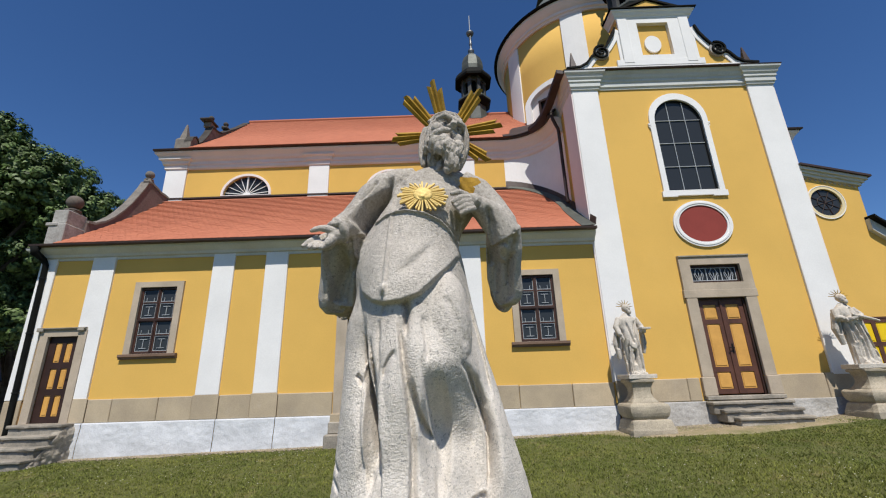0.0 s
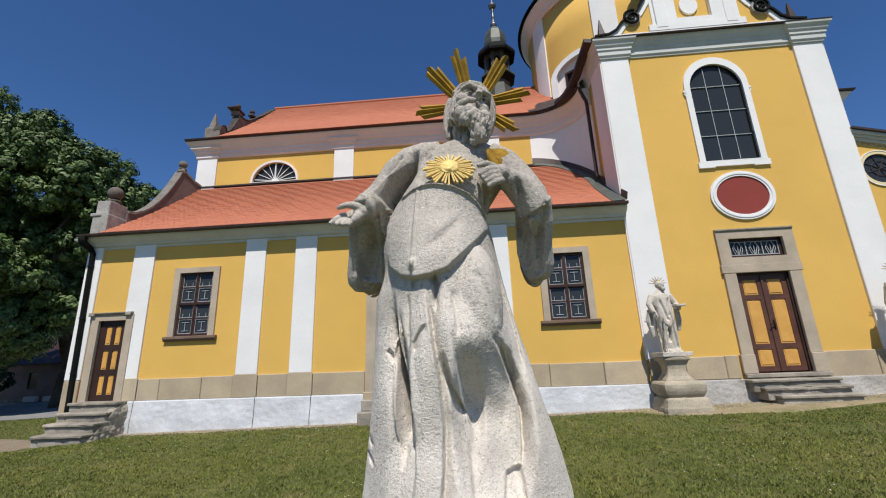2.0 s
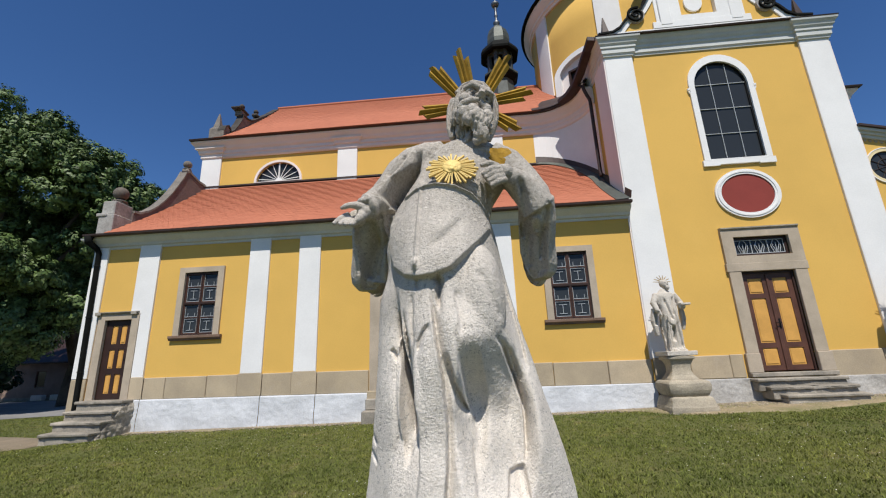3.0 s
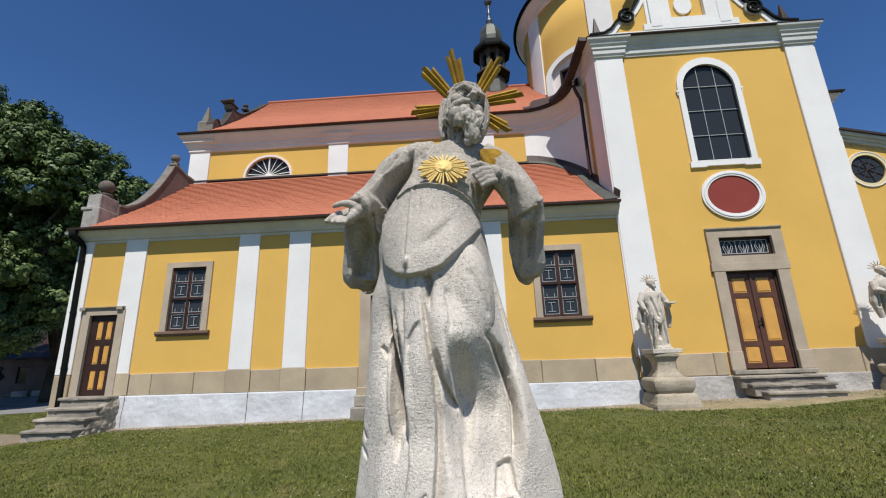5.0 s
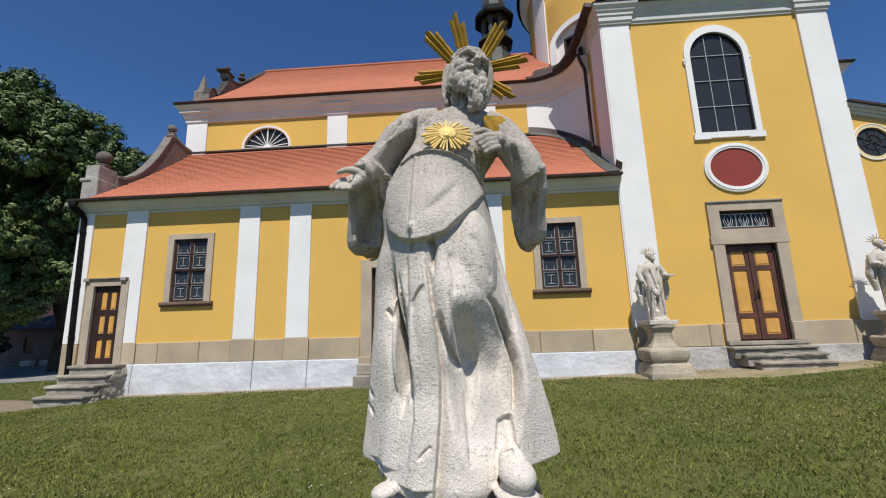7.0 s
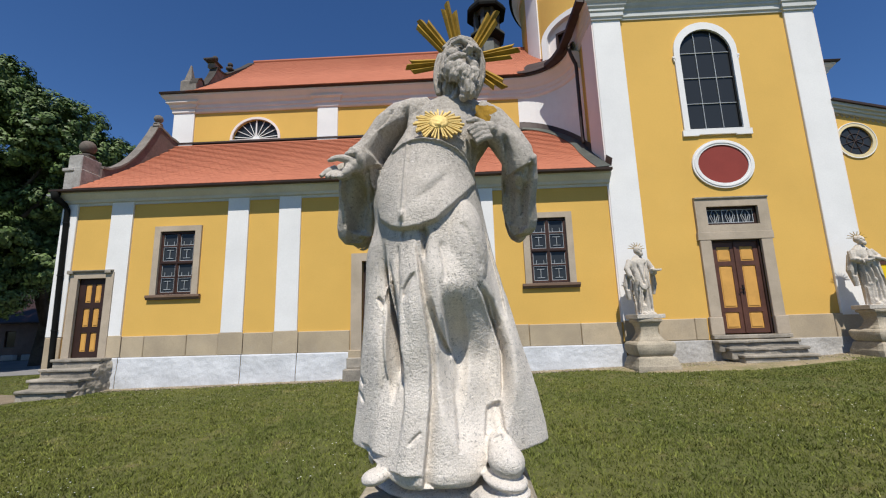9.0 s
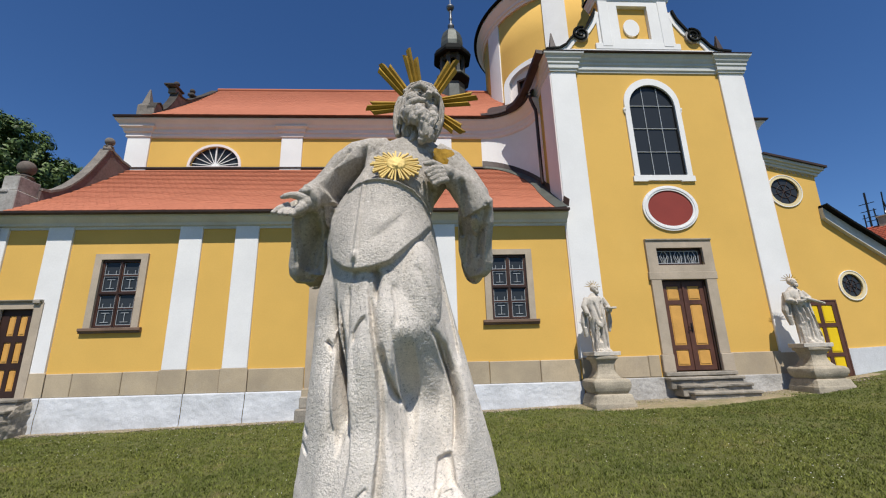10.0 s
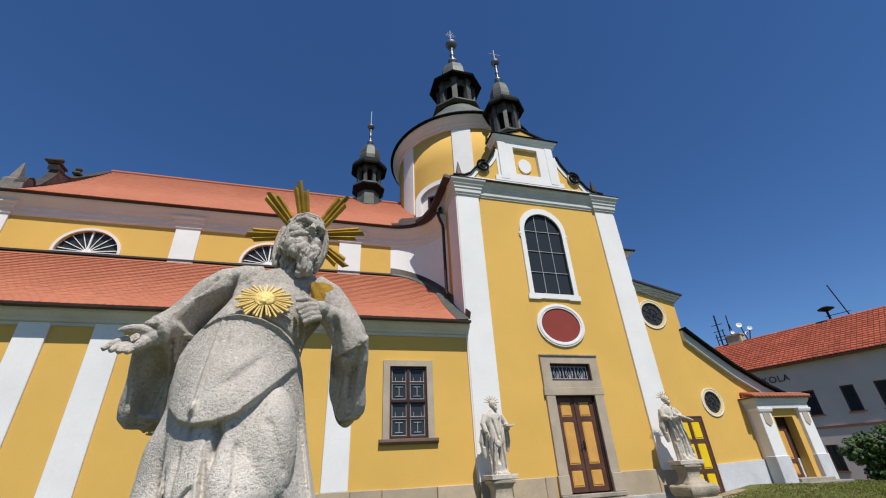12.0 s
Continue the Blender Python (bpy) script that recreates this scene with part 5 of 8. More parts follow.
def porch():
    yf = 9.88
    x0, x1 = 12.44, 14.44
    zb = ground_z(13, 9.6)
    p = empty("porch", 13.4, yf, zb, "small white-pillared church porch with a brown panelled door", parent=church)
    add = adder(p)
    for a, b in ((x0, x0 + 0.46), (x1 - 0.42, x1)):
        add("pillar", boxed(a, b, yf, yf + 0.3, zb - 0.2, 2.62, bevel=0.012), M["white"], "white stuccoed pillar")
        add("capital", sweep([(a, yf + 0.3), (a, yf), (b, yf), (b, yf + 0.3)], [(-0.02, 2.60), (0.03, 2.60), (0.05, 2.66), (0.05, 2.70), (-0.02, 2.70)]), M["white"])
        add("pilaster_base", boxed(a - 0.03, b + 0.03, yf - 0.03, yf + 0.33, zb - 0.2, 1.42, bevel=0.012), M["rough_white"])
        add("drop_ornament", slab([[(a + 0.1, 2.56), (b - 0.1, 2.56), (b - 0.1, 2.3), ((a + b) / 2, 2.2), (a + 0.1, 2.3)]], yf - 0.02, yf + 0.01), M["surround"])
    add("side_wall", boxed(x0 + 0.02, x0 + 0.3, yf + 0.3, YR, zb - 0.2, 2.7), M["pink"], "pale side wall")
    add("side_wall", boxed(x1 - 0.3, x1 - 0.02, yf + 0.3, YR, zb - 0.2, 2.7), M["pink"])
    add("door_wall", slab([[(x0 + 0.46, zb), (x0 + 0.46, 2.7), (x1 - 0.42, 2.7), (x1 - 0.42, zb), (13.80, zb), (13.80, 2.46), (13.06, 2.46), (13.06, zb)]], yf + 0.10, yf + 0.36), M["yellow"])
    add("door_leaf_back", boxed(13.0, 13.9, yf + 0.38, yf + 0.41, zb, 2.5), M["dark_brown"])
    panelled_leaf(add, 13.06, 13.62, zb + 0.1, 2.2, yf + 0.30, 1, (0.7, 1.8), 0.10, M["brown"], M["panel"])
    add("entablature", sweep([(x0, YR), (x0, yf), (x1, yf), (x1, YR)], [(-0.3, 2.68), (0.02, 2.68), (0.02, 2.82), (0.05, 2.86), (0.09, 2.95), (0.09, 2.99), (-0.3, 2.99)]), M["greygreen"], "pale grey entablature")
    roof = bmesh.new()
    slab([[(x0 - 0.13, 2.995), (x1 + 0.11, 2.995), (x1 - 0.1, 3.10), (x0 + 0.1, 3.10)]], yf - 0.13, YR, roof)
    add("roof", roof, M["tile"], "orange tiled porch roof")
    for k in range(15):
        xk = x0 - 0.11 + (x1 - x0 + 0.20) * k / 14
        dx = 0.30 * (k / 14 - 0.5)
        add("roof_tile", tube([(xk, yf - 0.16, 3.01), (xk - dx * 0.6, yf - 0.03, 3.07), (xk - dx, YR - 0.02, 3.17)], 0.052, 8), M["tile"], smooth=True)
    add("roof_edge", sweep([(x0, YR), (x0, yf), (x1, yf), (x1, YR)], [(0.09, 2.985), (0.16, 2.985), (0.16, 3.01), (0.09, 3.005)]), M["sheet"])
    for k in range(3):
        add("step", boxed(12.9 - 0.06 * k, 14.2 + 0.30 * k, yf - 0.12 - 0.26 * k, yf + 0.3, zb - 0.3, zb + 0.12 - 0.09 * k, bevel=0.015), M["step"])


porch()


# ---- steps ----
def flight(name, x0, x1, y_back, z_top, n, rise, tread, side, label):
    s = empty(name, (x0 + x1) / 2, y_back, z_top - n * rise, label, "steps", kind="structure")
    add = adder(s)
    for k in range(n):
        z1 = z_top - k * rise
        xa, xb = x0 - side[0] * k, x1 + side[1] * k
        yk = y_back - tread * (k + 1)
        bm = bmesh.new()
        box(bm, xa + 0.03, xb - 0.03, yk + 0.045, YW + 0.0, z1 - rise - 0.12, z1 - 0.07, bevel=0.02)
        box(bm, xa, xb, yk, YW + 0.0, z1 - 0.07, z1, bevel=0.018)
        # chipped noses and hollowed risers
        bmesh.ops.subdivide_edges(bm, edges=[e for e in bm.edges if e.calc_length() > 0.5], cuts=13, use_grid_fill=True)
        for v in bm.verts:
            chip = max(0.0, noise.noise(v.co * 4.5 + Vector((0, 0, k * 3.0))) - 0.12) * (1.0 if v.co.y < yk + 0.06 else 0.0)
            v.co += 0.016 * Vector((noise.noise(v.co * 3), noise.noise(v.co * 3 + Vector((5, 0, 0))), 0.6 * noise.noise(v.co * 2))) + Vector((0, 0.09 * chip, -0.03 * chip))
        add("step", bm, M["step"])
    return s


flight("steps_side_door", -10.27, -9.02, YW - 0.18, 0.70, 4, 0.205, 0.26, (0.0, 0.0), "worn grey stone steps up to the side door")


def rubble_cheek():
    """The rough rubble face that closes the side of the side-door steps."""
    bm = bmesh.new()
    n, m = 44, 32
    grid = []
    for j in range(m + 1):
        row = []
        for i in range(n + 1):
            y = 9.06 + 1.08 * i / n
            top = -0.10 + 0.78 * soft_ramp((y - 9.0) / 1.1) + 0.03 * noise.noise((y * 7, 0, 2))
            z = -0.40 + (top + 0.40) * j / m
            cell = noise.voronoi(Vector((y * 5.5, z * 9.0, 3.0)))[0]
            d = 0.028 * min(1.0, 3.0 * (cell[1] - cell[0])) + 0.02 * noise.noise((y * 14, z * 16, 1)) + 0.05 * noise.noise((y * 3, z * 3, 8))
            row.append(bm.verts.new((-9.00 + d - 0.05 * (j / m) ** 4, y, z)))
        grid.append(row)
    back = [[bm.verts.new((-9.20, v.co.y, v.co.z)) for v in row] for row in (grid[0], grid[-1])]
    for j in range(m):
        for i in range(n):
            bm.faces.new((grid[j][i], grid[j][i + 1], grid[j + 1][i + 1], grid[j + 1][i]))
    for i in range(n):
        bm.faces.new((grid[-1][i], grid[-1][i + 1], back[1][i + 1], back[1][i]))
    for col in (0, n):
        bm.faces.new([r[col] for r in grid] + [back[1][col], back[0][col]])
    return tagged(part("rubble", bm, M["step"], smooth=True), "rough grey rubble masonry beside the side-door steps", "rubble", kind="structure")


flight("steps_main_door", 5.62, 7.48, YW - 0.16, 0.74, 3, 0.155, 0.19, (-0.15, 0.03), "worn grey stone steps up to the main door")
rubble_cheek()


# ---- stone saints beside the main door ----
def blob(bm, c, r, rot=None, n=12):
    m = Matrix.Translation(c) @ (rot or Matrix()) @ Matrix.Diagonal((*r, 1))
    bmesh.ops.create_uvsphere(bm, u_segments=n, v_segments=n, radius=1, matrix=m)


def ring_loft(bm, rings):
    rows = [[bm.verts.new(p) for p in r] for r in rings]
    n = len(rows[0])
    for u, v in zip(rows, rows[1:]):
        for k in range(n):
            bm.faces.new((u[k], u[(k + 1) % n], v[(k + 1) % n], v[k]))
    bm.faces.new(list(reversed(rows[0])))
    bm.faces.new(rows[-1])


def drape(sections, folds, n=96, depth=0.03, seed=0):
    """Rings of a robe: (z, cx, cy, rx, ry, fold strength) with folds that run down and drift."""
    out = []
    for z, cx, cy, rx, ry, fs in sections:
        ring = []
        for k in range(n):
            a = 2 * math.pi * k / n
            f = 0.0
            for cnt, amp, drift, ph in folds:
                q = math.cos(cnt * a + drift * z + ph + 0.6 * math.sin(2 * a + z * 2 + seed))
                f += amp * (1 - abs(q) ** 0.7 * 1.6)
            f += 0.4 * noise.noise((math.cos(a) * 2 + seed, math.sin(a) * 2, z * 2.5))
            d = depth * fs * f
            ring.append((cx + (rx + d) * math.cos(a), cy + (ry + d) * math.sin(a), z))
        out.append(ring)
    return out


def remeshed(bm, voxel, smooth_it=2, disp=0.0, disp_scale=0.05):
    """The union of the parts in a bmesh as one closed skin."""
    me = bpy.data.meshes.new("raw")
    bmesh.ops.recalc_face_normals(bm, faces=bm.faces)
    bm.to_mesh(me)
    bm.free()
    ob = bpy.data.objects.new("raw", me)
    scene.collection.objects.link(ob)
    r = ob.modifiers.new("remesh", "REMESH")
    r.mode, r.voxel_size = "VOXEL", voxel
    s = ob.modifiers.new("smooth", "SMOOTH")
    s.factor, s.iterations = 0.5, smooth_it
    dg = bpy.context.evaluated_depsgraph_get()
    out = bpy.data.meshes.new_from_object(ob.evaluated_get(dg))
    bpy.data.objects.remove(ob)
    bpy.data.meshes.remove(me)
    if disp:
        n = len(out.vertices)
        co = np.empty(n * 3, np.float32)
        no = np.empty(n * 3, np.float32)
        out.vertices.foreach_get("co", co)
        out.vertex_normals.foreach_get("vector", no)
        co, no = co.reshape(-1, 3), no.reshape(-1, 3)
        d = np.array([noise.fractal(Vector(c) / disp_scale, 0.7, 2.1, 3) for c in co])
        co += no * (disp * d)[:, None]
        out.vertices.foreach_set("co", co.ravel())
        out.update()
    return out




def soft_step(x):
    x = np.clip(x, 0, 1)
    return x * x * (3 - 2 * x)


def to_polyline(P, pts):
    """Distance in the xz plane from points to a polyline, how far along it the nearest place is (0 to 1), and the side."""
    pts = np.array(pts, float)
    seg = np.diff(pts, axis=0)
    ln = np.hypot(*seg.T)
    cum = np.r_[0, np.cumsum(ln)]
    best, along, side = np.full(len(P), 1e9), np.zeros(len(P)), np.zeros(len(P))
    for a, s, l0, l in zip(pts, seg, cum, ln):
        r = P - a
        t = np.clip((r @ s) / (l * l), 0, 1)
        d = np.hypot(*(r - t[:, None] * s).T)
        m = d < best
        best[m], along[m] = d[m], (l0 + t[m] * l) / cum[-1]
        side[m] = np.sign(r[m, 0] * s[1] - r[m, 1] * s[0])
    return best, along, side


def inside(P, poly):
    poly = np.array(poly)
    x, z = P.T
    c = np.zeros(len(P), bool)
    for (xa, za), (xb, zb) in zip(poly, np.roll(poly, -1, 0)):
        hit = ((za > z) != (zb > z)) & (x < (xb - xa) * (z - za) / (zb - za + 1e-12) + xa)
        c ^= hit
    return c


class Carver:
    """Carves the front of a mesh by strokes drawn in the xz plane."""

    def __init__(self, me):
        self.me = me
        n = len(me.vertices)
        self.co = np.empty(n * 3, np.float32)
        no = np.empty(n * 3, np.float32)
        me.vertices.foreach_get("co", self.co)
        me.vertex_normals.foreach_get("vector", no)
        self.co, no = self.co.reshape(-1, 3).astype(float), no.reshape(-1, 3)
        self.front = soft_step((-no[:, 1] + 0.05) / 0.5)
        self.flat = self.co[:, [0, 2]].copy()
        self.y0 = self.co[:, 1].copy()

    def mask(self, limit):
        return self.front * (self.y0 < limit)

    def stroke(self, pts, w0, w1, depth, limit=1.85, ends=(0.15, 0.15), lip=0.0):
        d, t, side = to_polyline(self.flat, pts)
        w = w0 + (w1 - w0) * t
        end = soft_step(t / max(ends[0], 1e-3)) * soft_step((1 - t) / max(ends[1], 1e-3)) if max(ends) > 0 else 1.0
        f = np.exp(-((d / w) ** 2)) * end
        self.co[:, 1] += depth * f * self.mask(limit)
        if lip:
            self.co[:, 1] -= lip * np.exp(-(((d - 1.6 * w) / w) ** 2)) * end * self.mask(limit)

    def crease(self, pts, w0, w1, depth, limit=1.9, ends=(0.2, 0.2), side=1, soft=0.005):
        """Cloth lying over cloth: a crisp edge, falling away on one side (1: right of the stroke's way) and fading out."""
        d, t, s = to_polyline(self.flat, pts)
        w = w0 + (w1 - w0) * t
        end = soft_step(t / max(ends[0], 1e-3)) * soft_step((1 - t) / max(ends[1], 1e-3))
        sd = d * s * side
        f = np.where(sd > 0, np.exp(-(np.maximum(sd, 0) / w) ** 1.5), np.exp(-(sd / soft) ** 2))
        self.co[:, 1] += depth * f * end * self.mask(limit)
        lip = np.where(sd < 0, np.exp(-((d - 0.011) / 0.008) ** 2), 0.0)
        self.co[:, 1] -= 0.09 * min(depth, 0.05) * lip * end * self.mask(limit)

    def hollow(self, centre, radii, depth, limit=1.9):
        """A soft oval dent (a swelling where depth is negative)."""
        q = ((self.flat - np.array(centre)) / np.array(radii)) ** 2
        self.co[:, 1] += depth * soft_step(1.15 - q.sum(1)) * self.mask(limit)

    def raise_area(self, poly, height, edge=0.012, limit=1.85):
        d, _, _ = to_polyline(self.flat, list(poly) + [poly[0]])
        k = np.where(inside(self.flat, poly), soft_step(0.5 + d / edge / 2), soft_step(0.5 - d / edge / 2))
        self.co[:, 1] -= height * k * self.mask(limit)

    def done(self):
        self.me.vertices.foreach_set("co", self.co.astype(np.float32).ravel())
        self.me.update()


def weathered(me, amount):
    """Pits and bumps over a carved skin."""
    n = len(me.vertices)
    co, no = np.empty(n * 3, np.float32), np.empty(n * 3, np.float32)
    me.vertices.foreach_get("co", co)
    me.vertex_normals.foreach_get("vector", no)
    co, no = co.reshape(-1, 3), no.reshape(-1, 3)
    d = np.array([0.6 * noise.noise(Vector(p) * 18) + 0.45 * noise.noise(Vector(p) * 70) + 0.55 * noise.noise(Vector(p) * 150) for p in co])
    co += no * (amount * d)[:, None]
    me.vertices.foreach_set("co", co.ravel())
    me.update()


def saint(variant):
    """A small carved saint about 1.65 m high, its feet at the origin, facing -y."""
    bm = bmesh.new()
    if variant == 0:
        sec = [(0.0, 0.03, 0, 0.20, 0.17, 1), (0.15, 0.03, 0, 0.215, 0.18, 1), (0.45, 0.02, -0.01, 0.215, 0.18, 0.9), (0.75, 0, -0.02, 0.21, 0.175, 0.6), (0.95, -0.02, -0.02, 0.195, 0.16, 0.3), (1.12, -0.03, 0, 0.205, 0.155, 0.2), (1.28, -0.03, 0, 0.215, 0.135, 0.1), (1.38, -0.02, 0, 0.14, 0.10, 0), (1.46, -0.01, 0, 0.06, 0.06, 0)]
        hx = 0.01
    else:
        sec = [(0.0, 0.09, 0, 0.25, 0.2, 1), (0.15, 0.09, 0, 0.25, 0.2, 1), (0.45, 0.06, 0, 0.225, 0.19, 0.9), (0.75, 0.01, -0.02, 0.215, 0.18, 0.6), (1.0, -0.04, -0.02, 0.21, 0.17, 0.3), (1.2, -0.08, 0, 0.22, 0.16, 0.2), (1.32, -0.09, 0, 0.19, 0.13, 0.1), (1.41, -0.09, 0, 0.10, 0.09, 0), (1.46, -0.08, 0, 0.06, 0.06, 0)]
        hx = -0.07
    zs = np.linspace(0, 1.46, 40)
    cols = [np.interp(zs, [s[0] for s in sec], [s[i] for s in sec]) for i in range(1, 6)]
    ring_loft(bm, drape(list(zip(zs, *cols)), [(7, 0.6, 1.0, variant), (4, 0.5, -1.5, 1)], 90, 0.022, variant))
    blob(bm, (hx, -0.04, 1.56), (0.078, 0.092, 0.112))
    blob(bm, (hx + 0.01, -0.12, 1.48), (0.045, 0.040, 0.065))
    blob(bm, (hx, 0.01, 1.585), (0.092, 0.092, 0.098))
    tube([(hx + 0.01, -0.13, 1.58), (hx + 0.012, -0.15, 1.545)], [0.012, 0.017], 6, bm)
    if variant == 0:
        tube([(-0.21, 0, 1.33), (-0.32, -0.02, 1.12), (-0.30, -0.10, 0.95), (-0.24, -0.17, 0.82)], [0.078, 0.072, 0.06, 0.042], 10, bm)
        tube([(-0.30, 0.02, 1.0), (-0.325, 0.05, 0.72), (-0.29, 0.06, 0.38)], [0.07, 0.085, 0.05], 8, bm)
        tube([(-0.15, -0.21, 0.80), (-0.17, -0.21, 0.02)], 0.018, 6, bm)
        tube([(0.18, 0, 1.33), (0.30, -0.02, 1.13), (0.28, -0.15, 1.00), (0.18, -0.20, 1.02)], [0.078, 0.072, 0.058, 0.042], 10, bm)
        box(bm, 0.16, 0.40, -0.27, -0.06, 1.045, 1.09)
        tube([(0.32, 0.0, 1.05), (0.355, 0.03, 0.75), (0.33, 0.05, 0.50)], [0.06, 0.07, 0.035], 8, bm)
    else:
        tube([(-0.27, 0, 1.30), (-0.31, -0.06, 1.10), (-0.16, -0.20, 1.04), (-0.02, -0.24, 1.09)], [0.085, 0.085, 0.06, 0.045], 10, bm)
        tube([(0.09, 0, 1.31), (0.20, -0.06, 1.14), (0.08, -0.22, 1.06)], [0.075, 0.072, 0.05], 10, bm)
        tube([(-0.12, -0.25, 1.15), (0.16, -0.26, 1.06), (0.44, -0.22, 0.98)], [0.035, 0.04, 0.025], 6, bm)
        tube([(-0.27, 0.0, 1.22), (-0.33, 0.03, 0.85), (-0.26, 0.05, 0.48)], [0.10, 0.10, 0.05], 8, bm)
        tube([(0.19, 0.02, 1.05), (0.25, 0.04, 0.6), (0.30, 0.04, 0.15)], [0.07, 0.08, 0.06], 8, bm)
    blob(bm, (-0.05, -0.17, 0.03), (0.045, 0.10, 0.045))
    blob(bm, (0.13, -0.17, 0.03), (0.045, 0.10, 0.045))
    box(bm, -0.33, 0.35, -0.27, 0.25, -0.075, 0.02)
    me = remeshed(bm, 0.010, 1)
    c = Carver(me)
    if variant == 0:
        c.raise_area([(-0.19, 1.36), (0.16, 1.36), (0.19, 0.92), (0.10, 0.66), (-0.02, 0.58), (-0.16, 0.68), (-0.21, 0.95)], 0.025, 0.02, limit=1.0)
        lines = [[(-0.04, 0.62), (-0.07, 0.4), (-0.10, 0.06)], [(0.06, 0.95), (0.07, 0.6), (0.13, 0.06)], [(0.0, 0.6), (0.01, 0.3), (0.03, 0.05)], [(-0.13, 1.25), (-0.08, 1.0), (-0.02, 0.7)], [(0.14, 0.9), (0.17, 0.5), (0.19, 0.08)], [(0.10, 1.28), (0.04, 1.05), (0.03, 0.8)], [(-0.12, 0.6), (-0.15, 0.3), (-0.16, 0.05)], [(-0.30, 0.95), (-0.31, 0.6)], [(0.34, 1.0), (0.35, 0.65)]]
    else:
        lines = [[(-0.14, 1.0), (-0.06, 0.6), (-0.06, 0.1)], [(-0.02, 1.0), (0.06, 0.6), (0.08, 0.08)], [(0.06, 0.98), (0.14, 0.6), (0.20, 0.1)], [(0.11, 0.9), (0.21, 0.5), (0.29, 0.12)], [(-0.22, 1.2), (-0.14, 0.9), (-0.10, 0.5)], [(-0.30, 1.1), (-0.29, 0.7)], [(-0.02, 1.35), (-0.06, 1.15)], [(0.0, 0.6), (0.01, 0.3), (0.0, 0.06)]]
    for k, ln in enumerate(lines):
        c.crease(ln, 0.024, 0.036, 0.060, limit=1.0, ends=(0.2, 0.1), side=1 if k % 2 else -1, soft=0.014)
    for ln in (([(-0.215, 1.10), (-0.225, 0.75), (-0.20, 0.25)], [(0.225, 1.05), (0.25, 0.75), (0.26, 0.45)], [(-0.02, 0.60), (0.0, 0.42), (-0.03, 0.22)]) if variant == 0 else ([(-0.225, 1.15), (-0.20, 0.80), (-0.16, 0.40)], [(0.17, 0.95), (0.22, 0.60), (0.27, 0.30)], [(-0.06, 0.98), (0.0, 0.80), (0.02, 0.62)])):
        c.stroke(ln, 0.024, 0.030, 0.11, limit=1.0, ends=(0.2, 0.2))
    for ex in (-0.03, 0.04):
        c.stroke([(hx + ex - 0.016, 1.575), (hx + ex + 0.016, 1.575)], 0.012, 0.012, 0.018, limit=1.0)
    c.stroke([(hx - 0.02, 1.52), (hx + 0.03, 1.52)], 0.008, 0.008, 0.012, limit=1.0)
    c.done()
    weathered(me, 0.006)
    out = bmesh.new()
    out.from_mesh(me)
    return out


def square_rings(bm, x, y, prof, seed, n=7, deep=0.86, wear=0.010):
    """Stacks square rings (half width, height) into one worn stone block."""
    rings = []
    for r, z in prof:
        ring = []
        for ax, ay, bx, by in ((-1, -1, 1, -1), (1, -1, 1, 1), (1, 1, -1, 1), (-1, 1, -1, -1)):
            for q in range(n):
                t = q / n
                px, py = ax + (bx - ax) * t, ay + (by - ay) * t
                f = r * (1 - 0.035 * (q == 0)) + wear * (noise.noise((px * 2.3 + seed, py * 2.3, z * 5)) + 0.6 * noise.noise((px * 7 + seed, py * 7, z * 13)))
                ring.append((x + px * f, y + py * f * deep, z + 0.8 * wear * noise.noise((px * 3, py * 3 + seed, z * 4))))
        rings.append(ring)
    ring_loft(bm, rings)
    return bm


def pedestal(name, x, y, z0, z1, label, seed):
    p = empty(name, x, y, z0, label, "pedestal", group="saints' pedestals by the main door")
    add = adder(p)
    h = z1 - z0

    def block(nm, dx, prof, rows):
        r = np.interp(np.linspace(0, 1, rows), np.linspace(0, 1, len(prof)), [q[0] for q in prof])
        t = np.interp(np.linspace(0, 1, rows), np.linspace(0, 1, len(prof)), [q[1] for q in prof])
        add(nm, square_rings(bmesh.new(), x + dx, y - 0.02, [(a, z0 + h * b) for a, b in zip(r, t)], seed + len(nm)), M["pedestal"])

    block("base_slab", 0.04, [(0.47, -0.22), (0.475, 0.05), (0.455, 0.09), (0.44, 0.14), (0.425, 0.20), (0.41, 0.235), (0.36, 0.25)], 15)
    block("bulging_block", 0.03, [(0.345, 0.248), (0.37, 0.27), (0.40, 0.31), (0.425, 0.37), (0.435, 0.43), (0.43, 0.49), (0.40, 0.53), (0.34, 0.55)], 18)
    block("die", 0.0, [(0.29, 0.548), (0.275, 0.58), (0.235, 0.63), (0.205, 0.70), (0.195, 0.77), (0.205, 0.84), (0.235, 0.90), (0.25, 0.925)], 18)
    block("cap_slab", 0.0, [(0.25, 0.923), (0.275, 0.935), (0.285, 0.95), (0.285, 0.99), (0.27, 1.0)], 9)


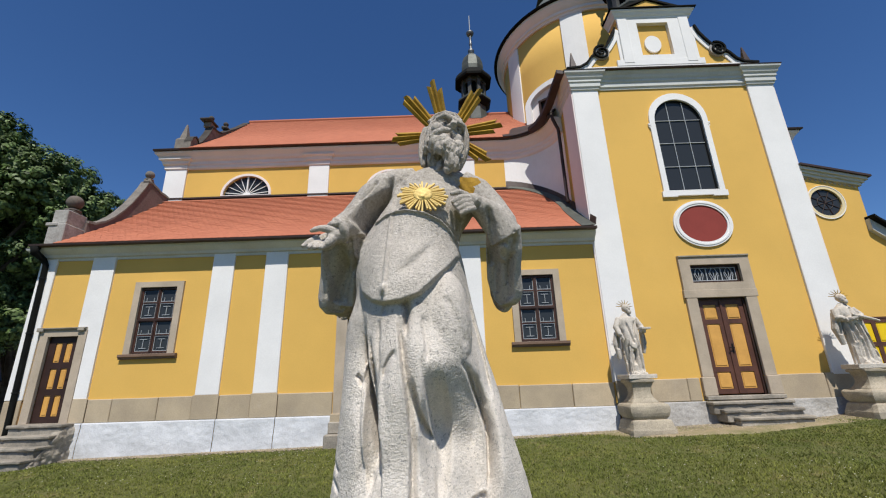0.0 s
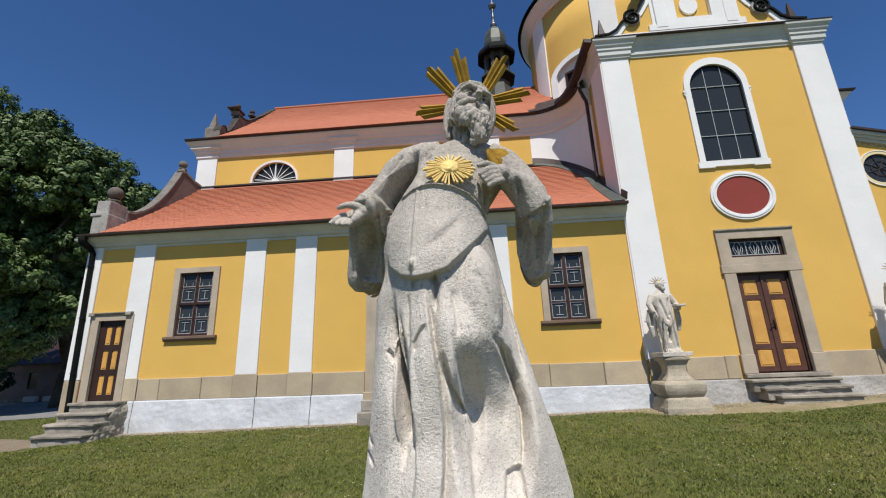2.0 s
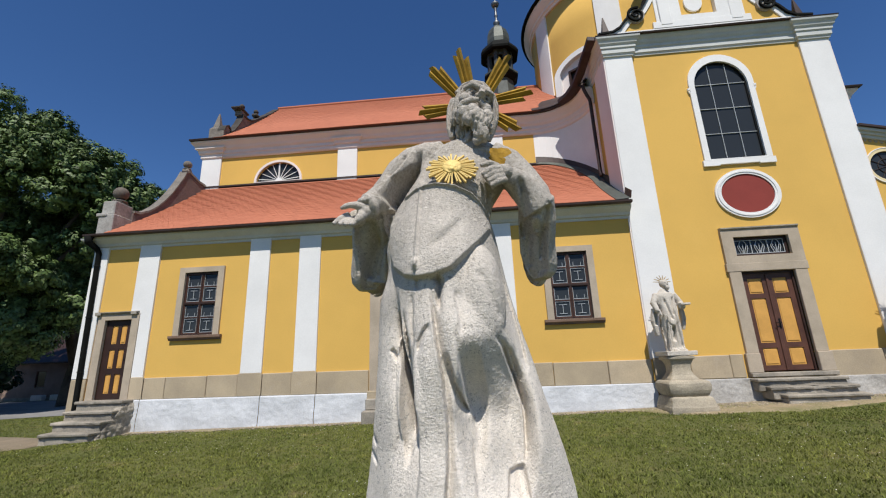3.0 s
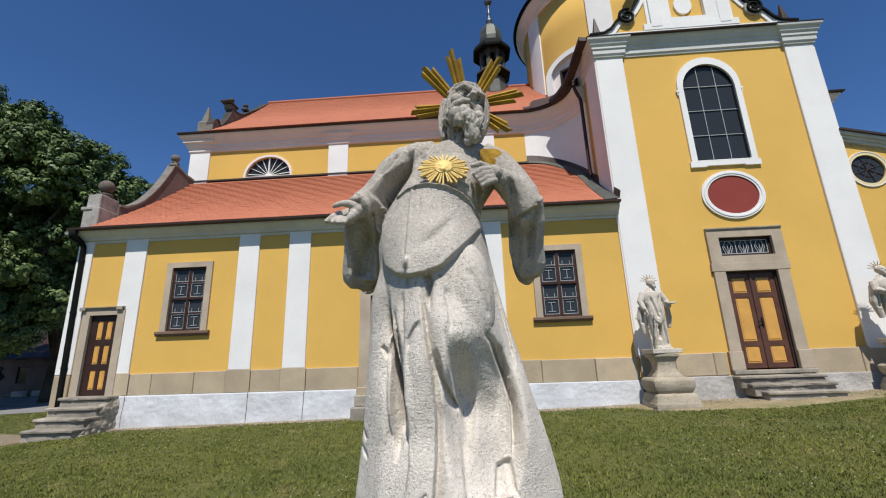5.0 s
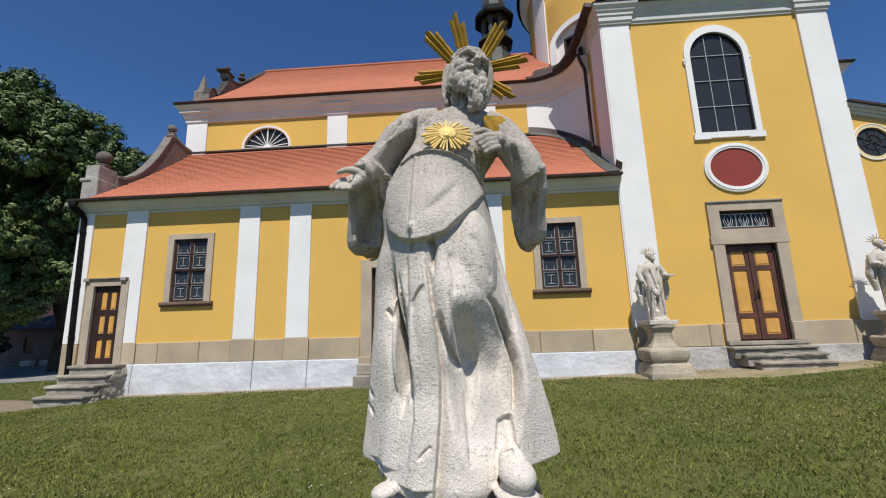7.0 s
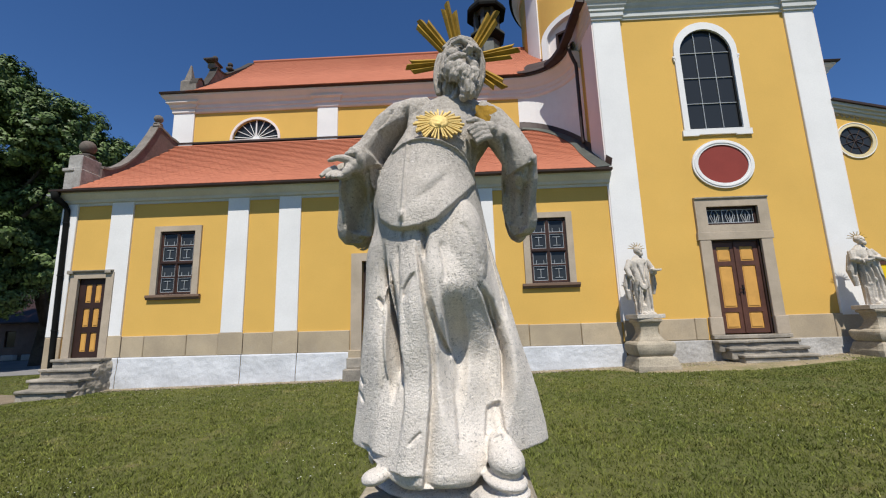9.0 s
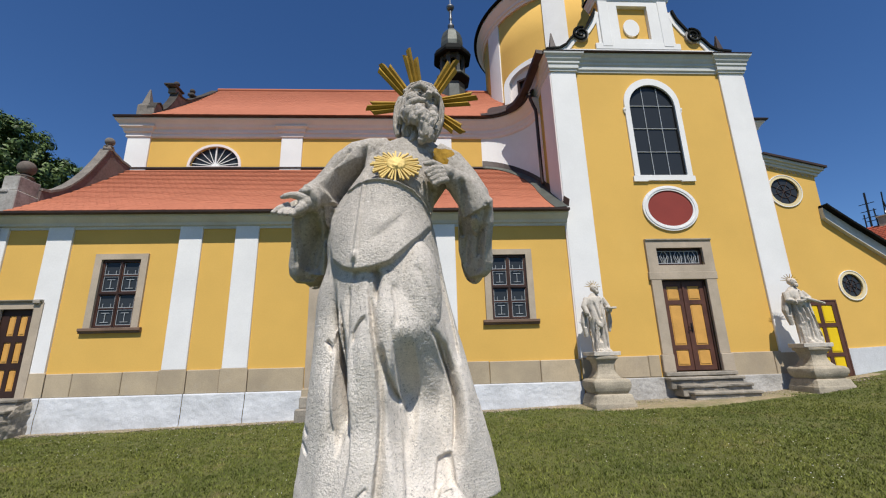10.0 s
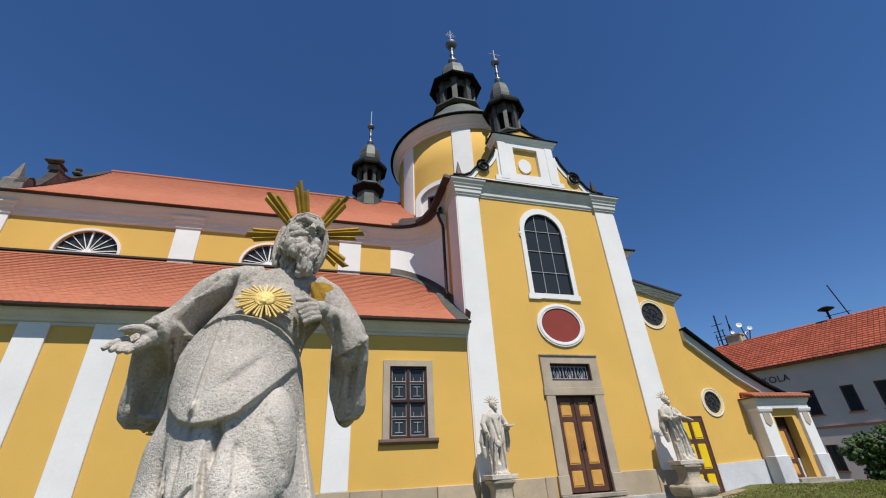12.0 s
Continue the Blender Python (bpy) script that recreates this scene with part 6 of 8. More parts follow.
for k, (sx, sy, zf, yaw, lab) in enumerate(((3.90, 9.62, 1.36, 8, "weathered stone saint holding a book"), (8.97, 9.55, 1.43, -6, "weathered stone saint with a folded robe"))):
    pedestal("pedestal", sx, sy, ground_z(sx, sy) + 0.02, zf - 0.08, "weathered stone pedestal with a bulging base block", 3.0 + 5 * k)
    ob = part("statue", saint(k), M["statue_far"], None, smooth=True)
    ob.location = (sx, sy, zf)
    ob.scale = (0.97, 0.97, 0.955)
    ob.rotation_euler = (0, 0, radians(yaw))
    tagged(ob, lab, "statue", "saints by the main door")
    hx = (0.01, -0.07)[k]
    halo = empty("halo", sx, sy, zf, "small tarnished metal halo of thin rays behind a saint's head", "halo", "halos of the saints by the main door")
    halo.scale, halo.rotation_euler = ob.scale, ob.rotation_euler
    for j in range(8):
        a = math.pi * (j + 0.5) / 8
        part("ray", tube([(hx + 0.07 * math.cos(a), 0.04, 1.62 + 0.07 * math.sin(a)), (hx + 0.22 * math.cos(a), 0.05, 1.60 + 0.20 * math.sin(a))], [0.012, 0.006], 5), M["gold_dark"], halo)


# ---- school ----
def school():
    p0, p1 = Vector((30.2, 27.7)), Vector((36.0, 9.0))
    ux = (p1 - p0).normalized()
    length = (p1 - p0).length
    nrm = Vector((ux.y, -ux.x))          # outward, to the west
    rot = Matrix(((ux.x, -nrm.x, 0, p0.x), (ux.y, -nrm.y, 0, p0.y), (0, 0, 1, 0), (0, 0, 0, 1)))
    s = empty("school_building", p0.x, p0.y, -0.8, "two-storey pinkish school building with a red tile roof", "building")
    inv = Matrix.Translation(-s.location)

    def add(nm, bm, mat, label="", parent=None):
        bm.transform(rot)
        bm.transform(inv)
        return part(nm, bm, mat, parent or s, label)

    wins, low = [], []
    for u in (6.28, 8.40, 10.12, 11.9, 13.7, 15.5):
        wins.append((u - 0.36, u + 0.36, 3.56, 5.14))
        low.append((u - 0.34, u + 0.34, 0.25, 1.76))
    add("wall", slab([rect(0, length, -1.2, 6.95)] + [rect(*w) for w in wins + low], 0, 0.4), M["school"])
    add("end_wall", slab([[(0.4, -1.2), (8.4, -1.2), (8.4, 6.95), (4.4, 10.1), (0.4, 6.95)]], 0, 0.4, axes="yz"), M["school"])
    add("string_band", boxed(0, length, -0.06, 0.0, 2.72, 2.86), M["school_band"], "brown string course")
    add("eave", boxed(-0.3, length, -0.45, 0.0, 6.92, 7.06), M["school_band"], "brown eaves board")
    for w in wins + low:
        wo = add("window", slab([rect(*w), rect(w[0] + 0.08, w[1] - 0.08, w[2] + 0.08, w[3] - 0.08)], 0.06, 0.14), M["brown"])
        g = bmesh.new()
        xm = (w[0] + w[1]) / 2
        box(g, xm - 0.03, xm + 0.03, 0.07, 0.13, w[2] + 0.08, w[3] - 0.08)
        box(g, w[0] + 0.08, w[1] - 0.08, 0.072, 0.128, w[3] - 0.5, w[3] - 0.45)
        add("glazing_bar", g, M["dark_brown"], parent=wo)
        add("pane", boxed(w[0] + 0.08, w[1] - 0.08, 0.14, 0.15, w[2] + 0.08, w[3] - 0.08), M["glass2"], parent=wo)
        add("window_sill", boxed(w[0] - 0.08, w[1] + 0.08, -0.10, 0.05, w[2] - 0.07, w[2]), M["school_band"], parent=wo)
    roof = add("roof", slab([[(-0.5, 7.02), (4.4, 10.25), (9.2, 7.0), (9.0, 6.9), (4.4, 10.05), (-0.3, 6.94)]], -0.3, length, axes="yz"), M["roof_bed"], "red clay tile roof")
    # roof tiles in courses
    vs, fs = [], []
    lx, run = 0.30, math.hypot(4.9, 3.23)
    e = Vector((4.9, 3.23)).normalized()
    rows_, cols_ = int(run / 0.34), int((length + 0.3) / lx)
    for j in range(rows_):
        for i in range(cols_):
            xa = -0.3 + i * lx + 0.01
            for (du, dv, h) in ((0, 0, 0.07), (lx - 0.05, 0, 0.05), (lx - 0.05, 0.36, 0.012), (0, 0.36, 0.03), (0, 0, 0.01), (lx - 0.05, 0, 0.01)):
                d = j * 0.34 + dv
                vs.append((xa + du, -0.5 + e.x * d - e.y * h, 7.03 + e.y * d + e.x * h))
            b = len(vs) - 6
            fs += [(b, b + 1, b + 2, b + 3), (b + 4, b + 5, b + 1, b)]
    v = np.array(vs)
    v = np.c_[v, np.ones(len(v))] @ np.array(inv @ rot).T
    mesh_from_arrays("roof_tiles", v[:, :3], np.array(fs), M["tile_red"], roof, kind="stuff")
    ch = bmesh.new()
    box(ch, 0.95, 2.1, 4.0, 4.9, 9.4, 10.75, bevel=0.02)
    box(ch, 0.88, 2.17, 3.93, 4.97, 10.75, 10.85)
    add("chimney", ch, M["plinth"], "tan rendered chimney")
    for k, (u, lean, z0_, h) in enumerate(((0.35, 0.12, 9.9, 13.0), (0.75, 0.0, 9.9, 11.6), (0.05, 0.05, 9.7, 11.3), (1.55, -0.15, 10.8, 12.0), (1.30, 0.15, 10.8, 12.7), (2.5, -0.25, 9.8, 11.5), (2.55, 0.35, 10.0, 11.1))):
        add("antenna", tube([(u, 4.4, z0_), (u + lean, 4.4, h)], 0.045 if k else 0.07, 5), M["iron"], "thin roof antenna")
    for u, z in ((0.4, 11.0), (0.4, 11.5), (0.4, 12.1), (0.5, 10.7)):
        add("antenna_arm", tube([(u - 0.45, 4.4, z), (u + 0.5, 4.4, z)], 0.03, 5), M["iron"])
    for u, z, r in ((2.25, 11.5, 0.9), (2.95, 11.05, 0.75), (1.55, 11.05, 0.6), (2.6, 10.7, 0.6)):
        dish = lathe([(0.0, 0.0), (0.2, 0.03), (0.36, 0.12), (0.34, 0.13), (0.0, 0.04)], 14)
        dish.transform(Matrix.Translation((u, 4.2, z)) @ Matrix.Rotation(radians(75), 4, "X") @ Matrix.Rotation(radians(30), 4, "Y") @ Matrix.Scale(r * 0.7, 4))
        add("satellite_dish", dish, M["white"], "white satellite dish")
    sir = bmesh.new()
    tube([(8.30, 4.4, 9.9), (8.30, 4.4, 11.0)], 0.09, 6, sir)
    lathe([(0.12, 10.85), (0.50, 11.0), (0.54, 11.06), (0.25, 11.2), (0.0, 11.23)], 14, 8.30, 4.4, sir)
    add("siren", sir, M["iron"], "mushroom-shaped roof siren")
    add("roof_pole", tube([(9.48, 4.4, 10.0), (9.05, 4.4, 12.75)], 0.045, 6), M["iron"])
    add("roof_rail", tube([(8.1, 4.4, 10.5), (9.6, 4.4, 10.5)], 0.025, 5), M["iron"])
    # lettering
    cu = bpy.data.curves.new("lettering", "FONT")
    cu.body, cu.size, cu.extrude = "\u0160KOLA", 0.62, 0.02
    cu.space_character = 1.12
    tmp = bpy.data.objects.new("tmp", cu)
    scene.collection.objects.link(tmp)
    me = bpy.data.meshes.new_from_object(tmp.evaluated_get(bpy.context.evaluated_depsgraph_get()))
    bpy.data.objects.remove(tmp)
    bm = bmesh.new()
    bm.from_mesh(me)
    bm.transform(Matrix.Translation((3.56, -0.03, 5.96)) @ Matrix.Rotation(radians(90), 4, "X"))
    add("lettering", bm, M["lettering"], "dark wall lettering of the school")


school()

# ---- the large saint in front of the church ----
def smooth_sections(sec, n):
    """Even rings between given sections (z first), on a smooth curve."""
    sec = np.array(sec)
    zs = np.linspace(sec[0, 0], sec[-1, 0], n)
    cols = []
    k = np.gradient(sec[:, 1:], sec[:, 0], axis=0)
    for i in range(1, sec.shape[1]):
        j = np.clip(np.searchsorted(sec[:, 0], zs) - 1, 0, len(sec) - 2)
        h = sec[j + 1, 0] - sec[j, 0]
        t = (zs - sec[j, 0]) / h
        a, b, ka, kb = sec[j, i], sec[j + 1, i], k[j, i - 1], k[j + 1, i - 1]
        cols.append((2 * t**3 - 3 * t**2 + 1) * a + (t**3 - 2 * t**2 + t) * h * ka + (3 * t**2 - 2 * t**3) * b + (t**3 - t**2) * h * kb)
    return [tuple(float(v) for v in r) for r in zip(zs, *cols)]


def remesh_again(me, voxel, it):
    bm = bmesh.new()
    bm.from_mesh(me)
    bpy.data.meshes.remove(me)
    return remeshed(bm, voxel, it)


def saint_head():
    """Face leaning and turned to its left, a hood of hair drawn round it, full beard in heavy curls."""
    bm = bmesh.new()
    k = 1.50
    turn = (Matrix.Rotation(radians(25), 4, "Z") @ Matrix.Rotation(radians(20), 4, "Y") @ Matrix.Rotation(radians(-4), 4, "X"))
    eyes = Vector((-0.236, 1.770, 2.701))
    h = Matrix.Translation(eyes - turn.to_3x3() @ Vector((0, -0.078 * k, 0.010 * k))) @ turn @ Matrix.Scale(k, 4)

    def lump(x, y, z, rx, ry, rz, n=16):
        blob(bm, h @ Vector((x, y, z)), (k * rx, k * ry, k * rz), turn, n)

    def cord(pts, radii, n=10):
        tube([tuple(h @ Vector(p)) for p in pts], [k * r for r in radii], n, bm)

    lump(0, 0.015, 0.010, 0.066, 0.078, 0.072, 24)                # skull
    lump(0, -0.030, -0.012, 0.056, 0.044, 0.078, 24)              # face
    lump(0, -0.044, 0.050, 0.050, 0.034, 0.030)                   # forehead
    lump(0, -0.046, -0.070, 0.038, 0.036, 0.032)                  # chin
    cord([(0, -0.080, 0.034), (0, -0.092, 0.014), (0, -0.112, -0.012), (0, -0.092, -0.022)], [0.0075, 0.0095, 0.0135, 0.009])
    for s in (-1, 1):
        cord([(0.056 * s, -0.058, 0.022), (0.036 * s, -0.083, 0.036), (0.010 * s, -0.088, 0.032)], [0.008, 0.012, 0.010])
        lump(0.012 * s, -0.096, -0.016, 0.009, 0.010, 0.008, 10)
        lump(0.040 * s, -0.060, -0.018, 0.023, 0.021, 0.022)
        lump(0.030 * s, -0.063, 0.008, 0.014, 0.011, 0.0085, 12)
        cord([(0.014 * s, -0.076, 0.015), (0.030 * s, -0.079, 0.019), (0.047 * s, -0.066, 0.013)], [0.0025, 0.0035, 0.0025], 8)
        cord([(0.003 * s, -0.096, -0.031), (0.024 * s, -0.092, -0.038), (0.046 * s, -0.078, -0.058), (0.054 * s, -0.066, -0.078)], [0.008, 0.0125, 0.012, 0.008])
    cord([(-0.014, -0.084, -0.054), (0, -0.089, -0.055), (0.014, -0.084, -0.054)], [0.005, 0.007, 0.005])
    # beard: curls from cheek to cheek, hollow underneath, hanging longer below the turned chin
    for x, y, z, r in ((-0.352, 1.778, 2.603, 0.036), (-0.322, 1.742, 2.585, 0.040), (-0.300, 1.732, 2.548, 0.034), (-0.278, 1.728, 2.585, 0.036),
                       (-0.252, 1.718, 2.545, 0.038), (-0.232, 1.722, 2.508, 0.036), (-0.262, 1.735, 2.500, 0.028), (-0.250, 1.728, 2.462, 0.032), (-0.226, 1.738, 2.440, 0.028),
                       (-0.262, 1.742, 2.428, 0.024), (-0.205, 1.752, 2.560, 0.034), (-0.208, 1.765, 2.605, 0.032), (-0.204, 1.765, 2.500, 0.028)):
        blob(bm, (x, y, z), (r, r * 0.95, r * 1.12), Matrix.Rotation(0.3, 4, "Y"), 14)
    for x, y, z, rx, rz in ((-0.318, 1.835, 2.505, 0.055, 0.080), (-0.322, 1.838, 2.445, 0.042, 0.060), (-0.285, 1.825, 2.470, 0.050, 0.075), (-0.272, 1.830, 2.560, 0.085, 0.085)):
        blob(bm, (x, y, z), (rx, 0.050, rz), None, 16)
    rng = random.Random(31)
    for x0, z0, x1, z1, y in ((-0.366, 2.615, -0.372, 2.540, 1.778), (-0.342, 2.600, -0.338, 2.525, 1.752), (-0.314, 2.598, -0.322, 2.515, 1.728), (-0.288, 2.600, -0.288, 2.500, 1.708), (-0.262, 2.590, -0.268, 2.470, 1.698),
                              (-0.240, 2.575, -0.250, 2.430, 1.700), (-0.222, 2.570, -0.228, 2.420, 1.712), (-0.205, 2.600, -0.206, 2.470, 1.738), (-0.345, 2.560, -0.346, 2.460, 1.792), (-0.305, 2.520, -0.318, 2.415, 1.785)):
        ph, lock = 6 * rng.random(), []
        for j in range(9):
            v = j / 8
            lock.append((x0 + (x1 - x0) * v + 0.010 * math.sin(ph + 8.0 * v), y + 0.012 * (2 * v - 1) ** 2 + 0.006 * math.cos(ph + 8.0 * v), z0 + (z1 - z0) * v))
        tube(lock, [0.009, 0.014, 0.017, 0.0185, 0.0185, 0.018, 0.016, 0.012, 0.007], 10, bm)
    # hood of hair: a rolled edge over the brow and down both cheeks, and the mass behind
    for pts, radii in (
        ([(-0.364, 1.822, 2.665), (-0.354, 1.828, 2.732), (-0.320, 1.830, 2.792), (-0.266, 1.832, 2.824), (-0.214, 1.834, 2.810), (-0.178, 1.838, 2.757), (-0.164, 1.842, 2.690)], [0.012, 0.015, 0.016, 0.016, 0.016, 0.016, 0.014]),
        ([(-0.372, 1.850, 2.740), (-0.386, 1.842, 2.680), (-0.392, 1.830, 2.610), (-0.394, 1.822, 2.545), (-0.392, 1.818, 2.490)], [0.022, 0.026, 0.027, 0.024, 0.014]),
        ([(-0.170, 1.830, 2.740), (-0.160, 1.836, 2.670), (-0.166, 1.842, 2.600), (-0.184, 1.850, 2.540), (-0.204, 1.855, 2.480)], [0.020, 0.025, 0.027, 0.026, 0.016]),
        ([(-0.352, 1.862, 2.780), (-0.310, 1.862, 2.826), (-0.262, 1.862, 2.842), (-0.214, 1.862, 2.826), (-0.182, 1.862, 2.780)], [0.022, 0.022, 0.022, 0.022, 0.022]),
    ):
        tube(pts, radii, 12, bm)
    blob(bm, (-0.272, 1.925, 2.700), (0.112, 0.090, 0.140), None, 24)
    blob(bm, (-0.290, 1.910, 2.53), (0.085, 0.060, 0.120), None, 18)
    me = remeshed(bm, 0.0032, 1)
    c = Carver(me)
    for pts in ([(-0.378, 2.735), (-0.396, 2.68), (-0.402, 2.60), (-0.402, 2.52)], [(-0.366, 2.72), (-0.380, 2.66), (-0.386, 2.58), (-0.385, 2.51)], [(-0.158, 2.74), (-0.150, 2.66), (-0.158, 2.57)], [(-0.176, 2.72), (-0.172, 2.65), (-0.184, 2.56)],
                [(-0.345, 2.80), (-0.285, 2.842), (-0.205, 2.822)], [(-0.352, 2.752), (-0.312, 2.806), (-0.262, 2.834), (-0.205, 2.818), (-0.172, 2.76)]):
        c.stroke(pts, 0.0048, 0.0048, 0.012, limit=1.95, ends=(0.2, 0.2))
    for k2 in range(9):                                            # wavy cuts between the curls
        u = k2 / 8
        x, z = -0.366 + 0.166 * u, 2.600 - 0.04 * math.sin(math.pi * u) - 0.02 * (k2 % 3)
        c.stroke([(x, z), (x + 0.008, z - 0.03), (x - 0.004, z - 0.062), (x + 0.006, z - 0.095)], 0.0065, 0.0065, 0.009, limit=1.82, ends=(0.2, 0.3))
    c.done()
    return me


def saint_hands():
    bm = bmesh.new()
    # open palm, thumb and fingers held out
    tube([(-0.79, 1.735, 2.085), (-0.825, 1.715, 2.075), (-0.85, 1.71, 2.065)], [0.040, 0.038, 0.030], 14, bm)
    blob(bm, (-0.868, 1.742, 2.056), (0.048, 0.020, 0.046), Matrix.Rotation(0.5, 4, "Y"), 16)
    tube([(-0.820, 1.702, 2.092), (-0.855, 1.685, 2.102), (-0.884, 1.678, 2.102), (-0.906, 1.678, 2.096), (-0.930, 1.684, 2.090)], [0.022, 0.020, 0.015, 0.014, 0.008], 12, bm)
    tube([(-0.822, 1.695, 2.055), (-0.838, 1.680, 2.032), (-0.850, 1.672, 2.015)], [0.024, 0.022, 0.016], 12, bm)
    for base, mid, tip in (((-0.900, 1.720, 2.070), (-0.935, 1.690, 2.040), (-0.958, 1.668, 2.008)), ((-0.885, 1.712, 2.045), (-0.912, 1.682, 2.022), (-0.928, 1.660, 2.000)),
                           ((-0.868, 1.702, 2.030), (-0.888, 1.672, 2.012), (-0.897, 1.652, 1.994)), ((-0.850, 1.690, 2.020), (-0.862, 1.664, 2.006), (-0.866, 1.648, 1.992))):
        tube([base, mid, tip], [0.016, 0.0145, 0.010], 12, bm)
    # the other hand closed on the breast
    tube([(-0.105, 1.745, 2.222), (-0.145, 1.715, 2.232), (-0.185, 1.700, 2.235)], [0.036, 0.042, 0.032], 14, bm)
    tube([(-0.175, 1.690, 2.252), (-0.215, 1.668, 2.262), (-0.258, 1.662, 2.250)], [0.018, 0.016, 0.010], 12, bm)
    for k in range(4):
        tube([(-0.165 + 0.008 * k, 1.682, 2.238 - 0.020 * k), (-0.212 + 0.012 * k, 1.664, 2.228 - 0.021 * k), (-0.246 + 0.012 * k, 1.668, 2.210 - 0.020 * k), (-0.238 + 0.012 * k, 1.685, 2.195 - 0.018 * k)], [0.017, 0.016, 0.014, 0.009], 12, bm)
    return remeshed(bm, 0.0038, 2)


def big_saint():
    bm = bmesh.new()
    # outer cloak: z, x centre, y centre, half width, half depth, folds
    cloak = [(0.80, -0.385, 1.88, 0.455, 0.27, 1.0), (0.97, -0.39, 1.87, 0.425, 0.27, 1.0), (1.10, -0.40, 1.86, 0.40, 0.27, 0.8), (1.23, -0.415, 1.86, 0.377, 0.265, 0.6),
             (1.34, -0.425, 1.86, 0.36, 0.26, 0.5), (1.50, -0.444, 1.86, 0.334, 0.255, 0.4), (1.65, -0.46, 1.87, 0.313, 0.25, 0.3), (1.79, -0.455, 1.87, 0.281, 0.24, 0.2), (1.94, -0.472, 1.87, 0.273, 0.23, 0.1), (2.09, -0.47, 1.875, 0.252, 0.20, 0.1),
             (2.22, -0.41, 1.88, 0.27, 0.175, 0.1), (2.33, -0.36, 1.89, 0.265, 0.15, 0.05), (2.41, -0.34, 1.89, 0.215, 0.125, 0), (2.47, -0.32, 1.885, 0.13, 0.10, 0)]
    rings = drape(smooth_sections(cloak, 60), [(7, 0.5, 0.5, 0.3), (4, 0.4, -0.6, 1.2)], 120, 0.006, 3)
    low = rings[0]
    rings[0] = [(x, y, z - 0.02 - 0.07 * max(0.0, 1 - abs(x + 0.40) / 0.36)) for x, y, z in low]
    ring_loft(bm, rings)
    # inner gown, fuller in front over belly and knees
    gown = [(0.690, -0.44, 1.80, 0.285, 0.312, 1), (0.712, -0.44, 1.80, 0.302, 0.325, 1), (0.80, -0.435, 1.81, 0.305, 0.325, 1), (0.95, -0.425, 1.82, 0.30, 0.315, 1), (1.10, -0.42, 1.84, 0.285, 0.315, 0.8), (1.25, -0.415, 1.84, 0.28, 0.33, 0.6),
            (1.40, -0.41, 1.84, 0.275, 0.355, 0.4), (1.50, -0.42, 1.84, 0.268, 0.355, 0.3), (1.65, -0.44, 1.85, 0.262, 0.325, 0.2), (1.79, -0.45, 1.86, 0.262, 0.315, 0.1), (1.90, -0.46, 1.865, 0.258, 0.295, 0), (2.05, -0.455, 1.87, 0.235, 0.245, 0),
            (2.20, -0.40, 1.875, 0.22, 0.212, 0), (2.34, -0.36, 1.895, 0.19, 0.165, 0), (2.44, -0.33, 1.90, 0.12, 0.10, 0), (2.52, -0.31, 1.90, 0.085, 0.085, 0)]
    robe = drape(smooth_sections(gown, 70), [(8, 0.5, 0.4, 0.9)], 120, 0.005, 6)
    for r in range(12):
        robe[r] = [(x, y, max(z, 0.690 + 0.002 * r + 1.0 * max(x + 0.30, 0.0) + 0.40 * max(-0.54 - x, 0.0) + 0.012 * math.sin(26 * x)) if y < 1.75 else z) for x, y, z in robe[r]]
    ring_loft(bm, robe)
    blob(bm, (-0.305, 1.668, 1.60), (0.120, 0.142, 0.27), Matrix.Rotation(0.02, 4, "Y"), 20)  # bent knee
    blob(bm, (-0.235, 1.75, 1.20), (0.10, 0.12, 0.26), None, 16)                              # shin
    blob(bm, (-0.56, 1.66, 1.30), (0.10, 0.13, 0.36), None, 16)                               # standing leg
    blob(bm, (-0.46, 1.73, 1.82), (0.21, 0.150, 0.20), None, 20)                              # belly
    # arms and wide sleeves
    tube([(-0.44, 1.90, 2.43), (-0.52, 1.89, 2.415), (-0.595, 1.88, 2.385), (-0.655, 1.86, 2.32), (-0.705, 1.83, 2.235), (-0.755, 1.785, 2.165), (-0.81, 1.735, 2.115)], [0.085, 0.095, 0.10, 0.100, 0.090, 0.075, 0.058], 18, bm)
    tube([(-0.790, 1.742, 2.118), (-0.806, 1.732, 2.108), (-0.815, 1.727, 2.102)], [0.062, 0.070, 0.058], 16, bm)
    tube([(-0.815, 1.727, 2.102), (-0.828, 1.718, 2.093), (-0.836, 1.712, 2.088)], [0.052, 0.058, 0.046], 16, bm)      # cuff
    tube([(-0.795, 1.80, 2.105), (-0.858, 1.900, 2.040), (-0.876, 1.985, 1.945), (-0.893, 2.045, 1.840), (-0.899, 2.060, 1.790), (-0.897, 2.060, 1.755)], [0.055, 0.078, 0.082, 0.090, 0.080, 0.045], 18, bm)
    tube([(-0.725, 1.83, 2.12), (-0.772, 1.92, 1.990), (-0.820, 1.995, 1.880), (-0.838, 2.025, 1.800)], [0.058, 0.070, 0.080, 0.060], 14, bm)
    blob(bm, (-0.870, 2.14, 1.90), (0.085, 0.06, 0.17), None, 16)
    blob(bm, (0.025, 2.12, 1.90), (0.075, 0.06, 0.16), None, 16)
    blob(bm, (-0.832, 1.890, 2.105), (0.105, 0.155, 0.050), Matrix.Rotation(-0.35, 4, "Y"), 18)   # arm inside the wide sleeve
    blob(bm, (-0.745, 1.930, 2.130), (0.085, 0.140, 0.085), None, 16)
    blob(bm, (0.020, 1.930, 2.075), (0.078, 0.130, 0.070), None, 16)
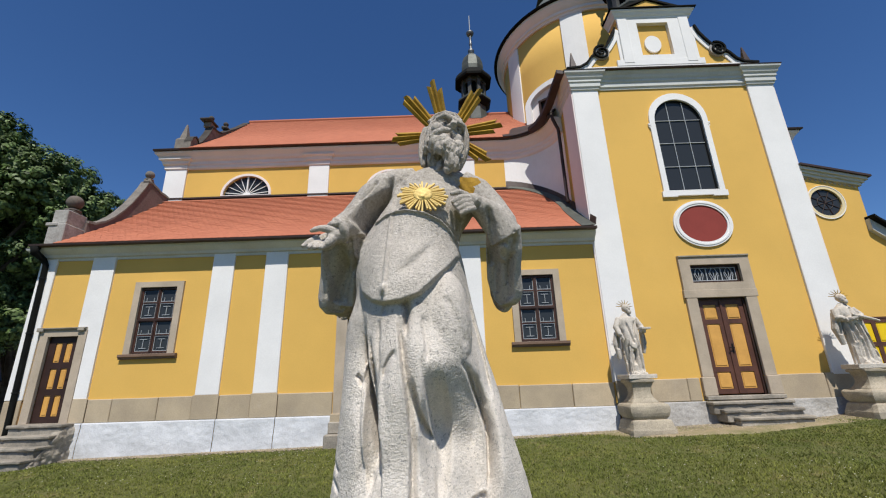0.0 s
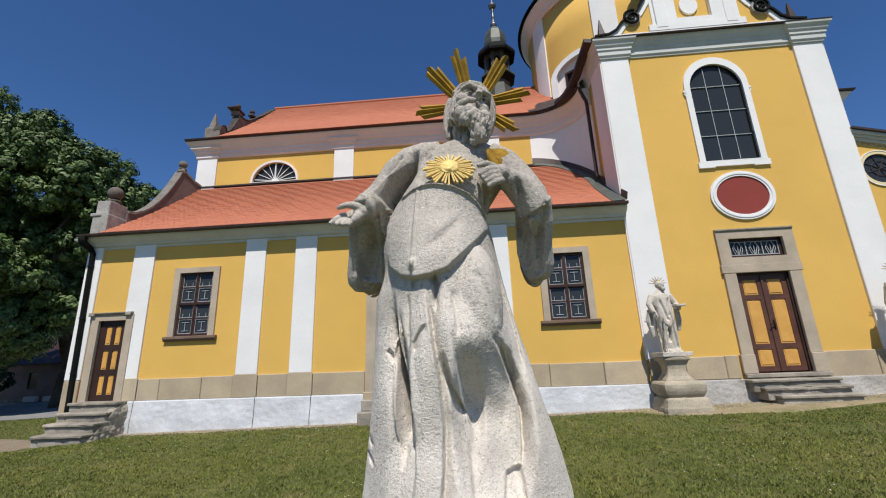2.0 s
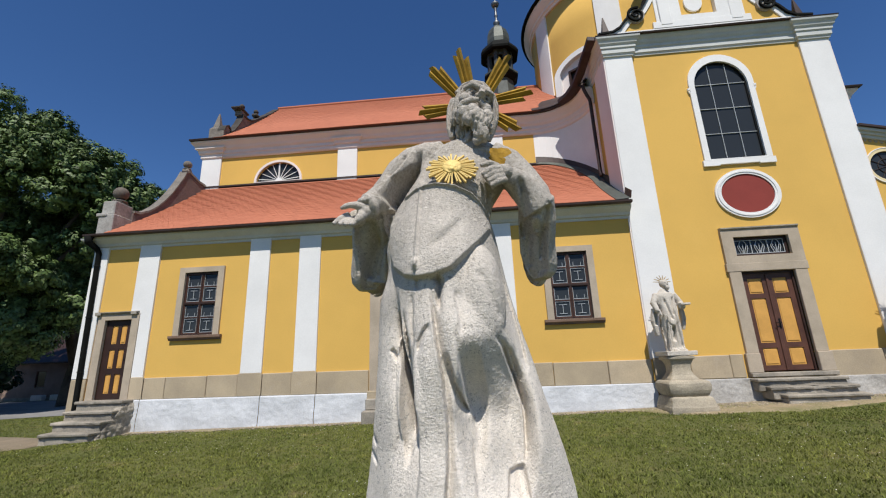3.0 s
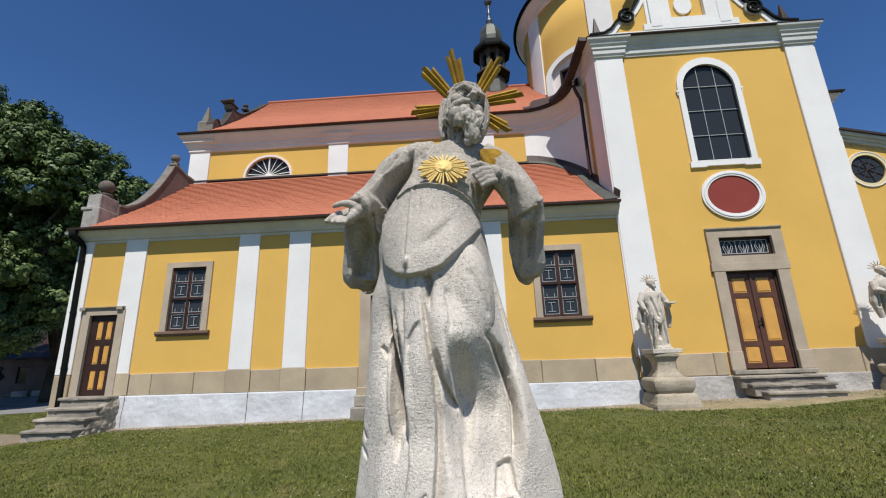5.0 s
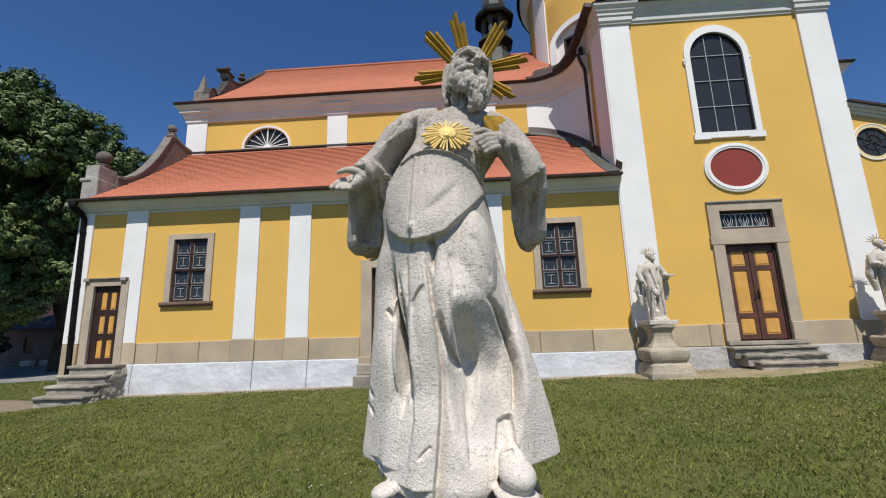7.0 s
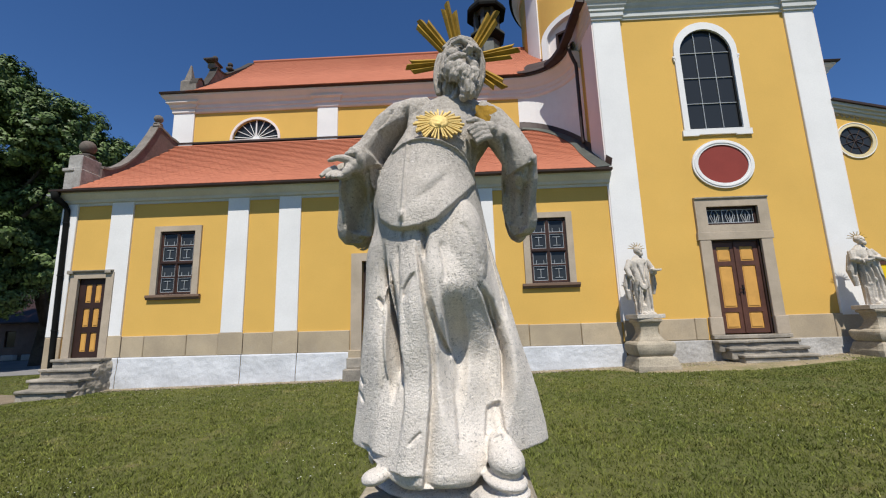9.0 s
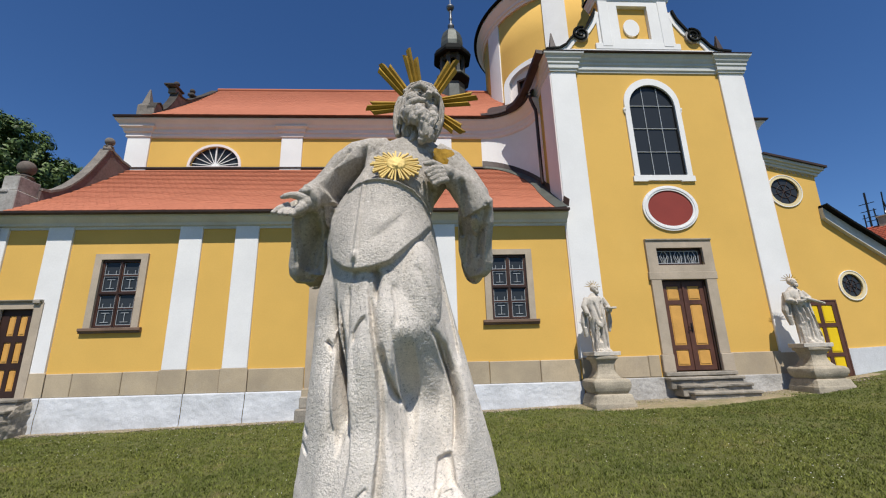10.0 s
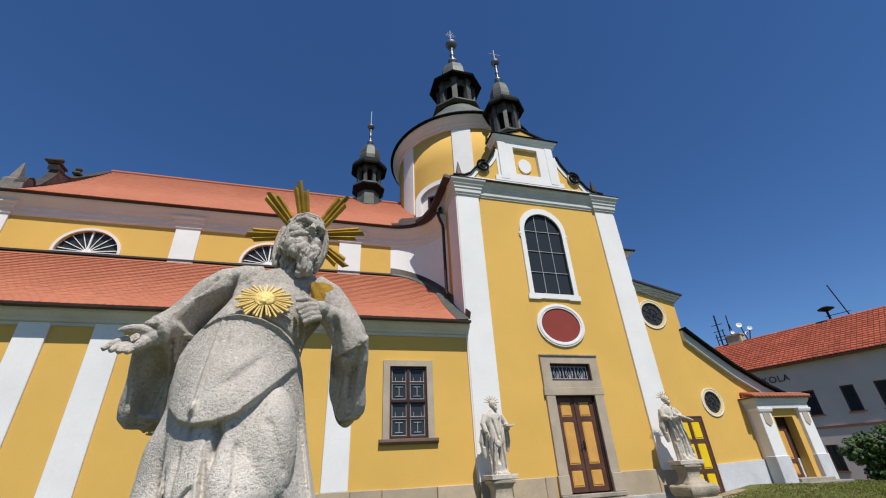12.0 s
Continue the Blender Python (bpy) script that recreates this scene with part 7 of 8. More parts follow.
    for sx in (-0.735, -0.715):
        tube([(sx, 1.79, 2.09), (sx - 0.004, 1.80, 2.03), (sx + 0.004, 1.815, 1.985)], [0.02, 0.014, 0.008], 8, bm)
    # right arm folded up to the breast
    tube([(-0.20, 1.88, 2.40), (-0.12, 1.88, 2.35), (-0.05, 1.87, 2.25), (0.0, 1.85, 2.15), (0.02, 1.83, 2.06)], [0.085, 0.09, 0.09, 0.088, 0.075], 18, bm)
    tube([(0.015, 1.83, 2.08), (-0.03, 1.80, 2.155), (-0.08, 1.77, 2.205), (-0.13, 1.735, 2.225)], [0.085, 0.075, 0.062, 0.045], 16, bm)
    tube([(0.020, 1.84, 2.140), (0.030, 1.90, 2.040), (0.028, 1.965, 1.945), (0.034, 2.025, 1.850), (0.036, 2.040, 1.800), (0.036, 2.040, 1.768)], [0.080, 0.080, 0.078, 0.084, 0.074, 0.045], 18, bm)
    tube([(-0.025, 1.86, 2.13), (-0.020, 1.92, 2.02), (-0.014, 1.98, 1.90), (-0.008, 2.02, 1.822)], [0.05, 0.058, 0.060, 0.042], 14, bm)
    tube([(-0.010, 1.800, 2.030), (0.006, 1.835, 1.995), (0.030, 1.870, 1.975)], [0.020, 0.026, 0.018], 10, bm)
    # feet on a rough rock
    blob(bm, (-0.162, 1.515, 0.788), (0.072, 0.100, 0.060), Matrix.Rotation(0.35, 4, "Y"), 18)
    blob(bm, (-0.170, 1.560, 0.815), (0.056, 0.080, 0.056), Matrix.Rotation(0.35, 4, "Y"), 14)
    blob(bm, (-0.170, 1.520, 0.722), (0.088, 0.115, 0.026), Matrix.Rotation(0.14, 4, "Y"), 16)
    blob(bm, (-0.180, 1.515, 0.676), (0.104, 0.135, 0.024), Matrix.Rotation(-0.05, 4, "Y"), 16)
    blob(bm, (-0.668, 1.545, 0.728), (0.058, 0.065, 0.028), Matrix.Rotation(-0.2, 4, "Y"), 14)
    blob(bm, (-0.43, 1.88, 0.640), (0.31, 0.34, 0.045), None, 18)
    blob(bm, (-0.19, 1.58, 0.655), (0.12, 0.16, 0.035), None, 14)
    me = remeshed(bm, 0.0055, 3)

    c = Carver(me)
    # short cape over the belly, its seam, cord and knot
    c.raise_area([(-0.70, 2.0), (-0.70, 1.86), (-0.672, 1.782), (-0.61, 1.727), (-0.556, 1.707), (-0.475, 1.711), (-0.401, 1.739), (-0.337, 1.807), (-0.273, 1.881), (-0.225, 1.96), (-0.20, 2.06), (-0.25, 2.063), (-0.303, 2.104), (-0.382, 2.136), (-0.474, 2.154), (-0.562, 2.15), (-0.64, 2.11)], 0.040, 0.006)
    c.stroke([(-0.616, 2.124), (-0.562, 2.15), (-0.474, 2.154), (-0.382, 2.136), (-0.303, 2.104), (-0.235, 2.055)], 0.009, 0.009, -0.030, ends=(0, 0))
    c.stroke([(-0.616, 2.140), (-0.562, 2.167), (-0.474, 2.171), (-0.382, 2.153), (-0.303, 2.121), (-0.235, 2.073)], 0.007, 0.007, 0.022, ends=(0, 0))
    c.stroke([(-0.539, 2.14), (-0.546, 1.94), (-0.554, 1.76)], 0.006, 0.006, -0.010, ends=(0, 0), lip=-0.004)
    c.stroke([(-0.556, 1.775), (-0.556, 1.755)], 0.013, 0.013, -0.022, ends=(0, 0))
    c.stroke([(-0.553, 1.715), (-0.553, 1.66)], 0.008, 0.006, 0.02)
    c.stroke([(-0.473, 1.709), (-0.455, 1.68), (-0.462, 1.62), (-0.455, 1.55)], 0.014, 0.008, 0.045, ends=(0, 0.4))
    c.crease([(-0.52, 1.80), (-0.45, 1.86), (-0.38, 1.93), (-0.33, 2.02)], 0.045, 0.030, 0.014, ends=(0.4, 0.4), side=1, soft=0.02)
    # the gown falls back below the bent knee, deepest between the legs, and spreads again towards the hem
    c.hollow((-0.255, 1.13), (0.165, 0.34), 0.090)
    c.hollow((-0.350, 1.20), (0.065, 0.26), 0.035)
    c.hollow((-0.603, 1.25), (0.036, 0.26), 0.050, limit=1.98)
    # long folds of the gown and cloak: crisp edges of cloth lying over cloth, broad smooth planes between
    c.crease([(-0.655, 1.70), (-0.625, 1.432), (-0.600, 1.341), (-0.578, 1.229), (-0.563, 1.142), (-0.556, 0.98), (-0.585, 0.78)], 0.045, 0.075, 0.060, ends=(0.22, 0.35), side=1, limit=1.98)
    c.stroke([(-0.655, 1.62), (-0.632, 1.45), (-0.612, 1.34), (-0.592, 1.229), (-0.577, 1.142), (-0.568, 1.02)], 0.008, 0.020, 0.11, ends=(0.25, 0.3), limit=1.98)
    c.stroke([(-0.625, 1.60), (-0.598, 1.42), (-0.580, 1.30), (-0.566, 1.20)], 0.006, 0.008, 0.06, ends=(0.3, 0.3), limit=1.98)
    c.stroke([(-0.694, 1.431), (-0.675, 1.412), (-0.659, 1.377)], 0.008, 0.008, 0.028, limit=1.98)
    c.crease([(-0.500, 1.70), (-0.470, 1.449), (-0.450, 1.302), (-0.440, 1.138), (-0.445, 0.99), (-0.475, 0.69)], 0.022, 0.034, 0.048, ends=(0.2, 0.01), side=-1)
    c.crease([(-0.575, 1.66), (-0.572, 1.45), (-0.572, 1.33)], 0.014, 0.014, 0.022, side=1)
    c.crease([(-0.438, 1.42), (-0.425, 1.36), (-0.412, 1.29), (-0.390, 1.225), (-0.355, 1.15)], 0.020, 0.016, 0.065, ends=(0.35, 0.2), side=1)
    c.crease([(-0.405, 1.50), (-0.392, 1.42), (-0.380, 1.334), (-0.366, 1.246), (-0.350, 1.159), (-0.325, 1.02)], 0.040, 0.055, 0.050, ends=(0.45, 0.5), side=-1)
    c.stroke([(-0.33, 1.33), (-0.30, 1.20), (-0.27, 1.05)], 0.085, 0.085, 0.036, ends=(0.45, 0.5))
    c.stroke([(-0.24, 1.27), (-0.225, 1.15), (-0.215, 1.02)], 0.05, 0.05, 0.022, ends=(0.5, 0.5))
    c.crease([(-0.250, 1.475), (-0.215, 1.425), (-0.190, 1.351), (-0.165, 1.283), (-0.142, 1.20), (-0.138, 1.128), (-0.144, 1.021), (-0.165, 0.90)], 0.018, 0.020, 0.085, ends=(0.18, 0.45), limit=1.98, side=-1)
    c.crease([(-0.19, 1.42), (-0.165, 1.34), (-0.14, 1.27)], 0.012, 0.012, 0.03, limit=1.98, side=-1)
    c.stroke([(-0.113, 1.36), (-0.09, 1.147), (-0.055, 0.90), (-0.04, 0.80)], 0.05, 0.06, -0.024, limit=2.0, ends=(0.3, 0.5))
    c.crease([(-0.20, 1.80), (-0.17, 1.66), (-0.13, 1.47), (-0.105, 1.30)], 0.02, 0.02, 0.030, limit=2.0, side=1)
    c.stroke([(-0.515, 1.55), (-0.525, 1.249), (-0.54, 1.031), (-0.55, 0.75)], 0.040, 0.055, -0.030, ends=(0.3, 0))
    c.crease([(-0.496, 1.522), (-0.527, 1.487), (-0.545, 1.45), (-0.55, 1.40)], 0.016, 0.012, 0.020, side=-1)
    c.stroke([(-0.478, 0.898), (-0.506, 0.878), (-0.535, 0.849)], 0.006, 0.006, 0.012)
    c.stroke([(-0.815, 1.085), (-0.785, 1.062), (-0.762, 1.035)], 0.010, 0.010, 0.020, limit=2.1)
    c.stroke([(-0.808, 1.010), (-0.780, 0.992), (-0.755, 0.965)], 0.010, 0.010, 0.020, limit=2.1)
    c.stroke([(-0.67, 1.342), (-0.675, 1.163), (-0.69, 0.99), (-0.70, 0.80)], 0.045, 0.05, -0.035, limit=1.98, ends=(0.3, 0))
    c.crease([(-0.357, 1.10), (-0.350, 1.0), (-0.335, 0.80)], 0.03, 0.03, 0.020, ends=(0.3, 0.2), side=-1)
    c.raise_area([(-0.218, 0.952), (-0.160, 0.966), (-0.145, 0.85), (-0.236, 0.84)], -0.028, 0.006)
    c.crease([(-0.40, 1.66), (-0.38, 1.54), (-0.375, 1.46)], 0.03, 0.02, 0.016, side=-1)
    c.stroke([(-0.30, 1.74), (-0.25, 1.62), (-0.21, 1.52)], 0.016, 0.016, 0.012)
    # the open mouths of the wide sleeves, and the deep gap between arm and body
    c.raise_area([(-0.905, 2.10), (-0.800, 2.11), (-0.782, 1.92), (-0.796, 1.75), (-0.872, 1.725), (-0.910, 1.755), (-0.890, 1.88), (-0.908, 1.97)], -0.050, 0.018, limit=2.3)
    c.raise_area([(-0.564, 2.355), (-0.562, 2.30), (-0.62, 2.225), (-0.662, 2.15), (-0.704, 2.015), (-0.739, 1.888), (-0.762, 1.937), (-0.744, 2.062), (-0.706, 2.161), (-0.691, 2.254), (-0.625, 2.304)], -0.055, 0.020, limit=2.0)
    c.raise_area([(-0.068, 2.047), (-0.011, 2.00), (0.057, 1.997), (0.044, 1.896), (0.046, 1.804), (-0.007, 1.746), (-0.051, 1.781), (-0.066, 1.885)], -0.050, 0.018, limit=2.3)
    # sleeves, shoulders and neckline
    c.crease([(-0.545, 2.44), (-0.555, 2.37), (-0.572, 2.30), (-0.606, 2.236), (-0.665, 2.18), (-0.72, 2.14)], 0.03, 0.03, 0.045, limit=2.0, side=1)
    c.stroke([(-0.570, 2.34), (-0.614, 2.265), (-0.668, 2.195), (-0.718, 2.12)], 0.028, 0.045, 0.09, limit=2.0, ends=(0.35, 0.1))
    c.stroke([(-0.703, 2.19), (-0.681, 2.116), (-0.692, 2.05)], 0.009, 0.009, 0.028, limit=2.0, lip=0.01)
    c.crease([(-0.62, 2.40), (-0.66, 2.33), (-0.72, 2.26)], 0.02, 0.02, 0.022, limit=2.0, side=1)
    c.stroke([(-0.215, 2.20), (-0.229, 2.087), (-0.235, 2.0)], 0.018, 0.022, 0.05, limit=2.0)
    c.stroke([(-0.225, 2.393), (-0.193, 2.302), (-0.205, 2.26)], 0.012, 0.012, 0.025, limit=2.0)
    c.stroke([(-0.486, 2.40), (-0.52, 2.293), (-0.535, 2.19)], 0.018, 0.018, 0.015, limit=2.0)
    c.stroke([(-0.076, 2.21), (-0.053, 2.093), (-0.05, 1.954)], 0.012, 0.016, 0.035, limit=2.1)
    c.stroke([(0.060, 2.10), (0.040, 1.97), (0.035, 1.85)], 0.012, 0.014, 0.03, limit=2.1)
    c.stroke([(-0.02, 2.0), (-0.030, 1.90), (-0.025, 1.82)], 0.016, 0.016, 0.03, limit=2.1)
    c.stroke([(-0.78, 2.02), (-0.845, 1.89), (-0.88, 1.80)], 0.03, 0.035, 0.05, limit=2.3)
    c.stroke([(-0.75, 1.99), (-0.80, 1.89), (-0.83, 1.80)], 0.012, 0.012, 0.03, limit=2.3)
    c.done()
    me = remesh_again(me, 0.0040, 0)
    out = bmesh.new()
    for piece in (me, saint_head(), saint_hands()):
        weathered(piece, 0.0019 if piece is me else 0.0009)
        out.from_mesh(piece)
        bpy.data.meshes.remove(piece)
    patch = [(-0.205, 2.41), (-0.105, 2.405), (-0.085, 2.373), (-0.13, 2.345), (-0.145, 2.286), (-0.187, 2.27), (-0.205, 2.355)]
    out.faces.ensure_lookup_table()
    cen = np.array([f.calc_center_median() for f in out.faces])
    jit = cen[:, [0, 2]] + np.array([[0.012 * noise.noise(Vector(p) * 40), 0.012 * noise.noise(Vector(p) * 40 + Vector((9, 0, 0)))] for p in cen])
    for i in np.nonzero(inside(jit, patch) & (cen[:, 1] < 1.92))[0]:
        out.faces[int(i)].material_index = 1
    for f in out.faces:
        f.smooth = True
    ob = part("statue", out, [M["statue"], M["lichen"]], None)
    return tagged(ob, "large weathered limestone saint with an open hand and long beard", "statue")


def big_halo():
    """Six bundles of three gilded slats behind the head."""
    halo = empty("halo", -0.28, 1.89, 2.72, "weathered gilded halo of six slatted rays behind the saint's head", "halo")
    add = adder(halo)
    rng = random.Random(12)
    for (xa, za), (xb, zb) in (((-0.40, 2.722), (-0.575, 2.69)), ((-0.348, 2.80), (-0.500, 2.985)), ((-0.285, 2.83), (-0.332, 3.075)), ((-0.185, 2.81), (-0.055, 3.01)), ((-0.15, 2.752), (0.065, 2.765)), ((-0.165, 2.66), (-0.035, 2.535))):
        a, b = Vector((xa, 1.90, za)), Vector((xb, 1.87, zb))
        d = (b - a).normalized()
        s = Vector((0, 1, 0)).cross(d).normalized()
        for k, (off, start, stop) in enumerate(((-0.023, -0.25, 0.86), (0.0, -0.25, 1.0), (0.023, -0.25, 0.80))):
            bm = bmesh.new()
            stop += rng.uniform(-0.05, 0.05)
            p, q = a.lerp(b, start) + s * off * 0.70, a.lerp(b, stop) + s * off * 1.20
            q += s * rng.uniform(-0.003, 0.003) + Vector((0, rng.uniform(-0.006, 0.006), 0))
            up = Vector((0, -0.006 - 0.003 * (k == 1), 0))
            w0, w1 = s * 0.0115, s * 0.0155
            cut = rng.choice((-0.018, 0.018))
            pt = [p - w0, p + w0, q + w1 - d * max(cut, 0), q - w1 - d * max(-cut, 0)]
            lo = [bm.verts.new(v - up * 0.5) for v in pt]
            hi = [bm.verts.new(v + up * 0.5) for v in pt]
            ra, rb = bm.verts.new(p + up * 2.2), bm.verts.new(q + up * 2.2 - d * 0.012)
            bm.faces.new(list(reversed(lo)))
            bm.faces.new((hi[0], hi[1], ra))
            bm.faces.new((hi[1], hi[2], rb, ra))
            bm.faces.new((hi[2], hi[3], rb))
            bm.faces.new((hi[3], hi[0], ra, rb))
            for i in range(4):
                bm.faces.new((lo[i], lo[(i + 1) % 4], hi[(i + 1) % 4], hi[i]))
            add("slat", bm, M["gold_dark"])


def sun_emblem():
    """A gilded sun fixed on the breast: a dished disc and a ring of thin rays."""
    sc = Vector((-0.388, 1.632, 2.237))
    e = empty("sun_emblem", *sc, "bright gilded sun disc with thin rays on the breast", "emblem")
    lean = Matrix.Translation(sc) @ Matrix.Rotation(radians(-14), 4, "X") @ Matrix.Rotation(radians(4), 4, "Z")
    add = adder(e)
    for k in range(36):
        a = 2 * math.pi * (k + 0.2 * math.sin(k * 2.3)) / 36
        r = (0.122, 0.104, 0.115)[k % 3]
        tip = Vector((math.cos(a) * r, 0.008 + 0.016 * math.sin(a), math.sin(a) * r * 0.84))
        root = Vector((math.cos(a) * 0.036, -0.006, math.sin(a) * 0.031))
        t = Vector((-math.sin(a), 0, math.cos(a)))
        quad = [root - t * 0.0024, root + t * 0.0024, tip + t * 0.0042, tip - t * 0.0042]
        bm = bmesh.new()
        base = [bm.verts.new(v + Vector((0, 0.012, 0))) for v in quad]
        top_ = [bm.verts.new(v) for v in quad]
        ra, rb = bm.verts.new(root + Vector((0, -0.0012, 0))), bm.verts.new(tip + Vector((0, -0.0012, 0)))
        for i in range(4):
            bm.faces.new((base[i], base[(i + 1) % 4], top_[(i + 1) % 4], top_[i]))
        for loop in ((top_[1], top_[2], rb, ra), (top_[3], top_[0], ra, rb), (top_[0], top_[1], ra), (top_[2], top_[3], rb)):
            bm.faces.new(loop)
        bm.transform(lean)
        add("ray", bm, M["gold"])
    disc = bmesh.new()
    bmesh.ops.create_uvsphere(disc, u_segments=36, v_segments=20, radius=1, matrix=lean @ Matrix.Translation((0, -0.004, 0)) @ Matrix.Diagonal((0.046, 0.014, 0.039, 1)))
    for v in disc.verts:
        v.co.y -= 0.005 * noise.noise(v.co * 70) + 0.003 * noise.noise(v.co * 140)
    add("disc", disc, M["gold"], "embossed gilded disc", smooth=True)


big_saint()
big_halo()
sun_emblem()


def big_pedestal():
    p = empty("pedestal", -0.4, 1.8, ground_z(-0.4, 1.8), "tall weathered stone pedestal under the large saint", "pedestal")
    add = adder(p)

    def worn(*a, bevel=0.02):
        bm = boxed(*a, bevel=bevel)
        bmesh.ops.subdivide_edges(bm, edges=bm.edges[:], cuts=3, use_grid_fill=True)
        for v in bm.verts:
            v.co += 0.008 * noise.noise_vector(v.co * 6)
        return bm

    add("cap", worn(-0.76, -0.03, 1.50, 2.25, 0.52, 0.625), M["pedestal"])
    add("neck", worn(-0.72, -0.07, 1.54, 2.18, 0.42, 0.52), M["pedestal"])
    add("die", worn(-0.70, -0.09, 1.56, 2.14, -0.1, 0.42), M["pedestal"])
    add("foot", worn(-0.82, 0.01, 1.44, 2.24, -0.6, -0.1), M["pedestal"])


big_pedestal()

# ---- roof tiles ----
def tile_courses(x0, x1, y0, y1, zf, parent, pitch_x=0.165, course=0.125, first_rows=0, cut=None, lip=0.023):
    """Flat clay tiles in broken-bond courses up a roof. The lowest rows are single objects, the rest one mesh."""
    dy, dz = y1 - y0, zf(y1) - zf(y0)
    run = math.hypot(dy, dz)
    e, up = Vector((0, dy / run, dz / run)), Vector((0, -dz / run, dy / run))
    rows_, L, w = int(run / course), course * 1.35, pitch_x - 0.006
    one = bpy.data.meshes.new("tile")
    outline = [(0, 0.005), (w * 0.18, -0.001), (w * 0.5, -0.005), (w * 0.82, -0.001), (w, 0.005), (w, L), (0, L)]

    def local(u, v, h):
        return Vector((u, 0, 0)) + e * v + up * h

    lift = [lip if v < 0.05 else 0.008 for u, v in outline]
    top = [local(u, v, h) for (u, v), h in zip(outline, lift)]
    bot = [local(u, v, h - 0.65 * lip) for (u, v), h in zip(outline[:5], lift)]
    vs = top + bot
    fs = [tuple(range(7))] + [(7 + i, 7 + i + 1, i + 1, i) for i in range(4)]
    one.from_pydata([tuple(v) for v in vs], [], fs)
    one.materials.append(M["tile"])
    allv, allf = [], []
    tri = np.array([tuple(v) for v in vs])
    for j in range(rows_):
        v0 = j * course
        y = y0 + e.y * v0
        cols = int((x1 - x0) / pitch_x)
        for i in range(cols):
            x = x0 + (i + 0.5 * (j % 2)) * pitch_x
            if x + w > x1 or (cut and cut(x + w / 2, y)):
                continue
            jit = random.uniform(-0.002, 0.003)
            p = Vector((x, y, zf(y))) + up * max(0, jit) + e * jit
            if j < first_rows:
                ob = new("roof_tile", one)
                ob.parent = parent
                ob.location = p
                continue
            b = len(allv) * len(vs)
            allv.append(tri + np.array(p))
            allf.append(b)
    V = np.concatenate(allv)
    F4 = np.array([(b + a, b + c, b + d, b + f) for b in allf for a, c, d, f in fs[1:]] + [(b, b + 1, b + 5, b + 6) for b in allf] + [(b + 1, b + 2, b + 4, b + 5) for b in allf] + [(b + 2, b + 3, b + 4, b + 4) for b in allf][:0])
    T3 = np.array([(b + 2, b + 3, b + 4, b + 4) for b in allf])
    me = bpy.data.meshes.new("roof_tiles")
    F = [tuple(f) for f in F4] + [tuple(f[:3]) for f in T3]
    me.from_pydata(V.tolist(), [], F)
    me.materials.append(M["tile"])
    ob = new("roof_tiles", me)
    ob.parent = parent
    return tagged(ob, "", "", "", "stuff")


def in_aisle_roof(x, y):
    """Beyond the concave wall's foot no tile is laid."""
    if x < 1.9:
        return False
    if x > 3.35:
        return True
    a = math.asin(min(1, (x - 1.93) / 1.69)) if x > 1.93 else 0
    return y > YC - 1.62 * (1 - math.cos(a)) - 0.12


tile_courses(-10.42, 3.60, 9.88, YC - 0.06, roof_z, roof1, first_rows=3, cut=lambda x, y: in_aisle_roof(x, y) or x < parapet_x(y) + 0.02)
tile_courses(-9.28, 4.2, 12.66, 16.55, roof2_z, roof2, pitch_x=0.17, course=0.13, lip=0.011)


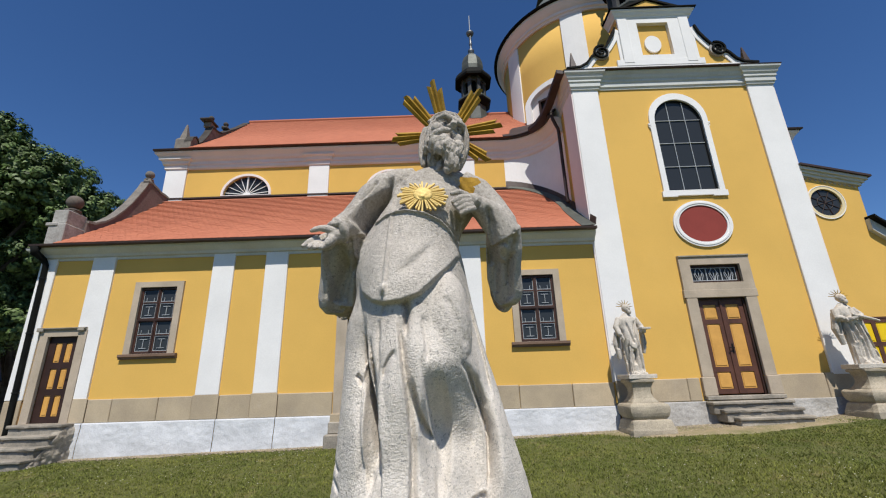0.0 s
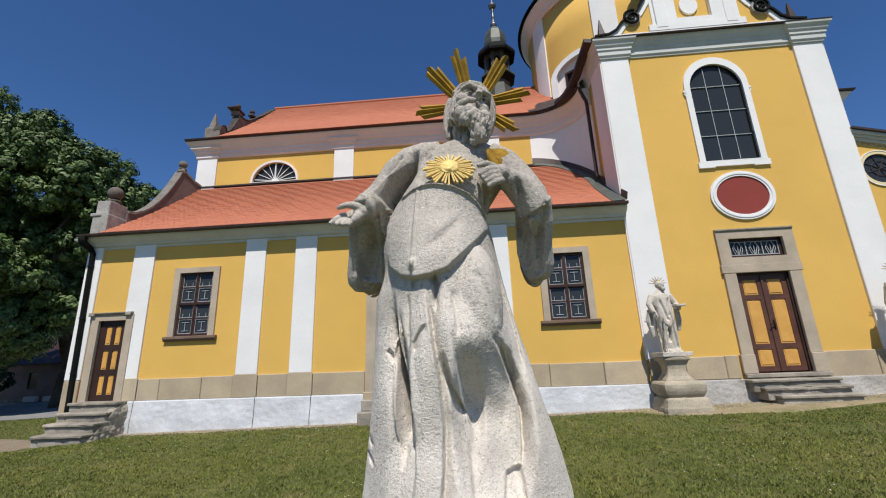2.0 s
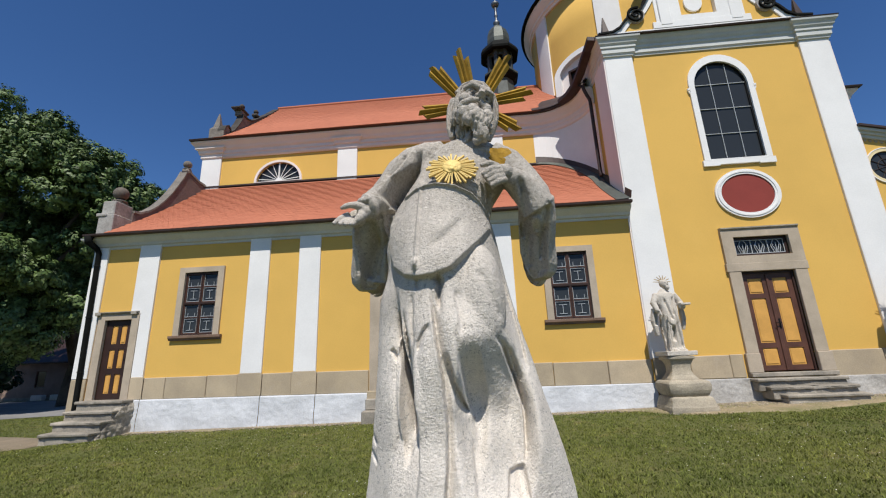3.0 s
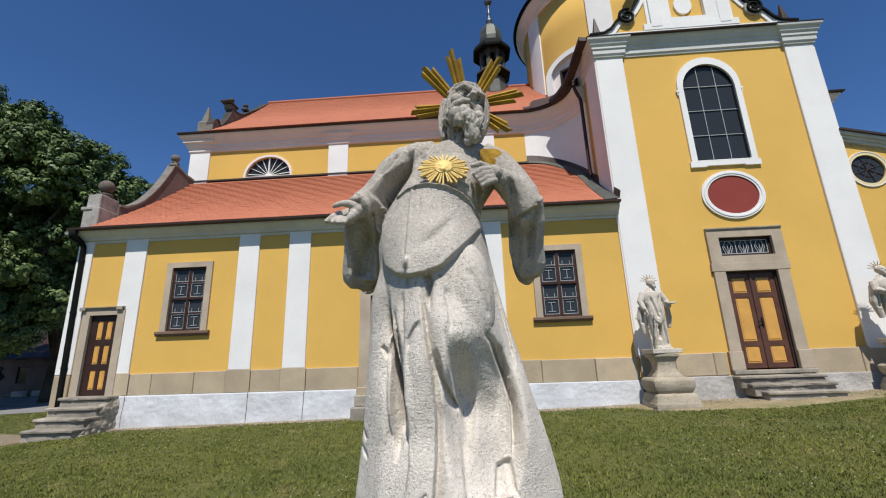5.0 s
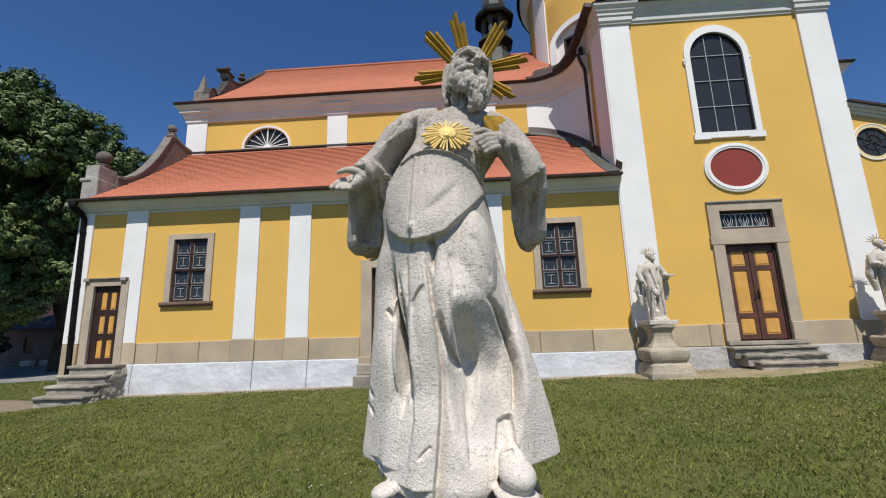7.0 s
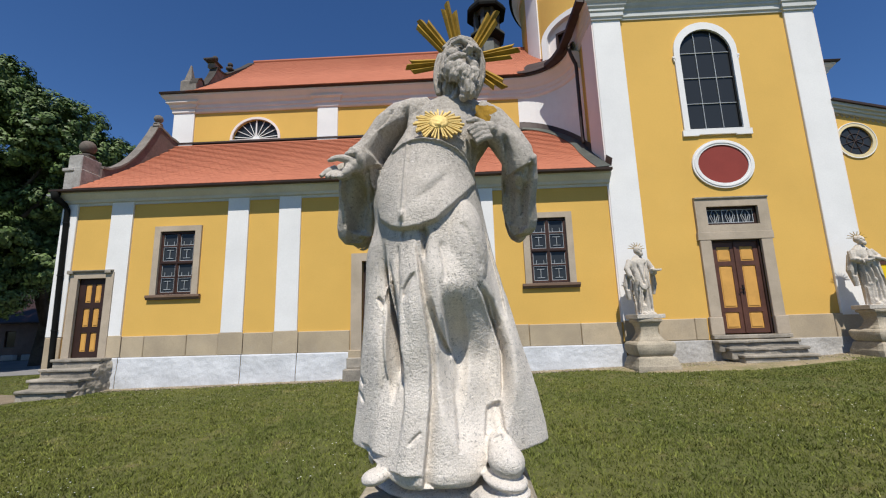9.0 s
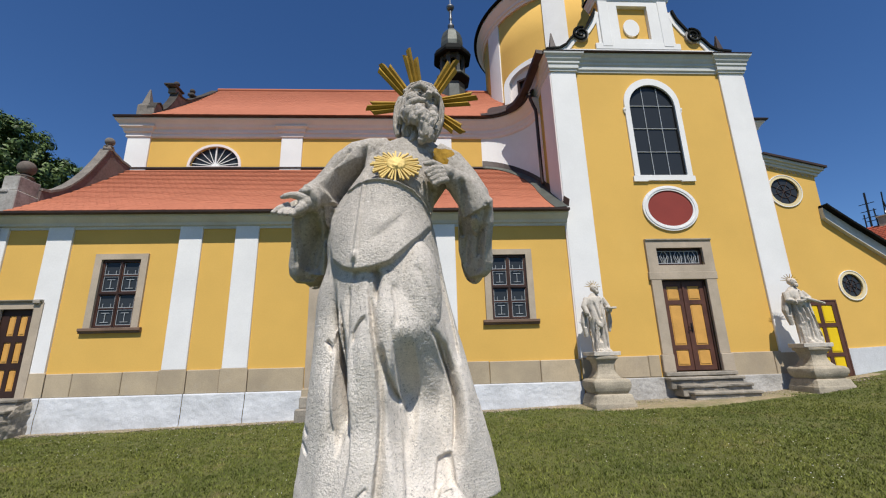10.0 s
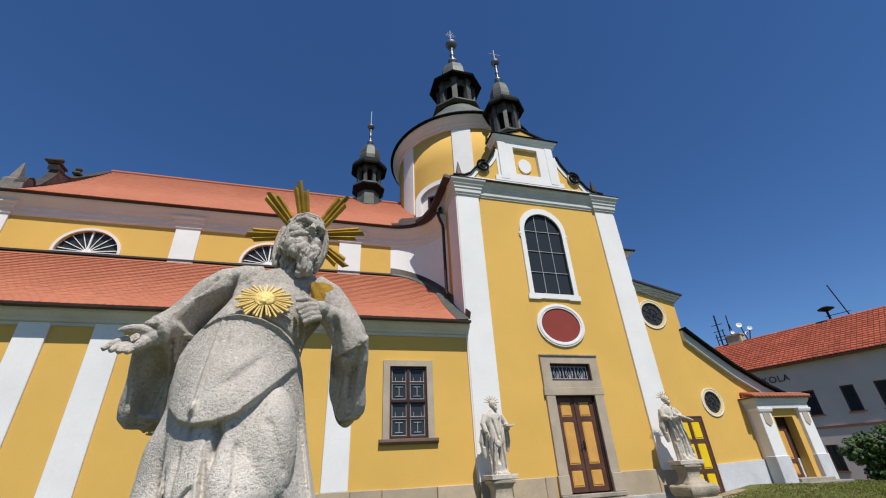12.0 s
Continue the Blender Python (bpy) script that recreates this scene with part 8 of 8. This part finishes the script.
# ---- grass ----
def grass_field():
    rng = np.random.default_rng(4)
    n = 640000
    # densest between the saint and the church, thinner behind the viewer and beyond the church's end
    u, zone = rng.random(n), rng.random(n)
    y = np.where(zone < 0.70, 1.7 + 8.3 * u ** 1.35 - 2.6 * rng.random(n) ** 3 * (1 - u), np.where(zone < 0.90, -7.0 + 17.0 * u, 9.5 + 8.5 * u))
    x = rng.uniform(-1, 1, n) * np.maximum(6.0, 3.0 + 1.35 * y) + 0.4
    x = np.where(zone < 0.90, x, -11.2 - 14.0 * rng.random(n))
    gz = np.interp(x, GX, GZ) - 0.036 * np.maximum(10.0 - y, 0.0)
    keep = ((y < 9.93 - 0.25 * rng.random(n)) | (zone >= 0.90)) & ~((np.abs(x + 0.4) < 0.42) & (np.abs(y - 1.85) < 0.42))
    keep &= ~((x > 5.3) & (x < 7.9) & (y > 9.0)) & ~((x < -9.0) & (x > -10.3) & (y > 9.0))
    keep &= ~((x < -9.9) & (y > 8.75 - 0.36 * (x + 10.3)) & (y < 9.6 - 0.37 * (x + 10.3) + 0.2 * rng.random(n)))
    keep &= ~((x < -11) & (y > 17.0 + 0.2 * (x + 18)))
    clump = np.array([noise.noise((a * 0.9, b * 0.9, 3.0)) + 0.6 * noise.noise((a * 3.1, b * 3.1, 8.0)) for a, b in zip(x, y)])
    keep &= rng.random(n) < 0.97 + 0.25 * clump
    bare = (x > 3.2) & (x < 8.7) & (y > 9.35 - 0.35 * rng.random(n)) & (rng.random(n) < 0.55)
    keep &= ~bare
    x, y, gz, clump = x[keep], y[keep], gz[keep], clump[keep]
    n = len(x)
    tuft = np.array([noise.noise((p * 9.0, q * 9.0, 1.0)) for p, q in zip(x, y)])
    h = (0.016 + 0.026 * rng.random(n)) * (1 + 0.3 * clump + 0.9 * tuft) * (0.8 + 0.03 * np.clip(10 - y, 0, 8))
    a = rng.random(n) * 2 * np.pi
    w = 0.0030 + 0.003 * rng.random(n) + 0.0006 * np.maximum(y, 0)
    lean = 1.3 * h * rng.random(n)
    b = rng.random(n) * 2 * np.pi
    z = gz + np.where((y > 0) & (y < 9.5), 0.03, 0.0) * np.array([noise.noise((p * 0.5, q * 0.5, 0)) for p, q in zip(x, y)])
    base = np.stack([x, y, z - 0.004], 1)
    side = np.stack([np.cos(a) * w, np.sin(a) * w, np.zeros(n)], 1)
    tip = base + np.stack([np.cos(b) * lean, np.sin(b) * lean, h], 1)
    V = np.stack([base - side, base + side, tip], 1).reshape(-1, 3)
    F = np.arange(3 * n).reshape(-1, 3)
    ob = mesh_from_arrays("grass", V, F, M["grass"])
    return tagged(ob, "short mown lawn grass with bare patches", "grass", kind="stuff")


grass_field()


def daisies():
    rng = np.random.default_rng(8)
    bm = bmesh.new()
    for _ in range(1900):
        y = rng.uniform(3, 9.3)
        x = rng.uniform(-1, 1) * (2 + 1.2 * y)
        if noise.noise((x * 0.4, y * 0.4, 11)) < 0.0:
            continue
        z = ground_z(x, y) + 0.04
        r = rng.uniform(0.004, 0.009)
        bm.faces.new([bm.verts.new((x + r * math.cos(k * 1.047), y + r * math.sin(k * 1.047), z + 0.003 * (k % 2))) for k in range(6)])
    return tagged(part("daisies", bm, M["daisy"]), "tiny white daisies and clover in the lawn", "flowers", kind="stuff")


daisies()


def gravel_strip():
    rng = np.random.default_rng(5)
    V, F = [], []
    octa = np.array([(1, 0, 0), (-1, 0, 0), (0, 1, 0), (0, -1, 0), (0, 0, 1), (0, 0, -1)], float)
    of = [(0, 2, 4), (2, 1, 4), (1, 3, 4), (3, 0, 4), (2, 0, 5), (1, 2, 5), (3, 1, 5), (0, 3, 5)]
    for _ in range(5200):
        x = rng.uniform(-9.0, 10.5)
        d = abs(rng.normal(0, 0.16 if x < 3.4 else 0.34))
        y = 10.08 - d
        r = rng.uniform(0.008, 0.028)
        b = len(V) * 6
        V.append(octa * np.array([r * rng.uniform(0.7, 1.3), r, r * 0.6]) + (x, y, ground_z(x, y) + 0.012))
        F += [(b + p, b + q, b + s) for p, q, s in of]
    ob = mesh_from_arrays("gravel", np.concatenate(V), np.array(F), M["gravel"])
    return tagged(ob, "dry crumbled gravel along the foot of the wall", "gravel", kind="stuff")


gravel_strip()


def bare_earth():
    """Dry trodden earth along the wall, widest before the main steps."""
    bm = bmesh.new()
    xs = np.linspace(-9.2, 11.0, 203)
    a, b, c = [], [], []
    for x in xs:
        wide = 0.20 + 0.62 * soft_step(np.array((x - 2.6) / 1.2)) * (1 - soft_step(np.array((x - 8.6) / 0.8))) * (1 + 0.5 * math.exp(-((x - 5.4) / 1.6) ** 2)) + 0.16 * noise.noise((x * 1.1, 0, 5)) + 0.07 * noise.noise((x * 5, 0, 5))
        ye = 10.10 - max(0.06, float(wide))
        for row, y, dz in ((a, 10.15, 0.016), (b, ye, 0.016), (c, ye - 0.10, -0.05)):
            row.append(bm.verts.new((x, y, ground_z(x, y) + dz)))
    for i in range(len(xs) - 1):
        bm.faces.new((b[i], b[i + 1], a[i + 1], a[i]))
        bm.faces.new((c[i], c[i + 1], b[i + 1], b[i]))
    return tagged(part("bare_earth", bm, M["dry_earth"]), "dry sandy trodden earth along the church wall", "earth", kind="structure")


bare_earth()


# ---- trees and bush ----
def leafy(name, trunk, lobes, leaves, size, seed, label, mat, limbs=8):
    """A tapered trunk with limbs, and a crown of leaf sprays on many uneven lobes."""
    rng = np.random.default_rng(seed)
    x, y, z, h, r = trunk
    t = empty(name, x, y, z, label, "tree" if h > 1.5 else "bush")
    add = adder(t)
    bm = bmesh.new()
    tube([(x, y, z - 0.3), (x + 0.05, y, z + h * 0.4), (x + 0.1, y + 0.1, z + h)], [r * 1.25, r, r * 0.7], 12, bm)
    add("trunk", bm, M["bark"], smooth=True)
    for k in range(min(limbs, len(lobes))):
        c = lobes[k]
        lb = tube([(x + 0.08, y + 0.05, z + h * 0.8), ((x + c[0]) / 2, (y + c[1]) / 2, (z + h + c[2]) / 2 + 0.3), c[:3]], [r * 0.45, r * 0.28, r * 0.1], 8)
        add("limb", lb, M["bark"], smooth=True)
    wts = np.array([c[3] ** 2 for c in lobes])
    pick = rng.choice(len(lobes), leaves, p=wts / wts.sum())
    C = np.array([c[:3] for c in lobes])[pick]
    R = np.array([c[3] for c in lobes])[pick]
    d = rng.normal(size=(leaves, 3))
    d /= np.linalg.norm(d, axis=1)[:, None]
    # sprays: leaves gather round random points of the lobes' skins
    sprays = rng.normal(size=(len(lobes), 70, 3))
    sprays /= np.linalg.norm(sprays, axis=2)[..., None]
    sp = sprays[pick, rng.integers(0, 70, leaves)]
    P = C + sp * (R * rng.uniform(0.72, 1.06, leaves))[:, None] * np.array([1, 1, 0.85]) + d * (R * 0.13)[:, None]
    nrm = sp * 0.8 + d * 0.7 + np.array([0, 0, 0.35])
    nrm /= np.linalg.norm(nrm, axis=1)[:, None]
    tan = np.cross(nrm, rng.normal(size=(leaves, 3)))
    tan /= np.linalg.norm(tan, axis=1)[:, None]
    bit = np.cross(nrm, tan)
    s = size * rng.uniform(0.6, 1.3, leaves)[:, None]
    V = np.stack([P - tan * s, P - bit * s * 0.5 + nrm * s * 0.12, P + tan * s, P + bit * s * 0.5 + nrm * s * 0.12], 1).reshape(-1, 3)
    V -= np.array([x, y, z])
    F = np.arange(4 * leaves).reshape(-1, 4)
    mesh_from_arrays("crown", V, F, mat, t, kind="stuff")
    return t


def crown_lobes(cx, cy, cz, rx, ry, rz, count, r0, r1, seed):
    rng = random.Random(seed)
    out = []
    while len(out) < count:
        a, b, c = (rng.uniform(-1, 1) for _ in range(3))
        q = a * a + b * b + c * c
        if 0.25 < q < 1:
            out.append((cx + a * rx, cy + b * ry, cz + c * rz, rng.uniform(r0, r1)))
    return out


TREES = (
    ("chestnut_tree", (-26.6, 19.2, -0.8, 3.2, 0.45), (-26.3, 19.2, 9.7, 6.9, 4.2, 7.4), 130, 0.9, 1.5, 130000, 21, "tall dense dark green chestnut tree in full leaf"),
    ("chestnut_tree", (-25.2, 24.0, -0.8, 3.0, 0.40), (-24.9, 24.0, 8.6, 4.7, 3.8, 5.2), 66, 0.9, 1.4, 75000, 22, "dense green chestnut tree in full leaf beside the church"),
    ("chestnut_tree", (-33.0, 25.0, -0.5, 3.0, 0.45), (-34.5, 25.0, 8.2, 6.0, 4.5, 7.4), 60, 1.3, 2.0, 70000, 23, "tall dense dark green chestnut tree in full leaf"),
)
for nm, tr, (cx, cy, cz, rx, ry, rz), cnt, r0, r1, lv, sd, lab in TREES:
    leafy(nm, tr, crown_lobes(cx, cy, cz, rx, ry, rz, cnt, r0, r1, sd), int(lv * 2.7), 0.100, sd, lab, M["leaf"])
leafy("bush", (24.3, 14.0, ground_z(24.3, 14), 0.8, 0.06), crown_lobes(24.3, 14.0, ground_z(24.3, 14) + 1.0, 1.9, 1.2, 0.95, 22, 0.35, 0.6, 31), 20000, 0.07, 31, "dense dark green garden bush", M["bush_leaf"], 5)


# ---- road and low wall beyond the church's end ----
def far_left():
    bm = bmesh.new()
    pts = [(-12.0, 19.6), (-18.3, 17.2), (-24.0, 16.4), (-40, 14.8), (-70, 14.0), (-70, 31.0), (-34, 31.5), (-12.0, 31.0)]
    for x, y in pts:
        bm.verts.new((x, y, ground_z(x, y) + 0.012))
    bm.faces.new(bm.verts[:])
    bmesh.ops.triangulate(bm, faces=bm.faces[:])
    tagged(part("road", bm, M["asphalt"]), "pale worn lane past the church's end", "road", kind="structure")
    path = bmesh.new()
    edge = [(-10.15, 9.22), (-10.30, 8.72), (-11.0, 8.62), (-12.6, 9.10), (-15.0, 9.95), (-18.5, 11.2), (-18.6, 12.3), (-15.2, 11.4), (-13.0, 10.85), (-11.6, 10.25), (-10.9, 9.75)]
    for x, y in edge:
        path.verts.new((x + 0.08 * noise.noise((x, y, 4)), y + 0.08 * noise.noise((x, y, 9)), ground_z(x, y) + 0.022))
    path.faces.new(path.verts[:])
    bmesh.ops.triangulate(path, faces=path.faces[:])
    tagged(part("footpath", path, M["path_earth"]), "bare brown trodden path beside the side-door steps", "path", kind="structure")


def far_house():
    """The foot of a low brown house behind the lane, with two pale planters before it."""
    y0 = 33.0
    h = empty("house", -36.0, y0, -0.95, "low brown plastered house in the shade of the trees", "house")
    add = adder(h)
    holes = [rect(x, x + 0.9, 0.35, 1.65) for x in (-40.6, -37.6, -34.4, -32.0)]
    add("wall", slab([rect(-43.0, -29.0, -1.6, 2.5)] + holes, y0, y0 + 0.4), M["house_plaster"], "brown plaster wall")
    add("plinth", boxed(-43.02, -28.98, y0 - 0.05, y0 - 0.002, -1.6, -0.45), M["step"], "grey plinth")
    for (xa, za), _, (xb, zb), _ in holes:
        w = add("window", slab([rect(xa, xb, za, zb), rect(xa + 0.07, xb - 0.07, za + 0.07, zb - 0.07)], y0 + 0.08, y0 + 0.14), M["brown"])
        add("pane", boxed(xa, xb, y0 + 0.10, y0 + 0.12, za, zb), M["glass"], parent=w)
        add("sill", boxed(xa - 0.06, xb + 0.06, y0 - 0.07, y0 + 0.05, za - 0.05, za, bevel=0.01), M["step"], parent=w)
    add("roof", slab([[(y0 - 0.5, 2.35), (y0 + 4.0, 5.2), (y0 + 8.5, 2.35), (y0 + 8.5, 2.25), (y0 - 0.5, 2.25)]], -43.4, -28.6, axes="yz"), M["dark_brown"], "dark brown roof")
    add("side_wall", boxed(-29.4, -29.0, y0 + 0.41, y0 + 8.0, -1.6, 2.3), M["house_plaster"])
    for x, wd in ((-36.9, 1.0), (-35.2, 0.8)):
        b = bmesh.new()
        z = ground_z(x, y0 - 0.6)
        box(b, x, x + wd, y0 - 0.75, y0 - 0.35, z, z + 0.42, bevel=0.03)
        tagged(part("planter", b, M["white"]), "pale stone planter box before the brown house", "planter", "planters")


far_house()
far_left()
# Added leaf mass, coloured dark, where there is only deep shade beneath the chestnuts.
leafy("shade_foliage", (-36.0, 25.0, -0.6, 1.2, 0.12), crown_lobes(-36.0, 25.0, 2.3, 6.2, 1.4, 3.0, 60, 0.8, 1.4, 41), 60000, 0.15, 41, "added foliage coloured dark as the deep shade under the chestnut trees", M["shade_leaf"], 5)
